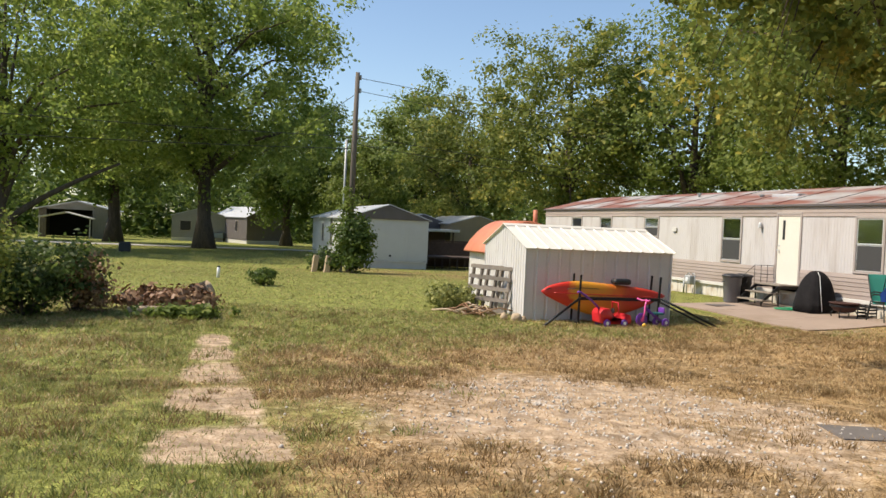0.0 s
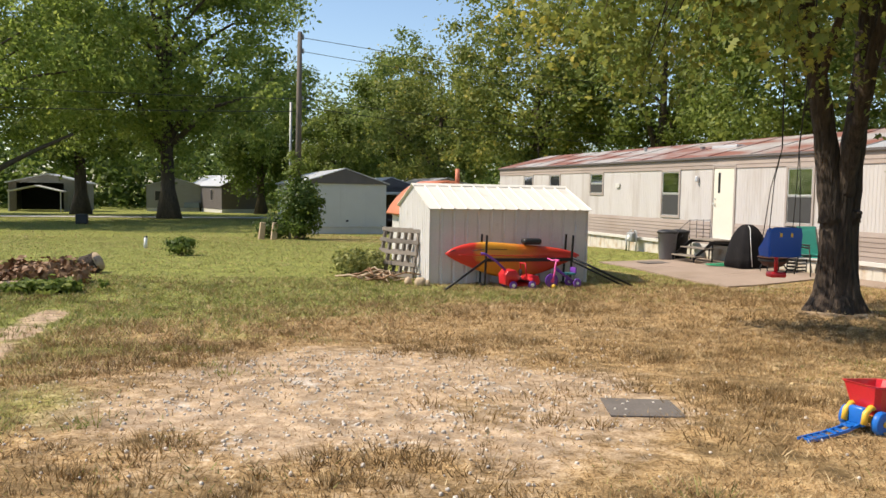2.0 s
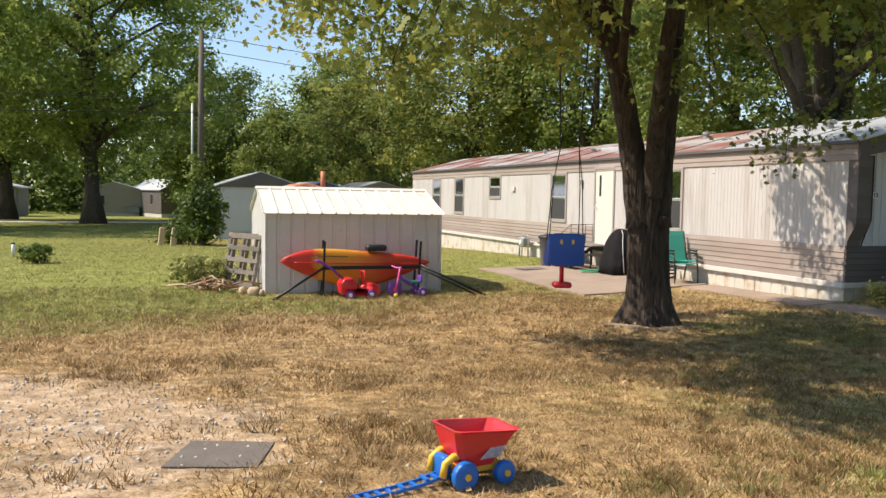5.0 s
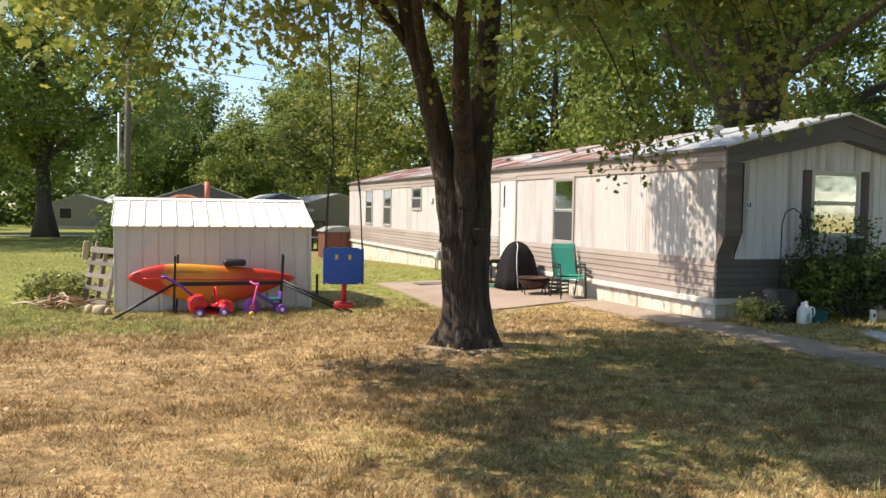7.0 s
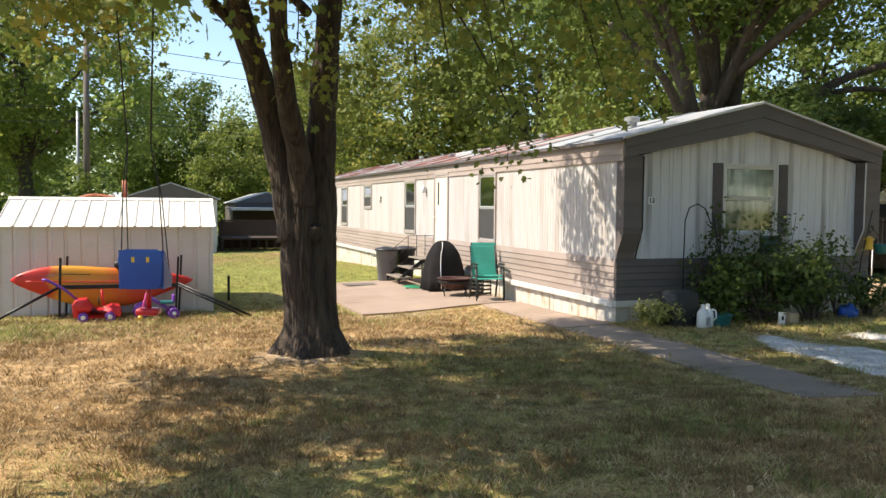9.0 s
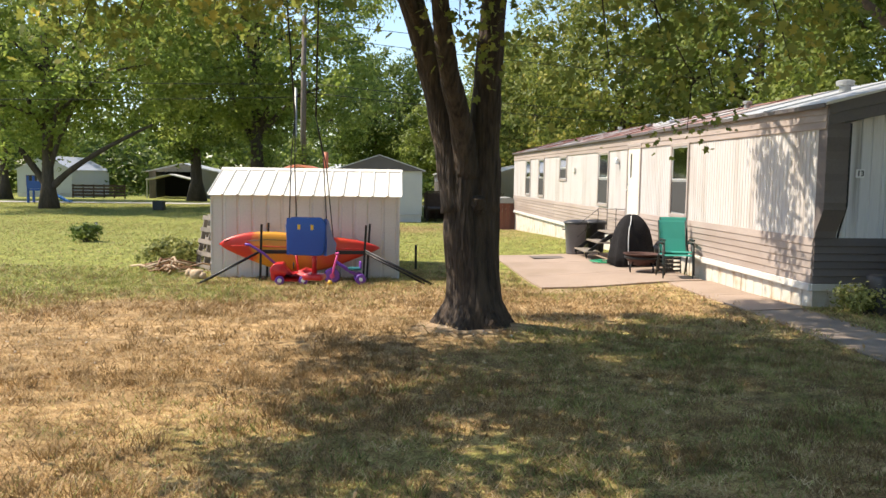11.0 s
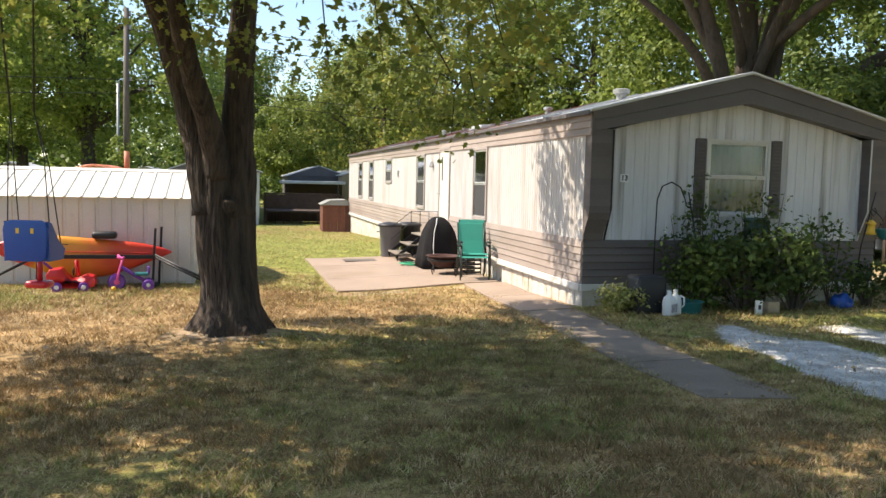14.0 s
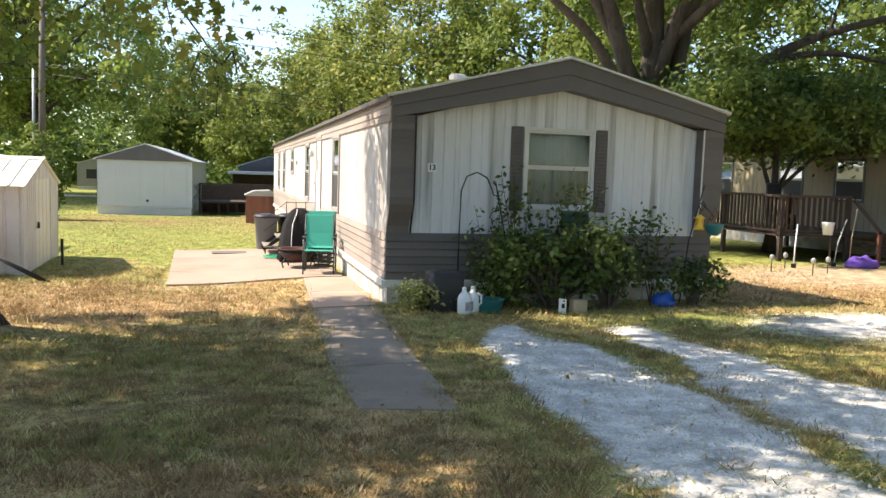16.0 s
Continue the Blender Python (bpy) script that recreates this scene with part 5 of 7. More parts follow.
for i in range(31):
    u = i / 30
    x = 3.03 * u
    half = 0.355 * max(0.0, math.sin(math.pi * u ** 0.88)) ** 0.85 + 0.014
    thick = 0.16 * math.sin(math.pi * u) ** 0.5 + 0.012
    mid = 0.07 * math.cos(2 * math.pi * (u - 0.03)) - 0.02 - 0.05 * u
    ring = []
    for k in range(20):
        a = 2 * math.pi * k / 20
        sy, sz = math.sin(a), math.cos(a)
        ring.append(bm.verts.new((x, thick * (abs(sy) ** 0.75) * (1 if sy > 0 else -1) * (1.0 if sy > 0 else 0.75), mid + half * (abs(sz) ** 0.8) * (1 if sz > 0 else -1))))
    rings.append(ring)
for a, b in zip(rings, rings[1:]):
    for k in range(20):
        bm.faces.new((a[k], a[(k + 1) % 20], b[(k + 1) % 20], b[k]))
bm.faces.new(rings[0]), bm.faces.new(rings[-1])
part("hull", bm, M_KAYAK, kayak, "moulded hull fading from red to yellow to red", True)
seam = [(0.25 + 2.5 * i / 20, -0.13 - 0.012 * math.sin(math.pi * i / 20), 0.03 - 0.05 * i / 20) for i in range(21)]
frame_part("deck_seam", seam, 0.009, M_KRED, kayak, "", 6)
part("seat_pad", box(1.68, 2.10, -0.15, 0.08, 0.24, 0.37, 0.05), M_BLACK, kayak, "black padded seat back", True)
frame_part("deck_line", [(0.55, -0.135, 0.12), (0.9, -0.15, 0.15), (1.3, -0.155, 0.14)], 0.006, M_BLACK, kayak, "", 6)
frame_part("bow_handle", [(0.10, -0.05, 0.09), (0.14, -0.09, 0.12), (0.2, -0.06, 0.13)], 0.010, M_BLACK, kayak, "", 6)

rack = thing("kayak_rack", 8.75, 16.5, None, 0, "black metal bar rack with slanting braces", "rack")
gr = gz1(8.75, 16.5)
for x, lean in ((-0.96, 0.03), (0.98, 0.05)):
    for dx, dy in ((0.0, -0.06), (0.055, 0.42)):
        part("post", box(x + dx - 0.02, x + dx + 0.02, dy - 0.02, dy + 0.02, -0.03, 1.08, 0.005, None, Matrix.Rotation(lean, 4, "Y")), M_BLACKIRON, rack)
part("cross_bar", box(-0.96, 1.0, -0.11, -0.065, 0.53, 0.60, 0.006), M_BLACKIRON, rack)
part("foot_bar", box(-1.0, -0.92, -0.06, 0.42, 0.0, 0.05, 0.006), M_BLACKIRON, rack)
part("foot_bar", box(0.94, 1.02, -0.06, 0.42, 0.0, 0.05, 0.006), M_BLACKIRON, rack)
frame_part("brace", [(-0.95, -0.09, 0.58), (-2.02, -0.60, 0.0)], 0.026, M_BLACKIRON, rack, "", 6)
frame_part("brace", [(1.0, -0.09, 0.60), (2.28, -0.45, 0.0)], 0.026, M_BLACKIRON, rack, "", 6)
frame_part("brace", [(1.0, 0.05, 0.54), (2.12, -0.30, 0.0)], 0.022, M_BLACKIRON, rack, "", 6)

car = thing("ride_on_car", 8.42, 16.12, None, 4, "red plastic ride-on push car with a blue handle", "toy car")
body = prism([(-0.38, 0.10), (-0.40, 0.30), (-0.33, 0.385), (-0.16, 0.40), (-0.10, 0.30), (-0.02, 0.19), (0.10, 0.19), (0.14, 0.25), (0.24, 0.29), (0.36, 0.26), (0.39, 0.16), (0.37, 0.08), (0.28, 0.07), (0.24, 0.13), (0.16, 0.13), (0.11, 0.06), (-0.14, 0.06), (-0.18, 0.13), (-0.27, 0.13), (-0.32, 0.07)], 0.36, "y", -0.18)
bmesh.ops.bevel(body, geom=[e for e in body.edges], offset=0.018, segments=2, affect="EDGES", profile=0.6)
part("body", body, M_RED, car, "", True)
for x in (-0.225, 0.20):
    for y in (-0.19, 0.19):
        w = part("wheel", wheel(x, y, 0.085, 0.085, 0.05, "y", 18), M_PURPLE, car)
        part("hub", wheel(x, y + (-0.028 if y < 0 else 0.028), 0.085, 0.04, 0.02, "y", 12), M_WHITEP, w)
frame_part("push_handle", [(-0.30, 0.0, 0.36), (-0.52, 0.0, 0.56), (-0.78, 0.0, 0.72), (-0.86, 0.0, 0.73)], 0.024, M_PURPLE, car, "blue-violet push handle")
frame_part("windscreen_frame", [(0.10, -0.13, 0.26), (0.07, -0.12, 0.52), (0.07, 0.12, 0.52), (0.10, 0.13, 0.26)], 0.018, M_RED, car)
part("steering_wheel", wheel(0.02, 0.0, 0.33, 0.07, 0.022, "x", 16), M_BLACK, car)

trike = thing("tricycle", 9.38, 16.15, None, 8, "pink and purple toddler tricycle with a teal seat", "tricycle")
wt = part("front_wheel", wheel(-0.24, 0, 0.15, 0.15, 0.05, "y", 22), M_PURPLE, trike)
part("hub", wheel(-0.24, -0.03, 0.15, 0.05, 0.02, "y", 14), M_PINK, wt)
for y in (-0.16, 0.16):
    wt = part("rear_wheel", wheel(0.28, y, 0.10, 0.10, 0.05, "y", 18), M_PURPLE, trike)
    part("hub", wheel(0.28, y - 0.03, 0.10, 0.035, 0.02, "y", 12), M_WHITEP, wt)
frame_part("fork", [(-0.24, -0.045, 0.15), (-0.20, -0.05, 0.34), (-0.16, 0.0, 0.46), (-0.13, 0.0, 0.58)], 0.02, M_PINK, trike)
frame_part("handlebar", [(-0.22, -0.22, 0.60), (-0.16, -0.12, 0.56), (-0.12, 0.0, 0.58), (-0.16, 0.12, 0.56), (-0.22, 0.22, 0.60)], 0.018, M_PINK, trike)
frame_part("frame_tube", [(-0.17, 0, 0.42), (0.0, 0, 0.30), (0.16, 0, 0.20), (0.28, 0, 0.12)], 0.032, M_PURPLE, trike)
frame_part("rear_axle", [(0.28, -0.16, 0.10), (0.28, 0.16, 0.10)], 0.014, M_BLACKIRON, trike)
part("seat", box(0.06, 0.30, -0.10, 0.10, 0.26, 0.31, 0.02), M_TEALPLASTIC, trike, "teal moulded seat", True)
part("seat_back", box(0.27, 0.31, -0.10, 0.10, 0.29, 0.42, 0.015), M_PURPLE, trike, "", True)
ball_toy = thing("toy_ball", 9.12, 15.95, None, 0, "small orange-yellow toy ball in the grass", "ball")
part("skin", lathe([(0.01, 0.0), (0.035, 0.012), (0.048, 0.045), (0.035, 0.08), (0.01, 0.092)], 14), M_YELLOW, ball_toy, "", True)

for dy, lean, mat in ((0.0, 0.10, M_WOODGREY), (0.55, 0.13, M_WOODGREY)):
    pal = thing("pallet", 6.42 - dy * 0.05, 18.15 + dy, gz1(6.4, 18.3), 0, "grey weathered wooden pallet leaning on the shed", "pallet", "pallets beside the shed")
    pal.matrix_basis = pal.matrix_basis @ pose(-0.14, 0, 0, -12, 0, -58)
    for u in (-0.46, 0.0, 0.40):
        part("stringer", box(u, u + 0.05, 0.02, 0.105, 0.0, 1.12, 0.005), mat, pal)
    for k in range(5):
        part("deck_board", box(-0.5, 0.5, 0.0, 0.018, 0.02 + k * 0.25, 0.11 + k * 0.25, 0.004), mat, pal)
rs = np.random.default_rng(61)
sticks = thing("stick_pile", 5.75, 17.75, None, 0, "pile of dry sticks and bark beside the shed", "sticks")
for k in range(46):
    a = float(rs.uniform(0, 6.28))
    x, y, L = float(rs.normal() * 0.22), float(rs.normal() * 0.32), float(rs.uniform(0.25, 0.8))
    z = float(rs.uniform(0.02, 0.24))
    frame_part("stick", [(x - L / 2 * math.cos(a), y - L / 2 * math.sin(a), z * 0.5 + 0.01), (x, y, z + 0.03), (x + L / 2 * math.cos(a), y + L / 2 * math.sin(a), z * 0.7 + 0.01)], float(rs.uniform(0.008, 0.024)), M_TWIG if k % 3 else M_CUT, sticks, "", 5)
for x, y, r in ((6.5, 16.85, 0.12), (6.62, 16.78, 0.075), (6.3, 17.1, 0.09)):
    rk = thing("rock", x, y, None, 20, "pale rounded stone at the shed corner", "stone", "stones at the shed")
    b = bmesh.new()
    bmesh.ops.create_icosphere(b, subdivisions=2, radius=r, matrix=Matrix.Translation((0, 0, r * 0.5)))
    for vv in b.verts:
        vv.co *= 1 + 0.18 * math.sin(vv.co.x * 31 + r * 90) * math.cos(vv.co.y * 27)
    part("stone", b, M_CUT, rk, "", True)
stake = thing("metal_stake", 10.75, 18.4, None, 0, "short dark stake beside the shed", "stake")
part("shaft", box(-0.025, 0.025, -0.025, 0.025, -0.05, 0.52, 0.008, None, Matrix.Rotation(0.05, 4, "X")), M_BLACKIRON, stake)

orange = thing("playhouse", 7.1, 20.3, gz1(7.6, 21.2), 0, "small white hut with a faded orange-red roof", "hut")
part("wall", ribbed(0.0, 1.9, -0.05, 1.3, "y", 0.0, -1, 0.2, 0.012), M_SHED, orange)
part("wall", ribbed(0.0, 2.0, -0.05, 1.3, "x", 0.0, -1, 0.2, 0.012), M_SHED, orange)
part("wall", ribbed(0.0, 2.0, -0.05, 1.3, "x", 1.9, 1, 0.2, 0.012), M_SHED, orange)
part("wall", ribbed(0.0, 1.9, -0.05, 1.3, "y", 2.0, 1, 0.2, 0.012), M_SHED, orange)
arc = [(-0.15 + 2.2 * i / 14, 1.32 + 0.86 * math.sin(math.pi * i / 14) ** 0.8) for i in range(15)]
part("roof", prism(arc + [(u, z - 0.05) for u, z in arc[::-1]], 2.2, "y", -0.1), M_ORANGE, orange, "curved orange-red roof sheet", True)
for u in (0.0, 1.86):
    part("gable_post", box(u, u + 0.04, -0.06, 0.0, 1.25, 1.5, 0.004), M_WHITETRIM, orange)
frame_part("flue", [(1.5, 0.9, 1.95), (1.5, 0.9, 2.5)], 0.06, M_ORANGE, orange, "pinkish flue pipe", 12)

# ---- swing under the tree ----
swing = thing("toddler_swing", 9.41, 9.32, 0.02, -14, "blue plastic toddler swing with a red leg bar, hung on ropes", "swing")
seat_out = [(-0.20, 0.76), (-0.185, 0.72), (-0.14, 0.70), (0.14, 0.70), (0.185, 0.72), (0.20, 0.76), (0.215, 1.0), (0.20, 1.06), (0.15, 1.09), (-0.15, 1.09), (-0.20, 1.06), (-0.215, 1.0)]
sb = prism(seat_out, 0.05, "y", -0.05)
bmesh.ops.bevel(sb, geom=sb.edges[:], offset=0.012, segments=2, affect="EDGES", profile=0.6)
part("back_shell", sb, M_BLUE, swing, "blue moulded seat back", True)
part("seat_pan", box(-0.18, 0.18, -0.02, 0.30, 0.70, 0.76, 0.025), M_BLUE, swing, "", True)
for x in (-0.2, 0.2):
    part("side_wing", prism([(-0.02, 0.70), (0.26, 0.70), (0.30, 0.80), (0.18, 0.88), (0.04, 1.06), (-0.02, 1.08)], 0.03, "x", x - 0.015), M_BLUE, swing)
part("rear_label", box(-0.085, -0.055, -0.054, -0.051, 0.965, 1.015), M_YELLOW, swing)
part("rear_label", box(0.055, 0.085, -0.054, -0.051, 0.965, 1.015), M_YELLOW, swing)
frame_part("leg_post", [(0.0, 0.22, 0.76), (0.0, 0.22, 0.48)], 0.028, M_RED, swing)
part("leg_bar", box(-0.11, 0.11, 0.12, 0.30, 0.42, 0.49, 0.025), M_RED, swing, "red foot of the leg post", True)
for x in (-0.2, 0.2):
    frame_part("rope", [(x, 0.02, 1.05), (x * 0.85, 0.0, 1.7), (x * 0.55, -0.05, 2.1)], 0.006, M_ROPE, swing, "", 5)
    frame_part("rope", [(x, 0.24, 0.85), (x * 0.85, 0.1, 1.6), (x * 0.55, -0.05, 2.1)], 0.006, M_ROPE, swing, "", 5)
    frame_part("hanging_rope", [(x * 0.55, -0.05, 2.1), (x * 0.9, -0.15, 3.6), (x * 1.2, -0.25, 5.35)], 0.009, M_ROPE, swing, "dark rope up to the branch", 6)

# ---- the toy wagon in the grass ----
wag = thing("toy_wagon", 6.55, 4.75, gz1(6.55, 4.75) + 0.005, 12, "red toy dump wagon with blue wheels and a blue pull bar", "toy wagon")
tub = bmesh.new()
loops = []
for z, x0, x1, w in ((0.12, -0.13, 0.10, 0.10), (0.18, -0.16, 0.14, 0.115), (0.30, -0.20, 0.23, 0.145), (0.315, -0.21, 0.25, 0.158), (0.315, -0.19, 0.225, 0.14), (0.20, -0.145, 0.13, 0.105), (0.145, -0.12, 0.09, 0.09)):
    c = 0.03
    loops.append([tub.verts.new((px, py, z + (0.035 if (px < -0.1 and z > 0.25) else 0))) for px, py in ((x0 + c, -w), (x1 - c, -w), (x1, -w + c), (x1, w - c), (x1 - c, w), (x0 + c, w), (x0, w - c), (x0, -w + c))])
for a, b in zip(loops, loops[1:]):
    for k in range(8):
        tub.faces.new((a[k], a[(k + 1) % 8], b[(k + 1) % 8], b[k]))
tub.faces.new(loops[0][::-1]), tub.faces.new(loops[-1])
part("tub", tub, M_RED, wag, "red dump tub")
lab = prism([(-0.04, 0.165), (0.10, 0.165), (0.20, 0.285), (0.13, 0.285)], 0.003, "y", -0.137)
bmesh.ops.rotate(lab, cent=(0, -0.115, 0.18), matrix=Matrix.Rotation(radians(-13), 3, "X"), verts=lab.verts)
part("side_label", lab, M_LABELGREY, wag, "grey printed side label")
part("chassis", box(-0.17, 0.15, -0.085, 0.085, 0.075, 0.125, 0.015), M_YELLOW, wag, "yellow chassis", True)
for x, r in ((-0.13, 0.086), (0.145, 0.07)):
    for y in (-0.125, 0.125):
        w = part("wheel", wheel(x, y, r, r, 0.06, "y", 24), M_WHEELBLUE, wag)
        part("hub", wheel(x, y + (-0.034 if y < 0 else 0.034), r, 0.02, 0.02, "y", 12), M_YELLOW, w)
for y in (-0.075, 0.075):
    frame_part("mudguard", [(-0.25, y, 0.08), (-0.235, y, 0.155), (-0.18, y, 0.19), (-0.10, y, 0.185)], 0.022, M_YELLOW, wag)
part("front_panel", box(-0.235, -0.18, -0.06, 0.06, 0.05, 0.19, 0.015), M_WHEELBLUE, wag, "", True)
bar = bmesh.new()
pts = [(-0.23, 0.07), (-0.36, 0.045), (-0.52, 0.03), (-0.66, 0.025), (-0.78, 0.02)]
for (x0, z0), (x1, z1) in zip(pts, pts[1:]):
    for y in (-0.045, 0.035):
        prism([(x0, z0 - 0.01), (x1, z1 - 0.01), (x1, z1 + 0.01), (x0, z0 + 0.01)], 0.012, "y", y, bar)
    for k in range(2):
        xx = x0 + (x1 - x0) * (k + 0.5) / 2
        box(xx - 0.012, xx + 0.012, -0.04, 0.042, z0 - 0.008, z0 + 0.004, 0.0, bar)
part("pull_bar", bar, M_WHEELBLUE, wag, "blue ladder-like pull bar")

wag.scale = (0.93, 0.95, 0.95)

# ---- things on the patio ----
def pz(x, y):
    return gz1(x, y) + 0.037


def sling_chair(x, y, rz, label):
    ch = thing("patio_chair", x, y, pz(x, y), rz, label, "chair", "stacked patio chairs")
    for s in (-0.27, 0.27):
        frame_part("leg_frame", [(s, -0.30, 0.0), (s, -0.27, 0.30), (s, -0.20, 0.62), (s, 0.05, 0.64), (s, 0.20, 0.60)], 0.014, M_CHAIRFRAME, ch)
        frame_part("rear_leg", [(s, 0.32, 0.0), (s, 0.22, 0.32), (s, 0.18, 0.42)], 0.014, M_CHAIRFRAME, ch)
        frame_part("side_rail", [(s * 0.94, -0.27, 0.43), (s * 0.94, 0.14, 0.40), (s * 0.94, 0.24, 0.62), (s * 0.94, 0.36, 1.04)], 0.013, M_CHAIRFRAME, ch)
        part("arm_pad", box(s - 0.025, s + 0.025, -0.22, 0.10, 0.635, 0.66, 0.008), M_CHAIRFRAME, ch)
    b = bmesh.new()
    prof = [(-0.28, 0.42), (-0.26, 0.445), (0.0, 0.42), (0.13, 0.41), (0.19, 0.47), (0.265, 0.70), (0.35, 1.02), (0.362, 1.05)]
    ra = [[b.verts.new((s, u, z)) for u, z in prof] for s in (-0.25, -0.12, 0.0, 0.12, 0.25)]
    for p, q in zip(ra, ra[1:]):
        for i in range(len(prof) - 1):
            b.faces.new((p[i], p[i + 1], q[i + 1], q[i]))
    ret = bmesh.ops.extrude_face_region(b, geom=b.faces[:])
    bmesh.ops.translate(b, vec=(0, 0.006, -0.008), verts=[v for v in ret["geom"] if isinstance(v, bmesh.types.BMVert)])
    part("sling", b, M_TEAL, ch, "teal woven sling")
    return ch


chair = sling_chair(15.55, 15.98, -6, "teal sling patio chair with a dark metal frame")
for k in range(1, 2):
    c2 = copy_thing(chair, pose(15.57 + 0.02 * k, 15.98 + 0.05 * k, pz(15.55, 15.98) + 0.055 * k, 0, 0, -6))
pit = thing("fire_pit", 15.22, 16.95, pz(15.2, 16.95), 0, "rusted dark metal fire bowl on short legs", "fire pit")
part("bowl", lathe([(0.10, 0.12), (0.22, 0.15), (0.30, 0.24), (0.33, 0.34), (0.37, 0.35), (0.37, 0.365), (0.31, 0.355), (0.27, 0.25), (0.15, 0.17)], 28), M_RUSTIRON, pit, "", True)
for k in range(4):
    a = 0.5 + k * math.pi / 2
    frame_part("leg", [(0.24 * math.cos(a), 0.24 * math.sin(a), 0.2), (0.33 * math.cos(a), 0.33 * math.sin(a), 0.08), (0.30 * math.cos(a), 0.30 * math.sin(a), 0.0)], 0.014, M_BLACKIRON, pit)
part("ring_band", lathe([(0.335, 0.26), (0.345, 0.27), (0.345, 0.30), (0.335, 0.31)], 28), M_BLACKIRON, pit)
grill = thing("covered_grill", 15.35, 18.15, pz(15.3, 18.15), 6, "barbecue grill under a loose black cloth cover", "grill")
cb = bmesh.new()
rings = []
for z, hx, hy in ((0.0, 0.50, 0.47), (0.25, 0.47, 0.44), (0.55, 0.42, 0.38), (0.75, 0.37, 0.33), (0.88, 0.30, 0.27), (0.96, 0.25, 0.21), (1.02, 0.19, 0.15), (1.06, 0.12, 0.09), (1.07, 0.04, 0.04)):
    ring = []
    for k in range(40):
        a = 2 * math.pi * k / 40
        ca, sa = math.cos(a), math.sin(a)
        q = 0.55
        fold = 1 + 0.045 * math.sin(9 * a + 1.3) * max(0, 1 - z) + 0.03 * math.sin(17 * a) * max(0, 0.9 - z)
        ring.append(cb.verts.new((0.88 * hx * fold * abs(ca) ** q * (1 if ca > 0 else -1), hy * fold * abs(sa) ** q * (1 if sa > 0 else -1), z + 0.012 * math.sin(3 * a + 5 * z))))
    rings.append(ring)
for a, b in zip(rings, rings[1:]):
    for k in range(40):
        cb.faces.new((a[k], a[(k + 1) % 40], b[(k + 1) % 40], b[k]))
cb.faces.new(rings[-1]), cb.faces.new(rings[0])
part("cover", cb, M_COVER, grill, "", True)
frame_part("piping", [(-0.25, -0.485, 0.05), (-0.24, -0.41, 0.5), (-0.2, -0.33, 0.78), (-0.12, -0.23, 0.95), (-0.08, -0.12, 1.05)], 0.008, M_WHITEP, grill, "pale piping on the seam", 6)
crate = thing("milk_crate", 15.72, 16.75, pz(15.7, 16.75), 10, "dark plastic crate behind the chairs", "crate")
for k in range(4):
    part("wall_slat", box(-0.15, 0.15, -0.16, -0.145, 0.02 + k * 0.08, 0.06 + k * 0.08, 0.004), M_BLACK, crate)
    part("wall_slat", box(-0.16, -0.145, -0.15, 0.15, 0.02 + k * 0.08, 0.06 + k * 0.08, 0.004), M_BLACK, crate)
    part("wall_slat", box(-0.15, 0.15, 0.145, 0.16, 0.02 + k * 0.08, 0.06 + k * 0.08, 0.004), M_BLACK, crate)
for x in (-0.16, 0.14):
    for y in (-0.16, 0.14):
        part("corner_post", box(x, x + 0.02, y, y + 0.02, 0.0, 0.31, 0.003), M_BLACK, crate)
for x, y, mat, lab in ((14.74, 20.88, M_CANGREY, "grey plastic dustbin with a dark lid"), (15.28, 21.15, M_BLACK, "black plastic dustbin with a lid")):
    can = thing("dustbin", x, y, pz(14.7, 20.6), 0, lab, "dustbin", "dustbins by the steps")
    part("barrel", lathe([(0.21, 0.0), (0.22, 0.02), (0.27, 0.72), (0.285, 0.73), (0.285, 0.755)], 24), mat, can, "", True)
    part("lid", lathe([(0.30, 0.735), (0.305, 0.77), (0.27, 0.80), (0.12, 0.835), (0.03, 0.84)], 24), M_BLACK, can, "dark domed lid", True)
    frame_part("handle", [(-0.28, -0.06, 0.60), (-0.325, -0.05, 0.60), (-0.325, 0.05, 0.60), (-0.28, 0.06, 0.60)], 0.012, M_BLACK, can)
steps = thing("door_steps", 15.2, 19.95, pz(15.2, 19.95), 1.4, "dark metal steps with wooden treads and thin wire rail", "steps")
for i, (x0, x1, z) in enumerate(((0.0, 0.68, 0.60), (-0.28, 0.06, 0.38), (-0.56, -0.22, 0.17))):
    for k in range(2 if i else 4):
        w = (x1 - x0) / (2 if i else 4)
        part("tread_board", box(x0 + k * w + 0.004, x0 + (k + 1) * w - 0.004, -0.55, 0.55, z - 0.035, z, 0.006), M_WOODGREY, steps)
for y in (-0.5, 0.48):
    part("side_rail", prism([(-0.56, 0.05), (-0.56, 0.13), (0.0, 0.565), (0.68, 0.565), (0.68, 0.49), (0.06, 0.49)], 0.025, "y", y), M_BLACKIRON, steps)
    for x in (-0.54, 0.02, 0.62):
        part("leg", box(x, x + 0.03, y, y + 0.03, 0.0, 0.13 if x < -0.3 else 0.5, 0.004), M_BLACKIRON, steps)
for x in (0.0, 0.22, 0.44, 0.66):
    frame_part("rail_post", [(x, 0.53, 0.58), (x, 0.53, 1.12)], 0.009, M_BLACKIRON, steps, "", 6)
frame_part("rail_wire", [(-0.5, 0.53, 0.70), (0.0, 0.53, 1.10), (0.66, 0.53, 1.10)], 0.008, M_BLACKIRON, steps, "", 6)
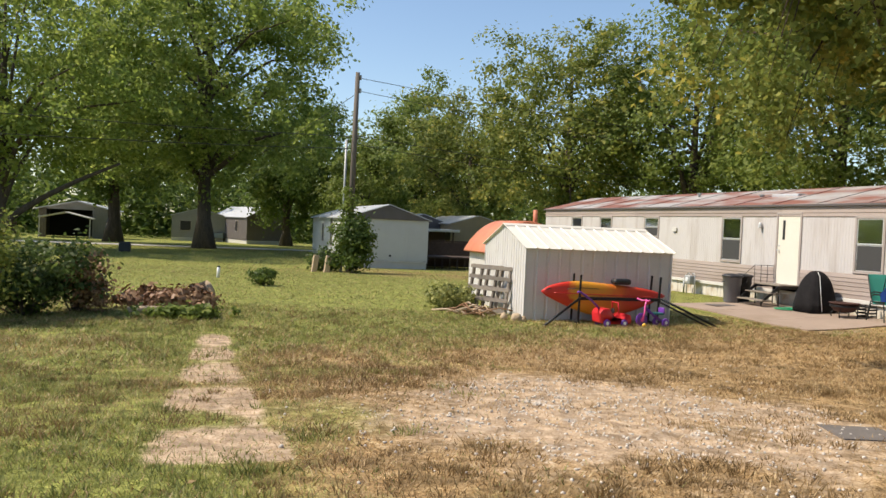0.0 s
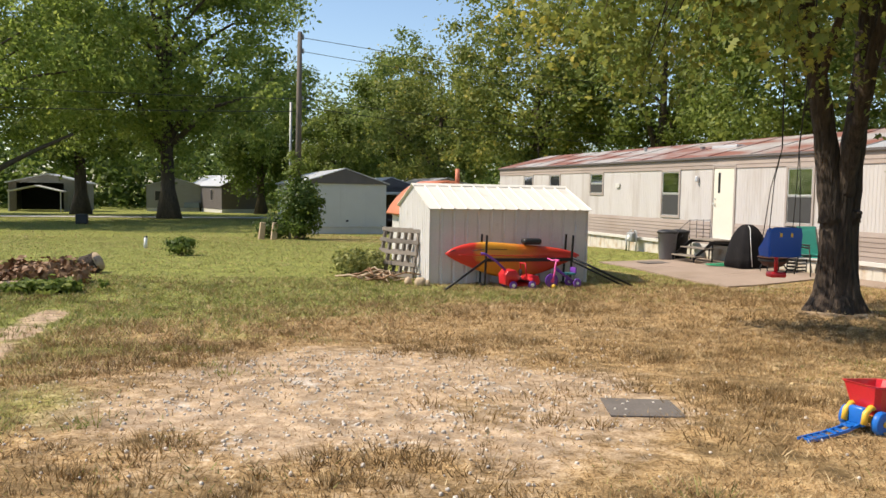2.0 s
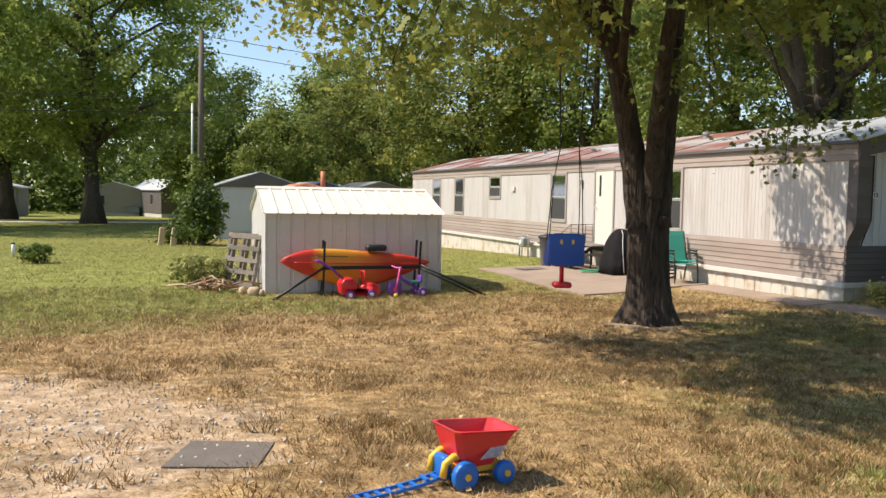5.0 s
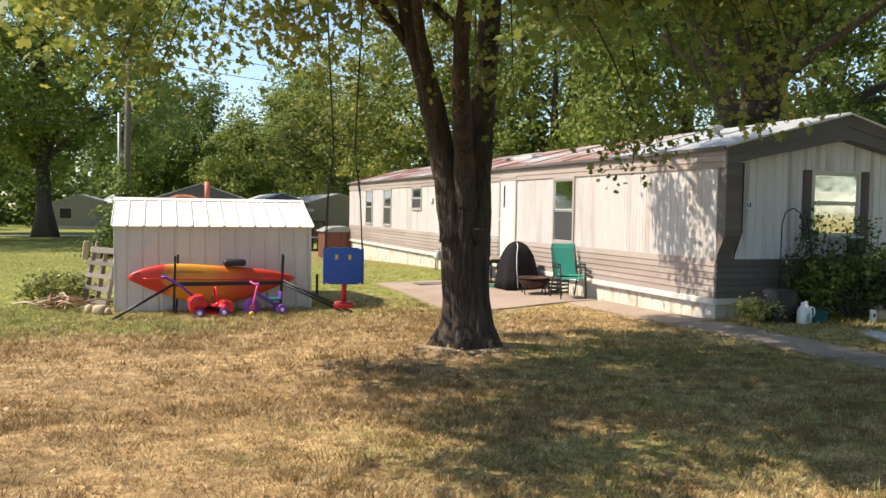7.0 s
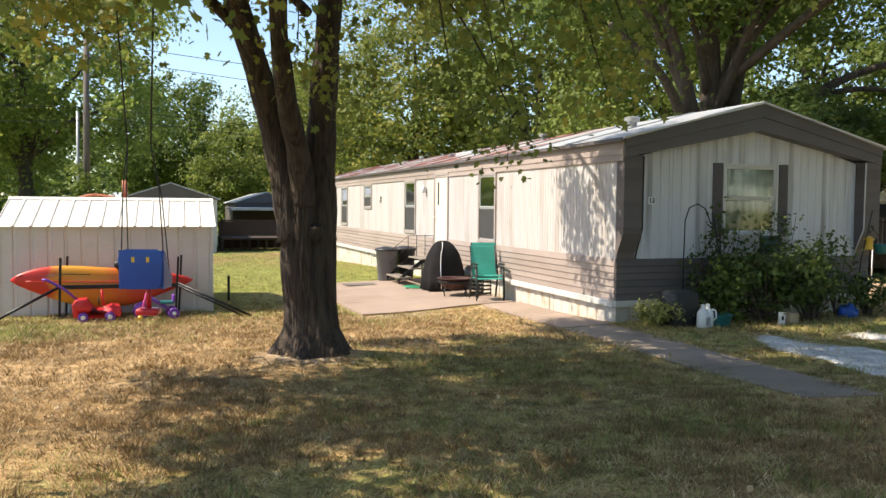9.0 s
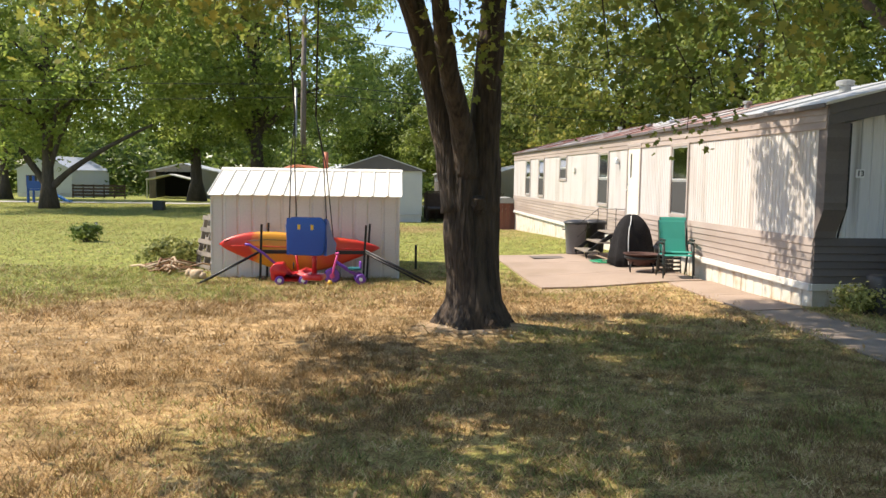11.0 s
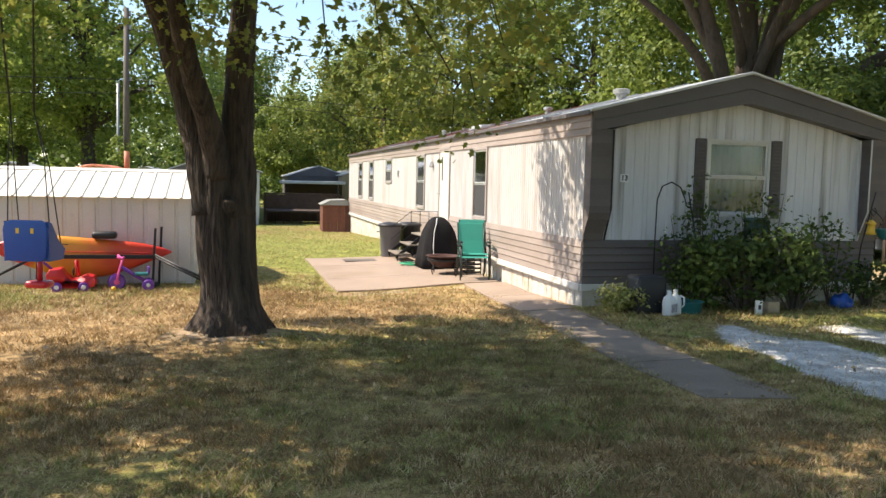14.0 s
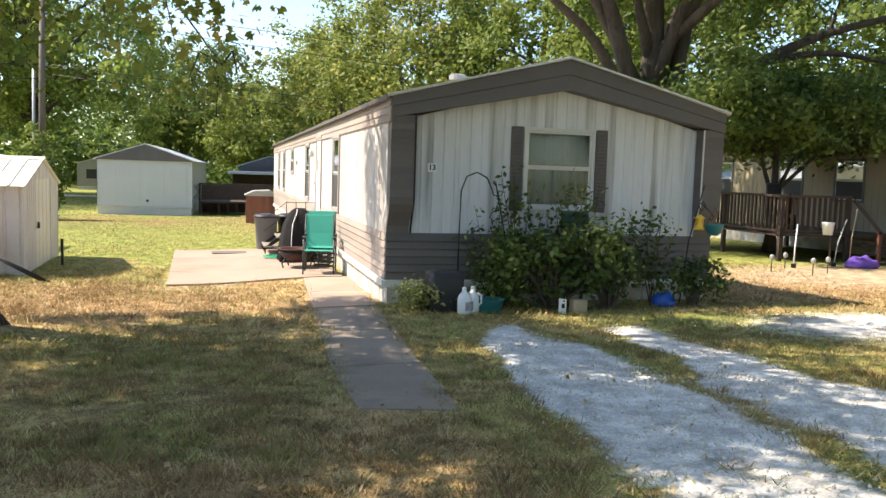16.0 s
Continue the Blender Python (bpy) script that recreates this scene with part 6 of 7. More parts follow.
frame_part("rail_wire", [(-0.5, 0.53, 0.42), (0.0, 0.53, 0.84), (0.66, 0.53, 0.84)], 0.006, M_BLACKIRON, steps, "", 6)
hose = thing("garden_hose", 14.95, 18.75, pz(14.9, 18.7), 0, "coiled green garden hose on the concrete", "hose")
hp = []
for i in range(90):
    a = i * 0.37
    r = 0.16 + 0.07 * math.sin(i * 0.31) + 0.0009 * i
    hp.append((r * 1.5 * math.cos(a) + 0.0015 * i, r * math.sin(a), 0.014 + 0.02 * abs(math.sin(i * 0.2))))
frame_part("coil", hp, 0.012, M_HOSE, hose, "", 6)
mat_ob = thing("door_mat", 13.95, 20.15, pz(13.95, 20.15), 3, "flat dark doormat on the patio", "mat")
part("pad", box(-0.42, 0.42, -0.26, 0.26, 0.0, 0.012, 0.004), M_MAT, mat_ob)
meter = thing("gas_meter", 15.55, 24.3, gz1(15.5, 24.3), 1.4, "grey gas meter with pipes against the skirting", "gas meter")
part("body", box(-0.16, 0.08, -0.17, 0.17, 0.32, 0.62, 0.04), M_METER, meter, "", True)
part("dial", wheel(-0.165, 0, 0.48, 0.08, 0.02, "x", 18), M_WHITEP, meter)
for y in (-0.22, 0.22):
    frame_part("pipe", [(0.0, y, -0.05), (0.0, y, 0.66), (0.0, y * 0.5, 0.70), (0.0, y * 0.4, 0.60)], 0.02, M_METER, meter)
frame_part("regulator", [(-0.02, 0.36, 0.0), (-0.02, 0.36, 0.5)], 0.03, M_METER, meter)

# ---- along the gable end ----
def hook_pole(x, y, pts, label):
    h = thing("shepherd_hook", x, y, None, 0, label, "plant hook")
    frame_part("rod", pts, 0.010, M_BLACKIRON, h, "", 8)
    return h


hk = hook_pole(16.98, 11.45, [(0, 0, -0.05), (0, 0, 1.0), (0.01, 0, 1.55), (0.08, 0, 1.74), (0.22, 0, 1.80), (0.36, 0, 1.73), (0.43, 0, 1.58)], "tall black shepherd hook bent to one side")
frame_part("curl", [(0.43, 0, 1.58), (0.46, 0, 1.50), (0.52, 0, 1.50), (0.53, 0, 1.57)], 0.008, M_BLACKIRON, hk)
hk2 = hook_pole(17.62, 11.42, [(0.06, 0, -0.05), (0.0, 0, 0.9), (-0.17, 0, 1.66)], "leaning black garden hook with scrolls")
frame_part("scroll", [(-0.08, 0, 1.30), (-0.20, 0, 1.28), (-0.24, 0, 1.20), (-0.18, 0, 1.15), (-0.12, 0, 1.2)], 0.008, M_BLACKIRON, hk2)
hk3 = hook_pole(20.28, 11.5, [(0, 0, -0.05), (0.10, 0, 0.9), (0.30, 0, 1.70)], "slanting black garden hook with a scrolled arm")
frame_part("scroll", [(0.22, 0, 1.42), (0.28, 0, 1.34), (0.34, 0, 1.42), (0.29, 0, 1.47)], 0.008, M_BLACKIRON, hk3)
frame_part("scroll", [(0.25, 0, 1.45), (0.38, 0, 1.36), (0.48, 0, 1.26), (0.44, 0, 1.2), (0.40, 0, 1.24)], 0.008, M_BLACKIRON, hk3)
feeder = thing("bird_feeder", 20.53, 11.5, 0.90, 0, "yellow hanging bird feeder", "bird feeder")
part("tray", lathe([(0.07, 0.0), (0.08, 0.02), (0.06, 0.04), (0.06, 0.15), (0.085, 0.17), (0.02, 0.22)], 14), M_YELLOW, feeder, "", True)
frame_part("hanger", [(0, 0, 0.21), (-0.01, 0, 0.40)], 0.004, M_BLACKIRON, feeder)
pot = thing("hanging_pot", 20.74, 11.45, 0.83, 0, "dark teal hanging flower pot", "pot")
part("bowl", lathe([(0.06, 0.0), (0.10, 0.04), (0.13, 0.14), (0.14, 0.16), (0.10, 0.16)], 18), M_TEALPLASTIC, pot, "", True)
frame_part("hanger", [(-0.12, 0, 0.16), (0.0, 0, 0.40), (0.12, 0, 0.16)], 0.004, M_BLACKIRON, pot)
tote = thing("black_tub", 16.75, 11.15, None, 5, "tall black plastic planter tub beside the skirting", "planter")
part("shell", box(-0.24, 0.20, -0.17, 0.20, 0.0, 0.52, 0.05), M_BLACK, tote, "", True)
jug = thing("plastic_jug", 16.92, 10.86, None, 25, "white plastic jug with a handle", "jug")
jb = lathe([(0.075, 0.0), (0.085, 0.015), (0.085, 0.19), (0.07, 0.24), (0.03, 0.28), (0.026, 0.31)], 18)
part("bottle", jb, M_WHITEP, jug, "", True)
part("cap", lathe([(0.03, 0.305), (0.03, 0.335), (0.02, 0.34)], 14), M_WHITEP, jug)
part("side_print", box(-0.05, 0.05, -0.088, -0.084, 0.05, 0.16), M_LABELGREY, jug)
frame_part("handle", [(0.06, 0, 0.26), (0.115, 0, 0.24), (0.12, 0, 0.14), (0.08, 0, 0.10)], 0.013, M_WHITEP, jug)
copy_thing(jug, pose(17.05, 10.93, gz1(17.05, 10.93), 0, 0, -40))
tealtub = thing("teal_tub", 17.28, 11.0, None, 0, "low teal plastic tub under the shrubs", "tub")
part("shell", lathe([(0.15, 0.0), (0.17, 0.02), (0.20, 0.16), (0.22, 0.17), (0.19, 0.17), (0.15, 0.05)], 20), M_TEALPLASTIC, tealtub, "", True)
sign = thing("edging_stone", 18.2, 10.75, None, -6, "small pale stone block with a painted mark", "stone")
part("block", box(-0.045, 0.045, -0.03, 0.03, -0.02, 0.19, 0.01), M_WHITEP, sign)
part("mark", box(-0.02, 0.02, -0.034, -0.031, 0.07, 0.13), M_BLACK, sign)
blk = thing("cinder_block", 18.45, 10.85, None, 12, "small tan block half in the grass", "block")
part("block", box(-0.10, 0.12, -0.06, 0.06, -0.02, 0.16, 0.015), M_CUT, blk)
bluebag = thing("blue_flower_bed", 19.9, 11.25, None, 0, "crumpled blue sheet under the plants", "sheet")
bs = bmesh.new()
bmesh.ops.create_icosphere(bs, subdivisions=3, radius=0.14, matrix=Matrix.Translation((0, 0, 0.07)))
for vv in bs.verts:
    vv.co.z = max(0.0, vv.co.z * (0.9 + 0.35 * math.sin(vv.co.x * 37) * math.cos(vv.co.y * 29)))
    vv.co.x *= 1.25
part("sheet", bs, M_BLUE, bluebag, "", True)
shrub("gable_shrub", "tall leafy shrub against the gable window", 18.25, 11.15, (0.78, 0.38, 0.66), 95, 15, 0.10, 0.15, M_LEAF_BUSH, 71, 44, height=0.60)
shrub("gable_shrub", "leafy shrub with long shoots below the window", 18.95, 11.0, (0.60, 0.38, 0.62), 62, 16, 0.105, 0.16, M_LEAF_BUSH, 72, 36, height=0.62)
shrub("gable_shrub", "dark twiggy shrub beside the hooks", 17.55, 11.25, (0.45, 0.35, 0.45), 55, 20, 0.085, 0.16, M_LEAF_DARK, 73, 18, height=0.5)
shrub("gable_shrub", "low shrub at the far end of the gable", 20.4, 11.35, (0.55, 0.30, 0.30), 40, 22, 0.08, 0.16, M_LEAF_BUSH, 74, 14, height=0.36)
shrub("weed_clump", "dry weeds at the corner of the skirting", 16.5, 11.25, (0.40, 0.30, 0.18), 60, 34, 0.055, 0.11, M_GREENBLADE, 75, 10, height=0.2, category="weeds")
rv = np.random.default_rng(76)
for vx, vy, top, lab in ((17.85, 11.6, 2.0, "tall vine shoots by the shutter"), (18.75, 11.45, 1.9, "tall leafy shoots before the window"), (19.75, 11.35, 1.45, "arching leafy shoots over the shrub"), (17.45, 11.5, 1.5, "thin leafy vine climbing garden hooks"), (18.5, 11.4, 1.75, "tall leafy shoots before the window")):
    vn = thing("vine", vx, vy, None, 0, lab, "vine")
    b = bmesh.new()
    lp = []
    for k in range(8):
        ang = float(rv.uniform(0, 6.28))
        reach, h = float(rv.uniform(0.08, 0.42)), top * float(rv.uniform(0.6, 1.0))
        P = [(0, 0, 0), (reach * 0.4 * math.cos(ang), 0.12 * math.sin(ang), h * 0.5), (reach * math.cos(ang), 0.2 * math.sin(ang), h)]
        tube(P, [0.008, 0.006, 0.003], 5, b)
        for q in range(48):
            u = rv.uniform(0.3, 1.0)
            lp.append(np.array([reach * u * math.cos(ang), 0.2 * u * math.sin(ang), h * u]) + rv.normal(size=3) * 0.07)
    part("shoot", b, M_BARK_FAR, vn)
    lp = np.array(lp)
    v, f = leaves(lp, 0.085 * rv.uniform(0.6, 1.3, len(lp)), rv, 0.3)
    c_ = new("foliage", np_mesh("foliage", v, f, M_LEAF_BUSH))
    c_.parent = vn

# ---- the lawn ----
shrub("garden_bush", "ragged garden bush with dry lower stems", -3.0, 15.6, (1.25, 0.9, 0.62), 150, 36, 0.10, 0.24, M_LEAF_BUSH, 81, 24, height=0.72)
shrub("garden_bush", "tall leafy pale green bush", -3.75, 14.7, (0.85, 0.8, 0.8), 110, 40, 0.10, 0.24, M_LEAF_WARM, 82, 20, height=0.95)
shrub("dead_brush", "tall dry brown weeds by the bush", -2.3, 16.2, (0.7, 0.6, 0.5), 60, 40, 0.10, 0.22, M_TWIG, 83, 16, height=0.55, category="weeds")
shrub("dead_brush", "heap of dry brown branches", -0.75, 16.75, (0.9, 0.55, 0.16), 90, 46, 0.13, 0.18, M_TWIG, 84, 12, height=0.18, category="brush")
shrub("low_plant", "low bright green leaves at the edge of the heap", -0.35, 15.35, (0.75, 0.32, 0.07), 50, 24, 0.12, 0.13, M_LEAF_MID, 85, 4, height=0.08, category="plant")
log = thing("cut_log", -1.05, 16.0, None, 0, "pale split log by the brush heap", "log")
frame_part("bark", [(-0.35, -0.1, 0.06), (0.0, 0.0, 0.07), (0.35, 0.05, 0.06)], 0.06, M_CUT, log, "", 10)
stump = thing("tree_stump", -0.1, 18.85, None, 0, "short cut log end lying in the grass", "stump")
sb = lathe([(0.24, 0.0), (0.25, 0.03), (0.22, 0.2), (0.21, 0.34)], 18)
bmesh.ops.transform(sb, matrix=Matrix.Translation((0, 0, 0.17)) @ Matrix.Rotation(radians(62), 4, (0.35, 1, 0)) @ Matrix.Translation((0, 0, -0.17)), verts=sb.verts)
part("log", sb, M_BARK, stump, "", True)
ct = lathe([(0.20, 0.342), (0.205, 0.348), (0.02, 0.352)], 18)
bmesh.ops.transform(ct, matrix=Matrix.Translation((0, 0, 0.17)) @ Matrix.Rotation(radians(62), 4, (0.35, 1, 0)) @ Matrix.Translation((0, 0, -0.17)), verts=ct.verts)
part("cut_face", ct, M_CUT, stump, "pale sawn face", True)
shrub("lawn_plant", "small round green plant in the lawn", 1.55, 24.8, (0.36, 0.34, 0.26), 40, 30, 0.10, 0.14, M_LEAF_DARK, 86, 8, height=0.26, category="plant")
shrub("shed_weeds", "green weeds beside the pallets", 5.6, 18.7, (0.6, 0.7, 0.28), 60, 30, 0.10, 0.18, M_GREENBLADE, 87, 8, height=0.3, category="weeds")
mk = thing("marker_post", 0.3, 29.0, None, 0, "short white marker pipe in the lawn", "post")
frame_part("pipe", [(0, 0, -0.05), (0.02, 0, 0.36)], 0.055, M_WHITEP, mk, "", 12)
part("cap", lathe([(0.06, 0.35), (0.062, 0.38), (0.02, 0.40)], 12, None, (0.02, 0)), M_BLACK, mk)
ball = thing("toy_ball", -4.4, 26.0, None, 0, "small turquoise ball in the grass", "ball")
part("skin", lathe([(0.01, 0.0), (0.07, 0.02), (0.10, 0.09), (0.07, 0.16), (0.01, 0.185)], 16), M_TEALPLASTIC, ball, "", True)
hyd = thing("lawn_stand", -5.2, 56.0, None, 0, "small dark box on the lawn by the lane", "box")
part("box", box(-0.35, 0.35, -0.3, 0.3, 0.0, 0.62, 0.05), M_BLACK, hyd)

# ---- far homes, poles and wires ----
def far_home(name, label, x, y, rz, w, l, wall_h, ridge, wall_mat, gable_mat, roof_mat, wins=(), lift=0.0):
    h = thing(name, x, y, None, rz, label, "mobile home")
    sk, ev = 0.42, 0.42 + wall_h
    part("skirt", box(0.04, w - 0.04, 0.04, l - 0.04, -0.3, sk - 0.06), M_WHITETRIM, h)
    part("end_wall", ribbed(0, w, sk, ev, "y", 0, -1, 1.13, 0.006), wall_mat, h)
    part("base_rail", box(-0.02, w + 0.02, -0.03, 0.0, sk - 0.07, sk - 0.01, 0.01), M_WHITETRIM, h)
    part("gable", prism([(-0.08, ev), (w + 0.08, ev), (w + 0.08, ev + 0.06), (w / 2, ridge), (-0.08, ev + 0.06)], 0.08, "y", -0.075), gable_mat, h, "dark gable triangle")
    part("side_wall", ribbed(0, l, sk, ev, "x", 0, -1, 0.3, 0.01), wall_mat, h)
    part("side_wall", ribbed(0, l, sk, ev, "x", w, 1, 0.3, 0.01), wall_mat, h)
    part("far_wall", ribbed(0, w, sk, ev, "y", l, 1, 0.3, 0.01), wall_mat, h)
    for s in (0, 1):
        za = [(-0.18, ev - 0.02), (w / 2, ridge), (w / 2, ridge + 0.05), (-0.18, ev + 0.04)]
        if s:
            za = [(w - u, z) for u, z in za]
        part("roof_sheet", prism(za, l + 0.25, "y", -0.12), roof_mat, h)
    for side, a, z0, wd, ht in wins:
        win = new("window")
        win.parent = h
        if side == "x":
            part("frame", box(-0.03, 0.0, a - 0.05, a + wd + 0.05, z0 - 0.05, z0 + ht + 0.05), M_FRAME, win)
            part("pane", box(-0.034, -0.031, a, a + wd, z0, z0 + ht), M_BLACK, win)
        else:
            part("frame", box(a - 0.05, a + wd + 0.05, -0.03, 0.0, z0 - 0.05, z0 + ht + 0.05), M_FRAME, win)
            part("pane", box(a, a + wd, -0.034, -0.031, z0, z0 + ht), M_BLACK, win)
    return h


fb = far_home("far_mobile_home", "pale grey mobile home with a dark gable", 7.2, 44.5, 0, 4.5, 16.0, 2.28, 3.5, M_GREYSIDE, M_DARKTRIM, M_ROOF_GREY, [("x", 2.5, 1.2, 0.7, 1.1), ("x", 6.0, 1.0, 0.8, 1.8), ("x", 10, 1.2, 0.7, 1.1)])
part("dryer_vent", box(2.3, 2.42, -0.06, -0.012, 0.66, 0.76, 0.01), M_BLACK, fb)
dk = thing("lattice_deck", 11.95, 45.8, None, 0, "raised wooden deck with dark lattice panels", "deck")
part("floor_boards", box(0, 4.0, 0, 3.0, 0.62, 0.72), M_WOODDARK, dk)
for k in range(9):
    part("skirt_slat", box(0.1 + k * 0.45, 0.16 + k * 0.45, 0.05, 0.1, 0.0, 0.62), M_WOODDARK, dk)
lt = new("lattice_panel")
lt.parent = dk
for k in range(34):
    u = k * 0.12
    for s in (-1, 1):
        part("lattice_slat", box(u - 0.018, u + 0.018, -0.01 + 0.012 * s, 0.002 + 0.012 * s, 0.68, 1.68, 0.0, None, Matrix.Rotation(radians(38 * s), 4, "Y")), M_WOODDARK, lt)
part("rail", box(0, 4.1, -0.05, 0.05, 1.58, 1.66), M_WOODDARK, dk)
# board added to hide the bin; its dark wood stands in for shade
part("back_board", box(0, 4.0, 2.92, 2.98, 0, 1.5), M_WOODDARK, dk)
part("post", box(0, 0.1, -0.05, 0.05, 0, 1.66), M_WOODDARK, dk)
part("post", box(4.0, 4.1, -0.05, 0.05, 0, 1.66), M_WOODDARK, dk)
far_home("far_mobile_home", "grey home with a dark gable in the distance", 13.9, 63.0, 0, 4.4, 15.0, 2.2, 3.4, M_DARKTRIM, M_DARKTRIM, M_ROOF_GREY)
far_home("far_mobile_home", "small white home with a dark end in the distance", 4.0, 97.0, 18, 4.6, 12.0, 2.6, 4.3, M_DARKTRIM, M_DARKTRIM, M_ROOF_GREY, [("x", 3, 1.4, 0.8, 1.2)])
far_home("far_mobile_home", "tan home with a pale roof behind the shed", 17.5, 60.0, 0, 4.5, 15.0, 2.3, 3.4, M_TAN, M_TAN, M_ROOF_GREY)
far_home("far_mobile_home", "white home under the far trees", -32.0, 96.0, 0, 6.0, 12.0, 2.6, 4.6, M_GREYSIDE, M_GREYSIDE, M_ROOF_GREY, [("y", 1.0, 1.3, 1.2, 1.1)])
far_home("far_mobile_home", "grey home past the big trunk", -4.5, 104.0, 0, 6.5, 12.0, 2.6, 4.0, M_GARAGE, M_GARAGE, M_ROOF_GREY, [("y", 1.0, 1.3, 1.2, 1.1)])
gar = thing("carport_garage", -17.8, 97.0, None, 0, "grey garage with an open arched carport", "garage")
part("side_wall", ribbed(0, 6.5, 0, 3.2, "x", 0, -1, 0.3, 0.02), M_GARAGE, gar)
part("side_wall", ribbed(0, 6.5, 0, 3.2, "x", 7.6, 1, 0.3, 0.02), M_GARAGE, gar)
part("front_wall", ribbed(5.4, 7.6, 0, 3.2, "y", 0, -1, 0.3, 0.02), M_GARAGE, gar)
part("front_wall", ribbed(0, 0.8, 0, 3.2, "y", 0, -1, 0.3, 0.02), M_WOODGREY, gar)
# coloured near-black to stand in for the shade inside
part("back_wall", ribbed(0, 7.6, 0, 3.2, "y", 6.5, 1, 0.3, 0.02), M_DARKROOM, gar)
arc = [(-0.3 + 8.2 * i / 12, 3.1 + 0.95 * (1 - abs(i / 6 - 1))) for i in range(13)]
part("roof", prism(arc + [(u, z - 0.12) for u, z in arc[::-1]], 7.5, "y", -0.4), M_ROOF_GREY, gar)
arc = [(0.5 + 5.2 * i / 12, 2.2 + 0.6 * (1 - abs(i / 6 - 1))) for i in range(13)]
part("carport_roof", prism(arc + [(u, z - 0.1) for u, z in arc[::-1]], 3.0, "y", -3.2), M_WHITETRIM, gar)
for u in (0.6, 5.5):
    part("carport_post", box(u, u + 0.1, -3.1, -3.0, 0, 2.3), M_WHITETRIM, gar)
part("gable_infill", prism([(0.0, 3.05), (7.6, 3.05), (3.8, 3.95)], 0.1, "y", 0.02), M_GARAGE, gar)
fence = thing("board_fence", -24.5, 92.0, None, 0, "dark brown horizontal board fence", "fence")
for k in range(6):
    part("post", box(k * 1.1, k * 1.1 + 0.12, 0, 0.12, 0, 1.5), M_WOODDARK, fence)
    if k < 5:
        for j in range(4):
            part("rail_board", box(k * 1.1, k * 1.1 + 1.1, -0.04, 0.0, 0.2 + j * 0.34, 0.42 + j * 0.34), M_WOODDARK, fence)
play = thing("play_set", -18.2, 66.5, None, 0, "blue plastic climbing set with a slide", "play set")
for x in (0, 1.2):
    for y in (0, 1.0):
        part("post", box(x, x + 0.16, y, y + 0.16, 0, 2.1, 0.03), M_BLUE, play)
part("platform", box(0, 1.36, 0, 1.16, 0.95, 1.08, 0.03), M_BLUE, play)
part("panel", box(0.1, 1.26, -0.03, 0.05, 1.1, 1.7, 0.03), M_BLUE, play)
part("slide", prism([(1.3, 1.0), (1.35, 1.12), (2.9, 0.22), (3.2, 0.2), (3.2, 0.1), (2.85, 0.1)], 0.5, "y", 0.2), M_WHEELBLUE, play)
cabin = thing("red_board_shed", 14.35, 36.6, None, 0, "red-brown board shed with a pale roof edge", "shed")
for k in range(8):
    part("board", box(k * 0.155, k * 0.155 + 0.15, 0, 0.02, 0, 1.15), M_WOODRED, cabin)
    part("board", box(-0.02, 0.0, k * 0.2, k * 0.2 + 0.19, 0, 1.15), M_WOODRED, cabin)
part("roof", prism([(-0.1, 1.15), (1.3, 1.15), (1.3, 1.2), (0.95, 1.4), (0.3, 1.36), (-0.1, 1.18)], 1.8, "y", -0.08), M_GARAGE, cabin)
util = thing("utility_pole", 6.2, 37.8, None, 0, "tall weathered wooden utility pole with a side pipe", "utility pole")
frame_part("shaft", [(0, 0, -0.2), (0.02, 0, 5), (0.06, 0, 9.2)], [0.145, 0.13, 0.10], M_POLE, util, "", 14)
frame_part("conduit", [(-0.33, 0.1, -0.1), (-0.33, 0.1, 3.2), (-0.31, 0.1, 6.1)], 0.06, M_METER, util, "", 10)
for z, h in ((8.9, 0.10), (8.3, 0.09), (6.2, 0.08)):
    part("insulator", lathe([(0.03, z), (0.06, z + 0.03), (0.04, z + h), (0.06, z + h + 0.05), (0.02, z + h + 0.1)], 10, None, (0.2, 0)), M_METER, util)
    part("bracket", box(-0.02, 0.24, -0.03, 0.03, z - 0.03, z + 0.01), M_BLACKIRON, util)
part("meter_can", box(-0.2, 0.2, -0.33, -0.16, 1.1, 1.7, 0.03), M_METER, util)
def wire(a, b, sag, r=0.014):
    a, b = Vector(a), Vector(b)
    w = thing("power_line", a.x, a.y, a.z, 0, "thin dark overhead line", "cable", "overhead lines")
    pts = [a.lerp(b, k / 16) - a - Vector((0, 0, sag * 4 * (k / 16) * (1 - k / 16))) for k in range(17)]
    frame_part("cable", pts, r, M_BLACK, w, "", 5)


top = gz1(6.2, 37.8)
for z, zb, s in ((8.95, 9.5, 0.5), (8.35, 8.6, 0.6), (6.3, 7.2, 0.7), (5.9, 6.4, 0.7)):
    wire((6.4, 37.8, top + z), (70, 58, zb), s * 2)
for z, zb, s in ((6.25, 7.6, 0.6), (5.7, 6.6, 0.7)):
    wire((6.2, 37.8, top + z), (-60, 26, zb), s * 2)
wire((6.2, 37.8, top + 8.2), (-2, 120, 8.0), 1.2)
shrub("pole_bush", "dense dark green bush round the utility pole", 6.3, 36.9, (0.9, 0.8, 1.25), 130, 40, 0.18, 0.32, M_LEAF_DARK, 91, 10, height=1.3)
shrub("pole_bush", "vine climbing the utility pole", 6.1, 37.5, (0.4, 0.4, 1.4), 50, 36, 0.16, 0.28, M_LEAF_MID, 92, 6, height=2.3)
shrub("pole_bush", "low green shrub beside the far home", 5.3, 38.5, (0.9, 0.7, 0.5), 60, 34, 0.16, 0.28, M_LEAF_BUSH, 93, 6, height=0.5)
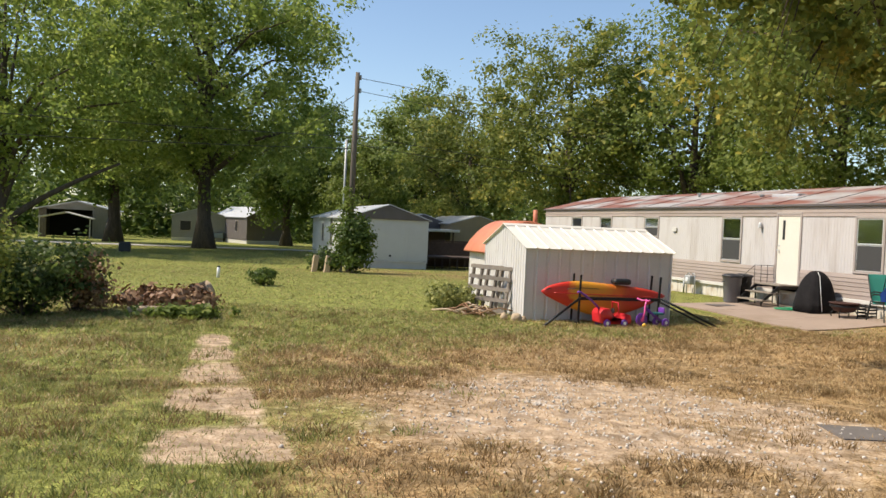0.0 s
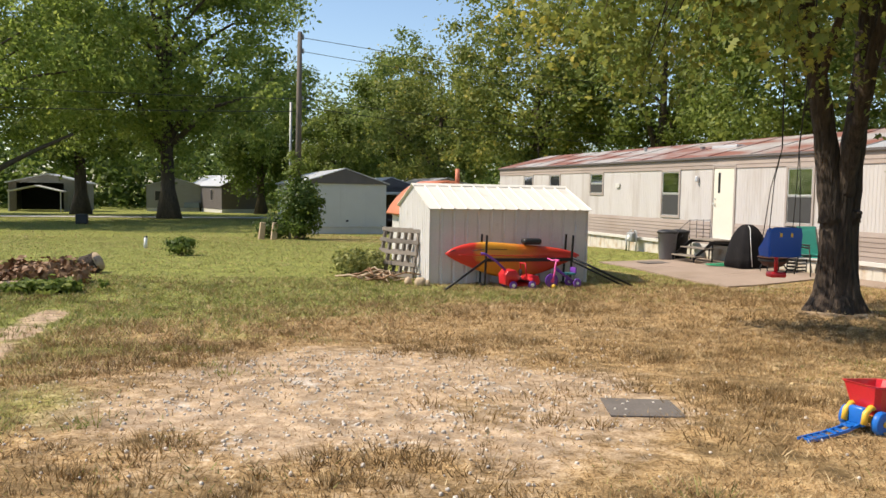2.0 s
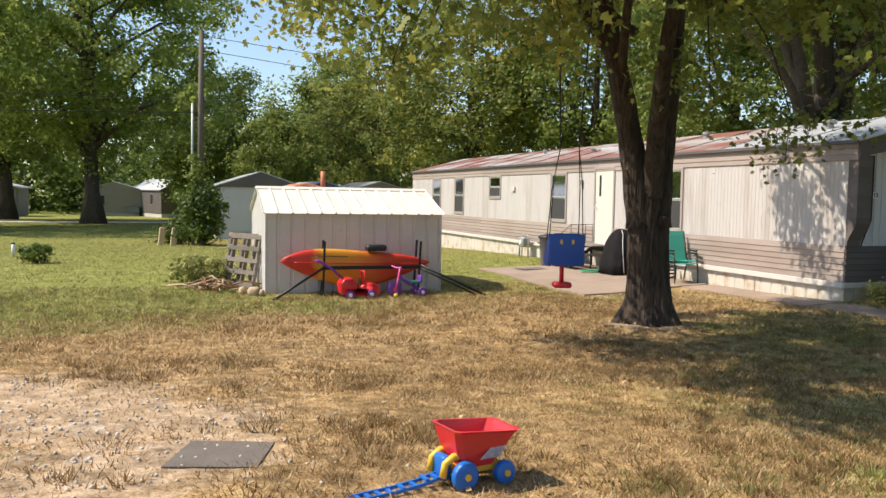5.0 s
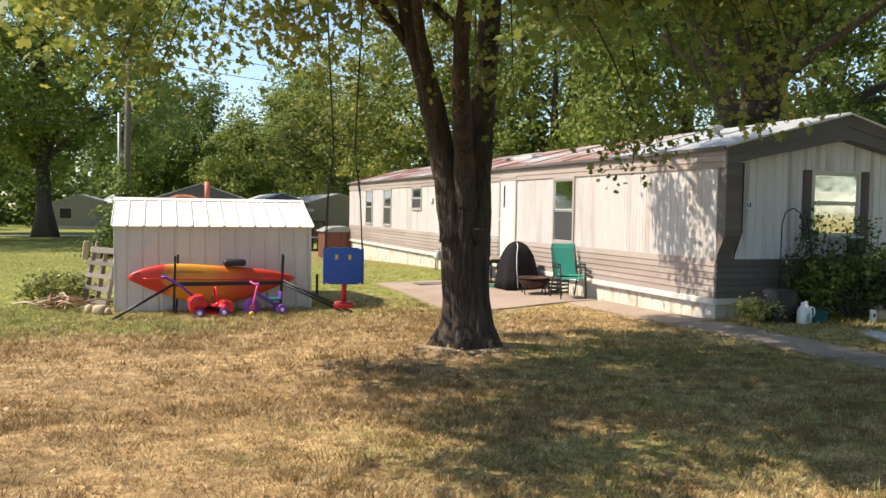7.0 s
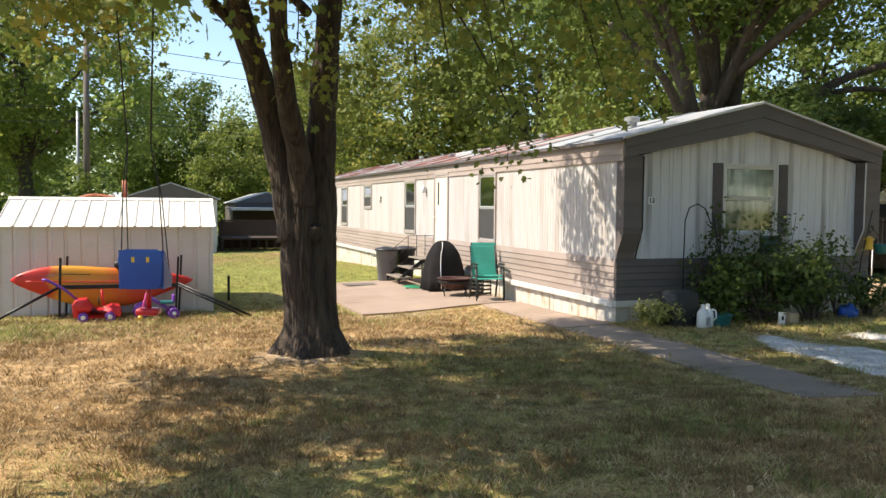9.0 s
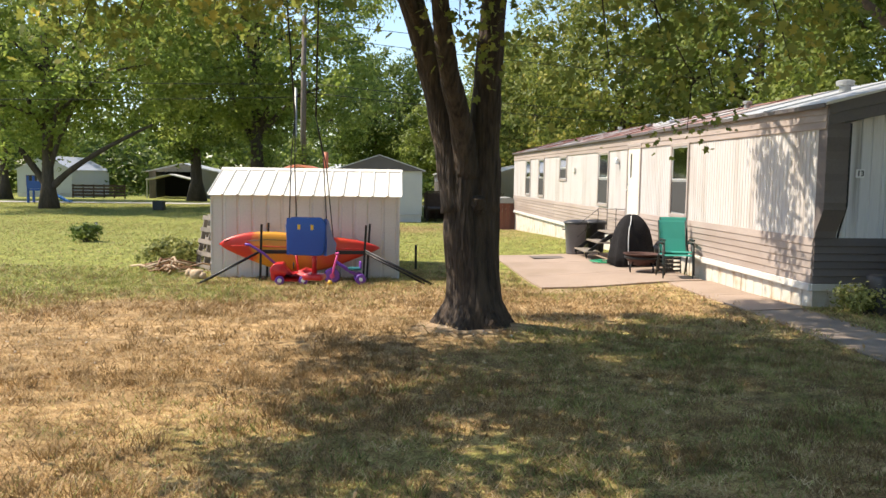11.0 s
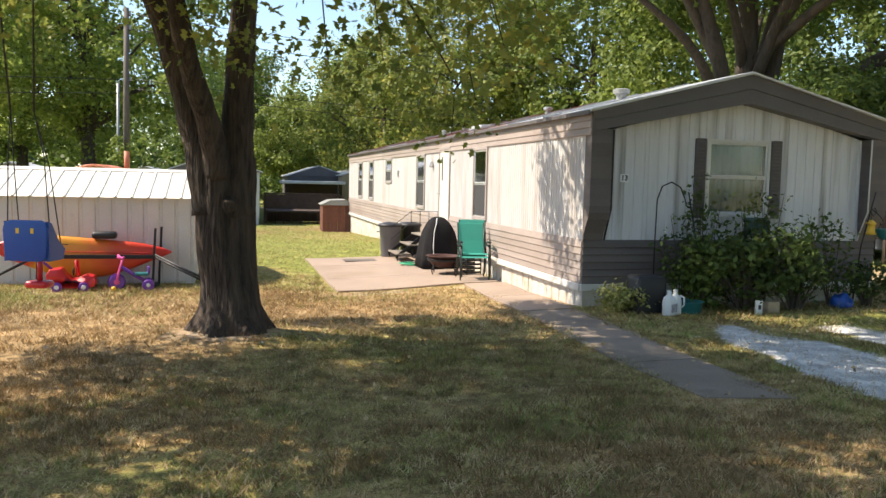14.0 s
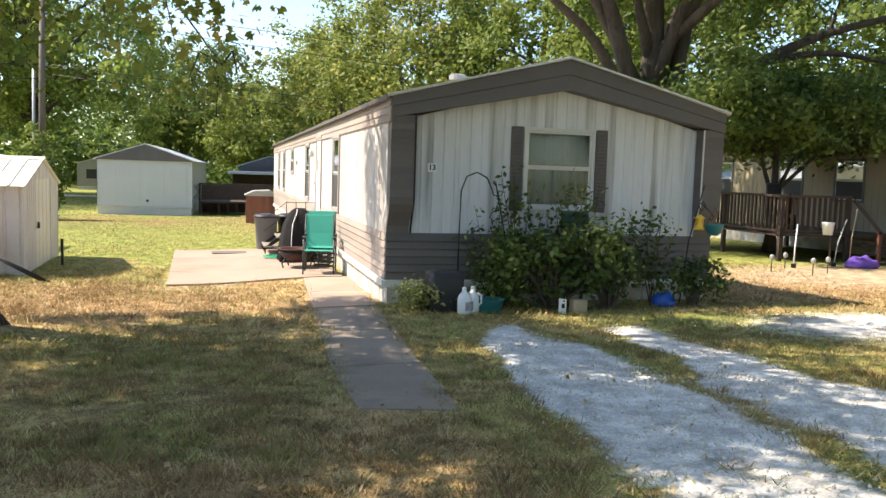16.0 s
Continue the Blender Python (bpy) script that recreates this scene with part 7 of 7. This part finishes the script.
for x, y in ((4.6, 37.4), (5.1, 36.9)):
    st = thing("concrete_marker", x, y, None, 8, "leaning pale concrete post by the bush", "post", "posts by the bush")
    part("shaft", box(-0.12, 0.12, -0.1, 0.1, -0.1, 0.75, 0.03, None, Matrix.Rotation(0.12, 4, "Y")), M_CUT, st)
cp = thing("carport", 13.5, 58.0, None, 0, "low carport with a dark opening", "carport")
part("roof", box(-0.3, 4.0, -0.5, 4.0, 2.1, 2.3, 0.03), M_ROOF_GREY, cp)
for x in (0, 3.6):
    part("post", box(x, x + 0.1, 0, 0.1, 0, 2.1), M_WOODDARK, cp)
part("back_panel", box(0, 3.7, 2.5, 2.6, 0, 2.1), M_WOODDARK, cp)
bin_ = thing("wheelie_bin", 13.6, 50.0, None, 0, "blue plastic wheelie bin", "bin")
part("tub", box(-0.35, 0.35, -0.35, 0.35, 0.05, 1.0, 0.06), M_BLUE, bin_)
part("lid", box(-0.38, 0.38, -0.4, 0.38, 1.0, 1.08, 0.03), M_BLUE, bin_)
truck = thing("parked_pickup", 1.5, 106.0, None, 70, "grey parked pickup beyond the lane", "pickup")
part("body", prism([(-2.5, 0.5), (-2.5, 1.1), (-1.2, 1.15), (-0.6, 1.75), (0.8, 1.8), (0.95, 1.15), (2.5, 1.1), (2.5, 0.5)], 1.8, "y", -0.9), M_CARPAINT, truck)
for x in (-1.6, 1.6):
    for y in (-0.8, 0.8):
        part("wheel", wheel(x, y, 0.38, 0.38, 0.25, "y", 18), M_BLACK, truck)

# ---- the neighbouring home and its deck ----
nb = thing("neighbour_home", 31.0, 15.0, None, 0, "tan mobile home in the shade of trees", "mobile home")
part("side_wall", ribbed(0, 22, 0.4, 3.0, "x", 0, -1, 0.25, 0.012), M_TAN, nb)
part("end_wall", ribbed(0, 4.6, 0.4, 3.0, "y", 0, -1, 0.25, 0.012), M_TAN, nb)
part("far_wall", ribbed(0, 4.6, 0.4, 3.0, "y", 22, 1, 0.25, 0.012), M_TAN, nb)
part("back_wall", ribbed(0, 22, 0.4, 3.0, "x", 4.6, 1, 0.25, 0.012), M_TAN, nb)
part("skirt", box(0.03, 4.57, 0.03, 21.9, -0.3, 0.38), M_SKIRT, nb)
for s in (0, 1):
    za = [(-0.3, 2.98), (2.3, 3.6), (2.3, 3.66), (-0.3, 3.04)]
    part("roof_sheet", prism([(4.6 - u, z) for u, z in za] if s else za, 22.4, "y", -0.2), M_BROWNSHED, nb)
for a in (5.6, 8.2, 12.0, 16):
    window(nb, "x", 0.0, -1, a, a + 1.1, 1.5, 2.6, M_DARKTRIM, M_CURTAIN if a != 8.2 else None, 0.5)
# dark wood chosen to stand in for the shade of the trees
deck = thing("wooden_deck", 27.0, 18.6, None, 0, "dark raised wooden deck with slatted railing", "deck")
for k in range(13):
    part("floor_board", box(k * 0.3, k * 0.3 + 0.29, 0, 5.0, 0.62, 0.66), M_WOODDARK, deck)
for x, y in ((0, 0), (0, 2.45), (0, 4.9), (1.9, 0), (3.8, 0), (3.8, 4.9)):
    part("post", box(x, x + 0.1, y, y + 0.1, -0.1, 1.62), M_WOODDARK, deck)
part("top_rail", box(-0.03, 0.13, 0, 5.0, 1.58, 1.64), M_WOODDARK, deck)
part("top_rail", box(0, 2.0, -0.03, 0.13, 1.58, 1.64), M_WOODDARK, deck)
part("low_rail", box(0.02, 0.08, 0, 5.0, 0.72, 0.78), M_WOODDARK, deck)
part("low_rail", box(0, 2.0, 0.02, 0.08, 0.72, 0.78), M_WOODDARK, deck)
for k in range(31):
    part("baluster", box(0.03, 0.07, 0.16 + k * 0.155, 0.22 + k * 0.155, 0.76, 1.6), M_WOODDARK, deck)
for k in range(12):
    part("baluster", box(0.16 + k * 0.155, 0.22 + k * 0.155, 0.03, 0.07, 0.76, 1.6), M_WOODDARK, deck)
for k in range(3):
    part("stair_tread", box(2.1, 3.3, -0.3 - k * 0.28, -0.02 - k * 0.28, 0.42 - k * 0.2, 0.47 - k * 0.2), M_WOODDARK, deck)
for x in (2.05, 3.3):
    part("stair_rail", prism([(-0.95, 0.75), (0.0, 1.5), (0.0, 1.58), (-0.95, 0.83)], 0.06, "x", x), M_WOODDARK, deck)
    part("stair_post", box(x, x + 0.07, -0.95, -0.88, -0.1, 0.85), M_WOODRED, deck)
sc = thing("deck_chair", 27.7, 19.6, gz1(27, 18.6) + 0.66, 20, "dark high-backed chair on the deck", "chair")
part("back", box(-0.3, 0.3, 0.2, 0.26, 0.4, 1.25, 0.05), M_BLACK, sc)
part("seat", box(-0.3, 0.3, -0.3, 0.22, 0.4, 0.46, 0.03), M_BLACK, sc)
for x in (-0.28, 0.24):
    for y in (-0.28, 0.2):
        part("leg", box(x, x + 0.04, y, y + 0.04, 0, 0.4), M_BLACK, sc)
cloth = thing("hanging_cloth", 26.6, 21.6, gz1(26.6, 21.6), 0, "white cloth hung on a pole", "cloth")
frame_part("pole", [(0, 0, -0.05), (0, 0, 2.5)], 0.02, M_BLACKIRON, cloth)
cbm = bmesh.new()
rr = []
for i in range(9):
    z = 2.45 - i * 0.17
    w = 0.12 + 0.08 * math.sin(i * 0.7)
    rr.append([cbm.verts.new((-w + 2 * w * k / 6, 0.04 * math.sin(k * 2.1 + i), z)) for k in range(7)])
for a, b in zip(rr, rr[1:]):
    for k in range(6):
        cbm.faces.new((a[k], a[k + 1], b[k + 1], b[k]))
part("cloth", cbm, M_WHITEP, cloth)
bucket = thing("white_bucket", 27.9, 17.9, gz1(27.9, 17.9), 0, "white bucket hung on a post by the deck", "bucket")
frame_part("post", [(0, 0, -0.05), (0, 0, 0.95)], 0.025, M_WOODDARK, bucket)
part("pail", lathe([(0.11, 0.72), (0.14, 1.0), (0.145, 1.02), (0.12, 1.02)], 16, None, (-0.14, -0.05)), M_WHITEP, bucket, "", True)
for k, (x, y, h, lx, mat) in enumerate(((26.4, 17.2, 1.0, 0.15, M_WHITEP), (28.2, 17.6, 1.35, 0.25, M_CUT), (27.7, 17.5, 1.1, 0.4, M_METER))):
    tl = thing("garden_tool", x, y, None, 0, "long-handled tool leaning near the deck", "tool", "tools by the deck")
    frame_part("handle", [(0, 0, 0), (lx * 0.3, 0.05, h * 0.5), (lx, 0.15, h)], 0.016, mat, tl, "", 6)
    part("head", box(-0.06, 0.06, -0.02, 0.02, 0.0, 0.1, 0.01), M_BLACKIRON, tl)
bag = thing("purple_bag", 28.3, 17.3, None, 0, "crumpled purple cloth bag on the ground", "bag")
bb = bmesh.new()
bmesh.ops.create_icosphere(bb, subdivisions=3, radius=0.3, matrix=Matrix.Translation((0, 0, 0.1)))
for vv in bb.verts:
    vv.co.z = max(0.0, vv.co.z * (0.6 + 0.2 * math.sin(vv.co.x * 21) * math.cos(vv.co.y * 19)))
    vv.co.x *= 1.4
part("cloth", bb, M_PURPLECLOTH, bag, "", True)
stool = thing("folding_stool", 28.9, 16.4, None, 15, "yellow folding step stool", "stool")
for y in (-0.2, 0.2):
    frame_part("leg", [(-0.22, y, 0), (0.05, y, 0.62)], 0.018, M_YELLOW, stool, "", 6)
    frame_part("leg", [(0.24, y, 0), (-0.02, y, 0.62)], 0.018, M_YELLOW, stool, "", 6)
part("step", box(-0.14, 0.18, -0.2, 0.2, 0.3, 0.33, 0.01), M_YELLOW, stool)
part("step", box(-0.08, 0.12, -0.2, 0.2, 0.60, 0.64, 0.01), M_YELLOW, stool)
for x, y in ((25.4, 16.6), (25.9, 15.9), (26.5, 16.2), (27.6, 15.6), (26.1, 17.1)):
    sl = thing("path_light", x, y, None, 0, "small solar path light on a stake", "path light", "path lights by the deck")
    frame_part("stake", [(0, 0, -0.05), (0, 0, 0.28)], 0.012, M_BLACKIRON, sl, "", 6)
    part("head", lathe([(0.03, 0.24), (0.05, 0.28), (0.05, 0.33), (0.02, 0.36)], 12), M_METER, sl)

# ---- loose turf ----
def blades(n, x0, x1, y0, y1, want_green, height, width, seed):
    r = np.random.default_rng(seed)
    x, y = r.uniform(x0, x1, n), r.uniform(y0, y1, n)
    g, s, st = cover(x, y)
    patchy = fbm(x * 2.3, y * 2.3, 31)
    p = (g if want_green else 1.15 - 0.85 * g) * np.clip(1 - 1.6 * s, 0.14, 1) * (1 - 0.97 * np.clip(st * 1.4, 0, 1)) * smooth(0.12, 0.5, patchy)
    hx = (x - 16.08) + 0.0244 * (y - 11.9)
    solid = ((hx > -0.05) & (hx < 5.0) & (y > 11.85)) | ((x > 6.7) & (x < 10.42) & (y > 17.0) & (y < 19.9)) | ((x > 12.8) & (x < 16) & (y > 15.4) & (y < 21))
    wl = 14.92 + 0.036 * (y - 6.5)
    edge_in = 0.26 * fbm(x * 2.1, y * 2.1, 52) ** 1.5
    solid |= (x > wl + edge_in) & (x < wl + 0.82 - edge_in) & (y > 6.5) & (y < 15.5)
    solid |= (np.abs(x - 5.24) < 0.22) & (np.abs(y - 5.57) < 0.18)
    ok = (r.uniform(size=n) < p) & ~solid
    x, y = x[ok], y[ok]
    k = len(x)
    z = gz(x, y) + 0.003
    a = r.uniform(0, 2 * np.pi, k)
    h = height * r.uniform(0.35, 1.25, k) * (0.5 + 0.9 * fbm(x * 1.3, y * 1.3, 44))
    lean = r.uniform(0.6, 2.2, k) * h
    b = r.uniform(0, 2 * np.pi, k)
    w = width * r.uniform(0.6, 1.3, k) * 0.5
    v = np.empty((k, 3, 3))
    v[:, 0] = np.stack([x - w * np.cos(a), y - w * np.sin(a), z - 0.012], -1)
    v[:, 1] = np.stack([x + w * np.cos(a), y + w * np.sin(a), z - 0.012], -1)
    v[:, 2] = np.stack([x + lean * np.cos(b), y + lean * np.sin(b), z + h], -1)
    return v.reshape(-1, 3)


for nm, lab, mat, green, seed in (("dry_grass", "short dry tan grass blades", M_DRY, False, 101), ("green_grass", "short green grass blades", M_GREENBLADE, True, 102)):
    vs = [blades(560000, -6, 24, 0.5, 9.5, green, 0.036, 0.011, seed), blades(150000, -6, 26, 9.5, 18, green, 0.060, 0.018, seed + 10), blades(90000, -14, 16, 18, 40, green, 0.038, 0.022, seed + 20), blades(40000, -32, 16, 40, 67, green, 0.045, 0.05, seed + 30)]
    vv = np.concatenate(vs)
    tagged(new(nm, np_mesh(nm, vv, np.arange(len(vv)).reshape(-1, 3), mat)), lab, "grass", "", "stuff")


def tufts(n, x0, x1, y0, y1, per, height, seed, want_green):
    """Clumps of longer blades."""
    r = np.random.default_rng(seed)
    x, y = r.uniform(x0, x1, n), r.uniform(y0, y1, n)
    g, s, st = cover(x, y)
    group = fbm(x * 0.9, y * 0.9, 71 if want_green else 72, 3)
    hx = (x - 16.08) + 0.0244 * (y - 11.9)
    solid = ((hx > -0.3) & (y > 11.6)) | ((x > 6.5) & (x < 10.6) & (y > 16.9)) | ((x > 12.7) & (y > 15.2)) | ((x > 14.6) & (x < 16.2) & (y > 6.3))
    solid |= (np.abs(x - 5.24) < 0.45) & (np.abs(y - 5.57) < 0.4)
    p = smooth(0.40, 0.62, group) * np.clip(1 - 1.3 * st, 0, 1) * np.clip(1.1 - 1.1 * s, 0.1, 1) * (g if want_green else 1.1 - 0.7 * g)
    ok = (r.uniform(size=n) < p) & ~solid
    x, y = x[ok], y[ok]
    k = len(x)
    rad = r.uniform(0.03, 0.11, k)
    ox, oy = r.normal(size=(2, k, per)) * rad[None, :, None]
    bx, by = (x[:, None] + ox).ravel(), (y[:, None] + oy).ravel()
    m = len(bx)
    h = height * np.repeat(r.uniform(0.5, 1.25, k), per) * r.uniform(0.5, 1.1, m)
    out = np.arctan2(oy.ravel(), ox.ravel()) + r.normal(size=m) * 0.5
    lean = h * r.uniform(0.25, 1.1, m)
    a = r.uniform(0, 6.28, m)
    w = 0.0045 * r.uniform(0.6, 1.4, m)
    z = gz(bx, by)
    v = np.empty((m, 3, 3))
    v[:, 0] = np.stack([bx - w * np.cos(a), by - w * np.sin(a), z - 0.01], -1)
    v[:, 1] = np.stack([bx + w * np.cos(a), by + w * np.sin(a), z - 0.01], -1)
    v[:, 2] = np.stack([bx + lean * np.cos(out), by + lean * np.sin(out), z + h], -1)
    return v.reshape(-1, 3)


for nm, lab, mat, green, seed in (("brown_tuft_grass", "longer brown grass tufts", M_TUFT, False, 131), ("green_tuft_grass", "longer green grass tufts", M_GREENBLADE, True, 132)):
    vv = np.concatenate([tufts(5600, -5, 20, 2.0, 9.5, 46, 0.066, seed, green), tufts(2200, -6, 14, 9.5, 17, 34, 0.09, seed + 7, green)])
    tagged(new(nm, np_mesh(nm, vv, np.arange(len(vv)).reshape(-1, 3), mat)), lab, "grass", "", "stuff")
# fallen leaves under the tree
rl = np.random.default_rng(141)
lx, ly = rl.normal(12.0, 3.6, 380), rl.normal(6.8, 2.4, 380)
v, f = leaves(np.stack([lx, ly, gz(lx, ly) + 0.03], -1), rl.uniform(0.03, 0.06, 380), rl, 0.0, 0.8)
tagged(new("fallen_leaves", np_mesh("fallen_leaves", v, f, M_DRY)), "scattered pale fallen leaves on the grass", "leaves", "", "stuff")
rp = np.random.default_rng(111)
peb = bmesh.new()
bmesh.ops.create_icosphere(peb, subdivisions=1, radius=1.0)
pv = np.array([v.co[:] for v in peb.verts])
pf = np.array([[v.index for v in f.verts] for f in peb.faces])
peb.free()
px, py = rp.uniform(0.5, 20, 60000), rp.uniform(3, 10, 60000)
pg, ps, pt = cover(px, py)
ok = rp.uniform(size=len(px)) < np.clip(0.55 * ps ** 2 + 1.1 * pt, 0, 1) * 0.5
px, py = px[ok][:9000], py[ok][:9000]
sz = rp.uniform(0.004, 0.016, len(px))
va = pv[None] * (sz[:, None] * rp.uniform(0.6, 1.3, (len(px), 3)))[:, None, :] + np.stack([px, py, gz(px, py) + sz * 0.3], -1)[:, None, :]
fa = pf[None] + (np.arange(len(px)) * len(pv))[:, None, None]
M_PEBBLE = material("pebbles", (0.56, 0.50, 0.43), 0.9, spread=0.35, scale=8, fine=60)
tagged(new("gravel", np_mesh("gravel", va.reshape(-1, 3), fa.reshape(-1, 3), M_PEBBLE)), "scattered pale gravel stones", "gravel", "", "stuff")
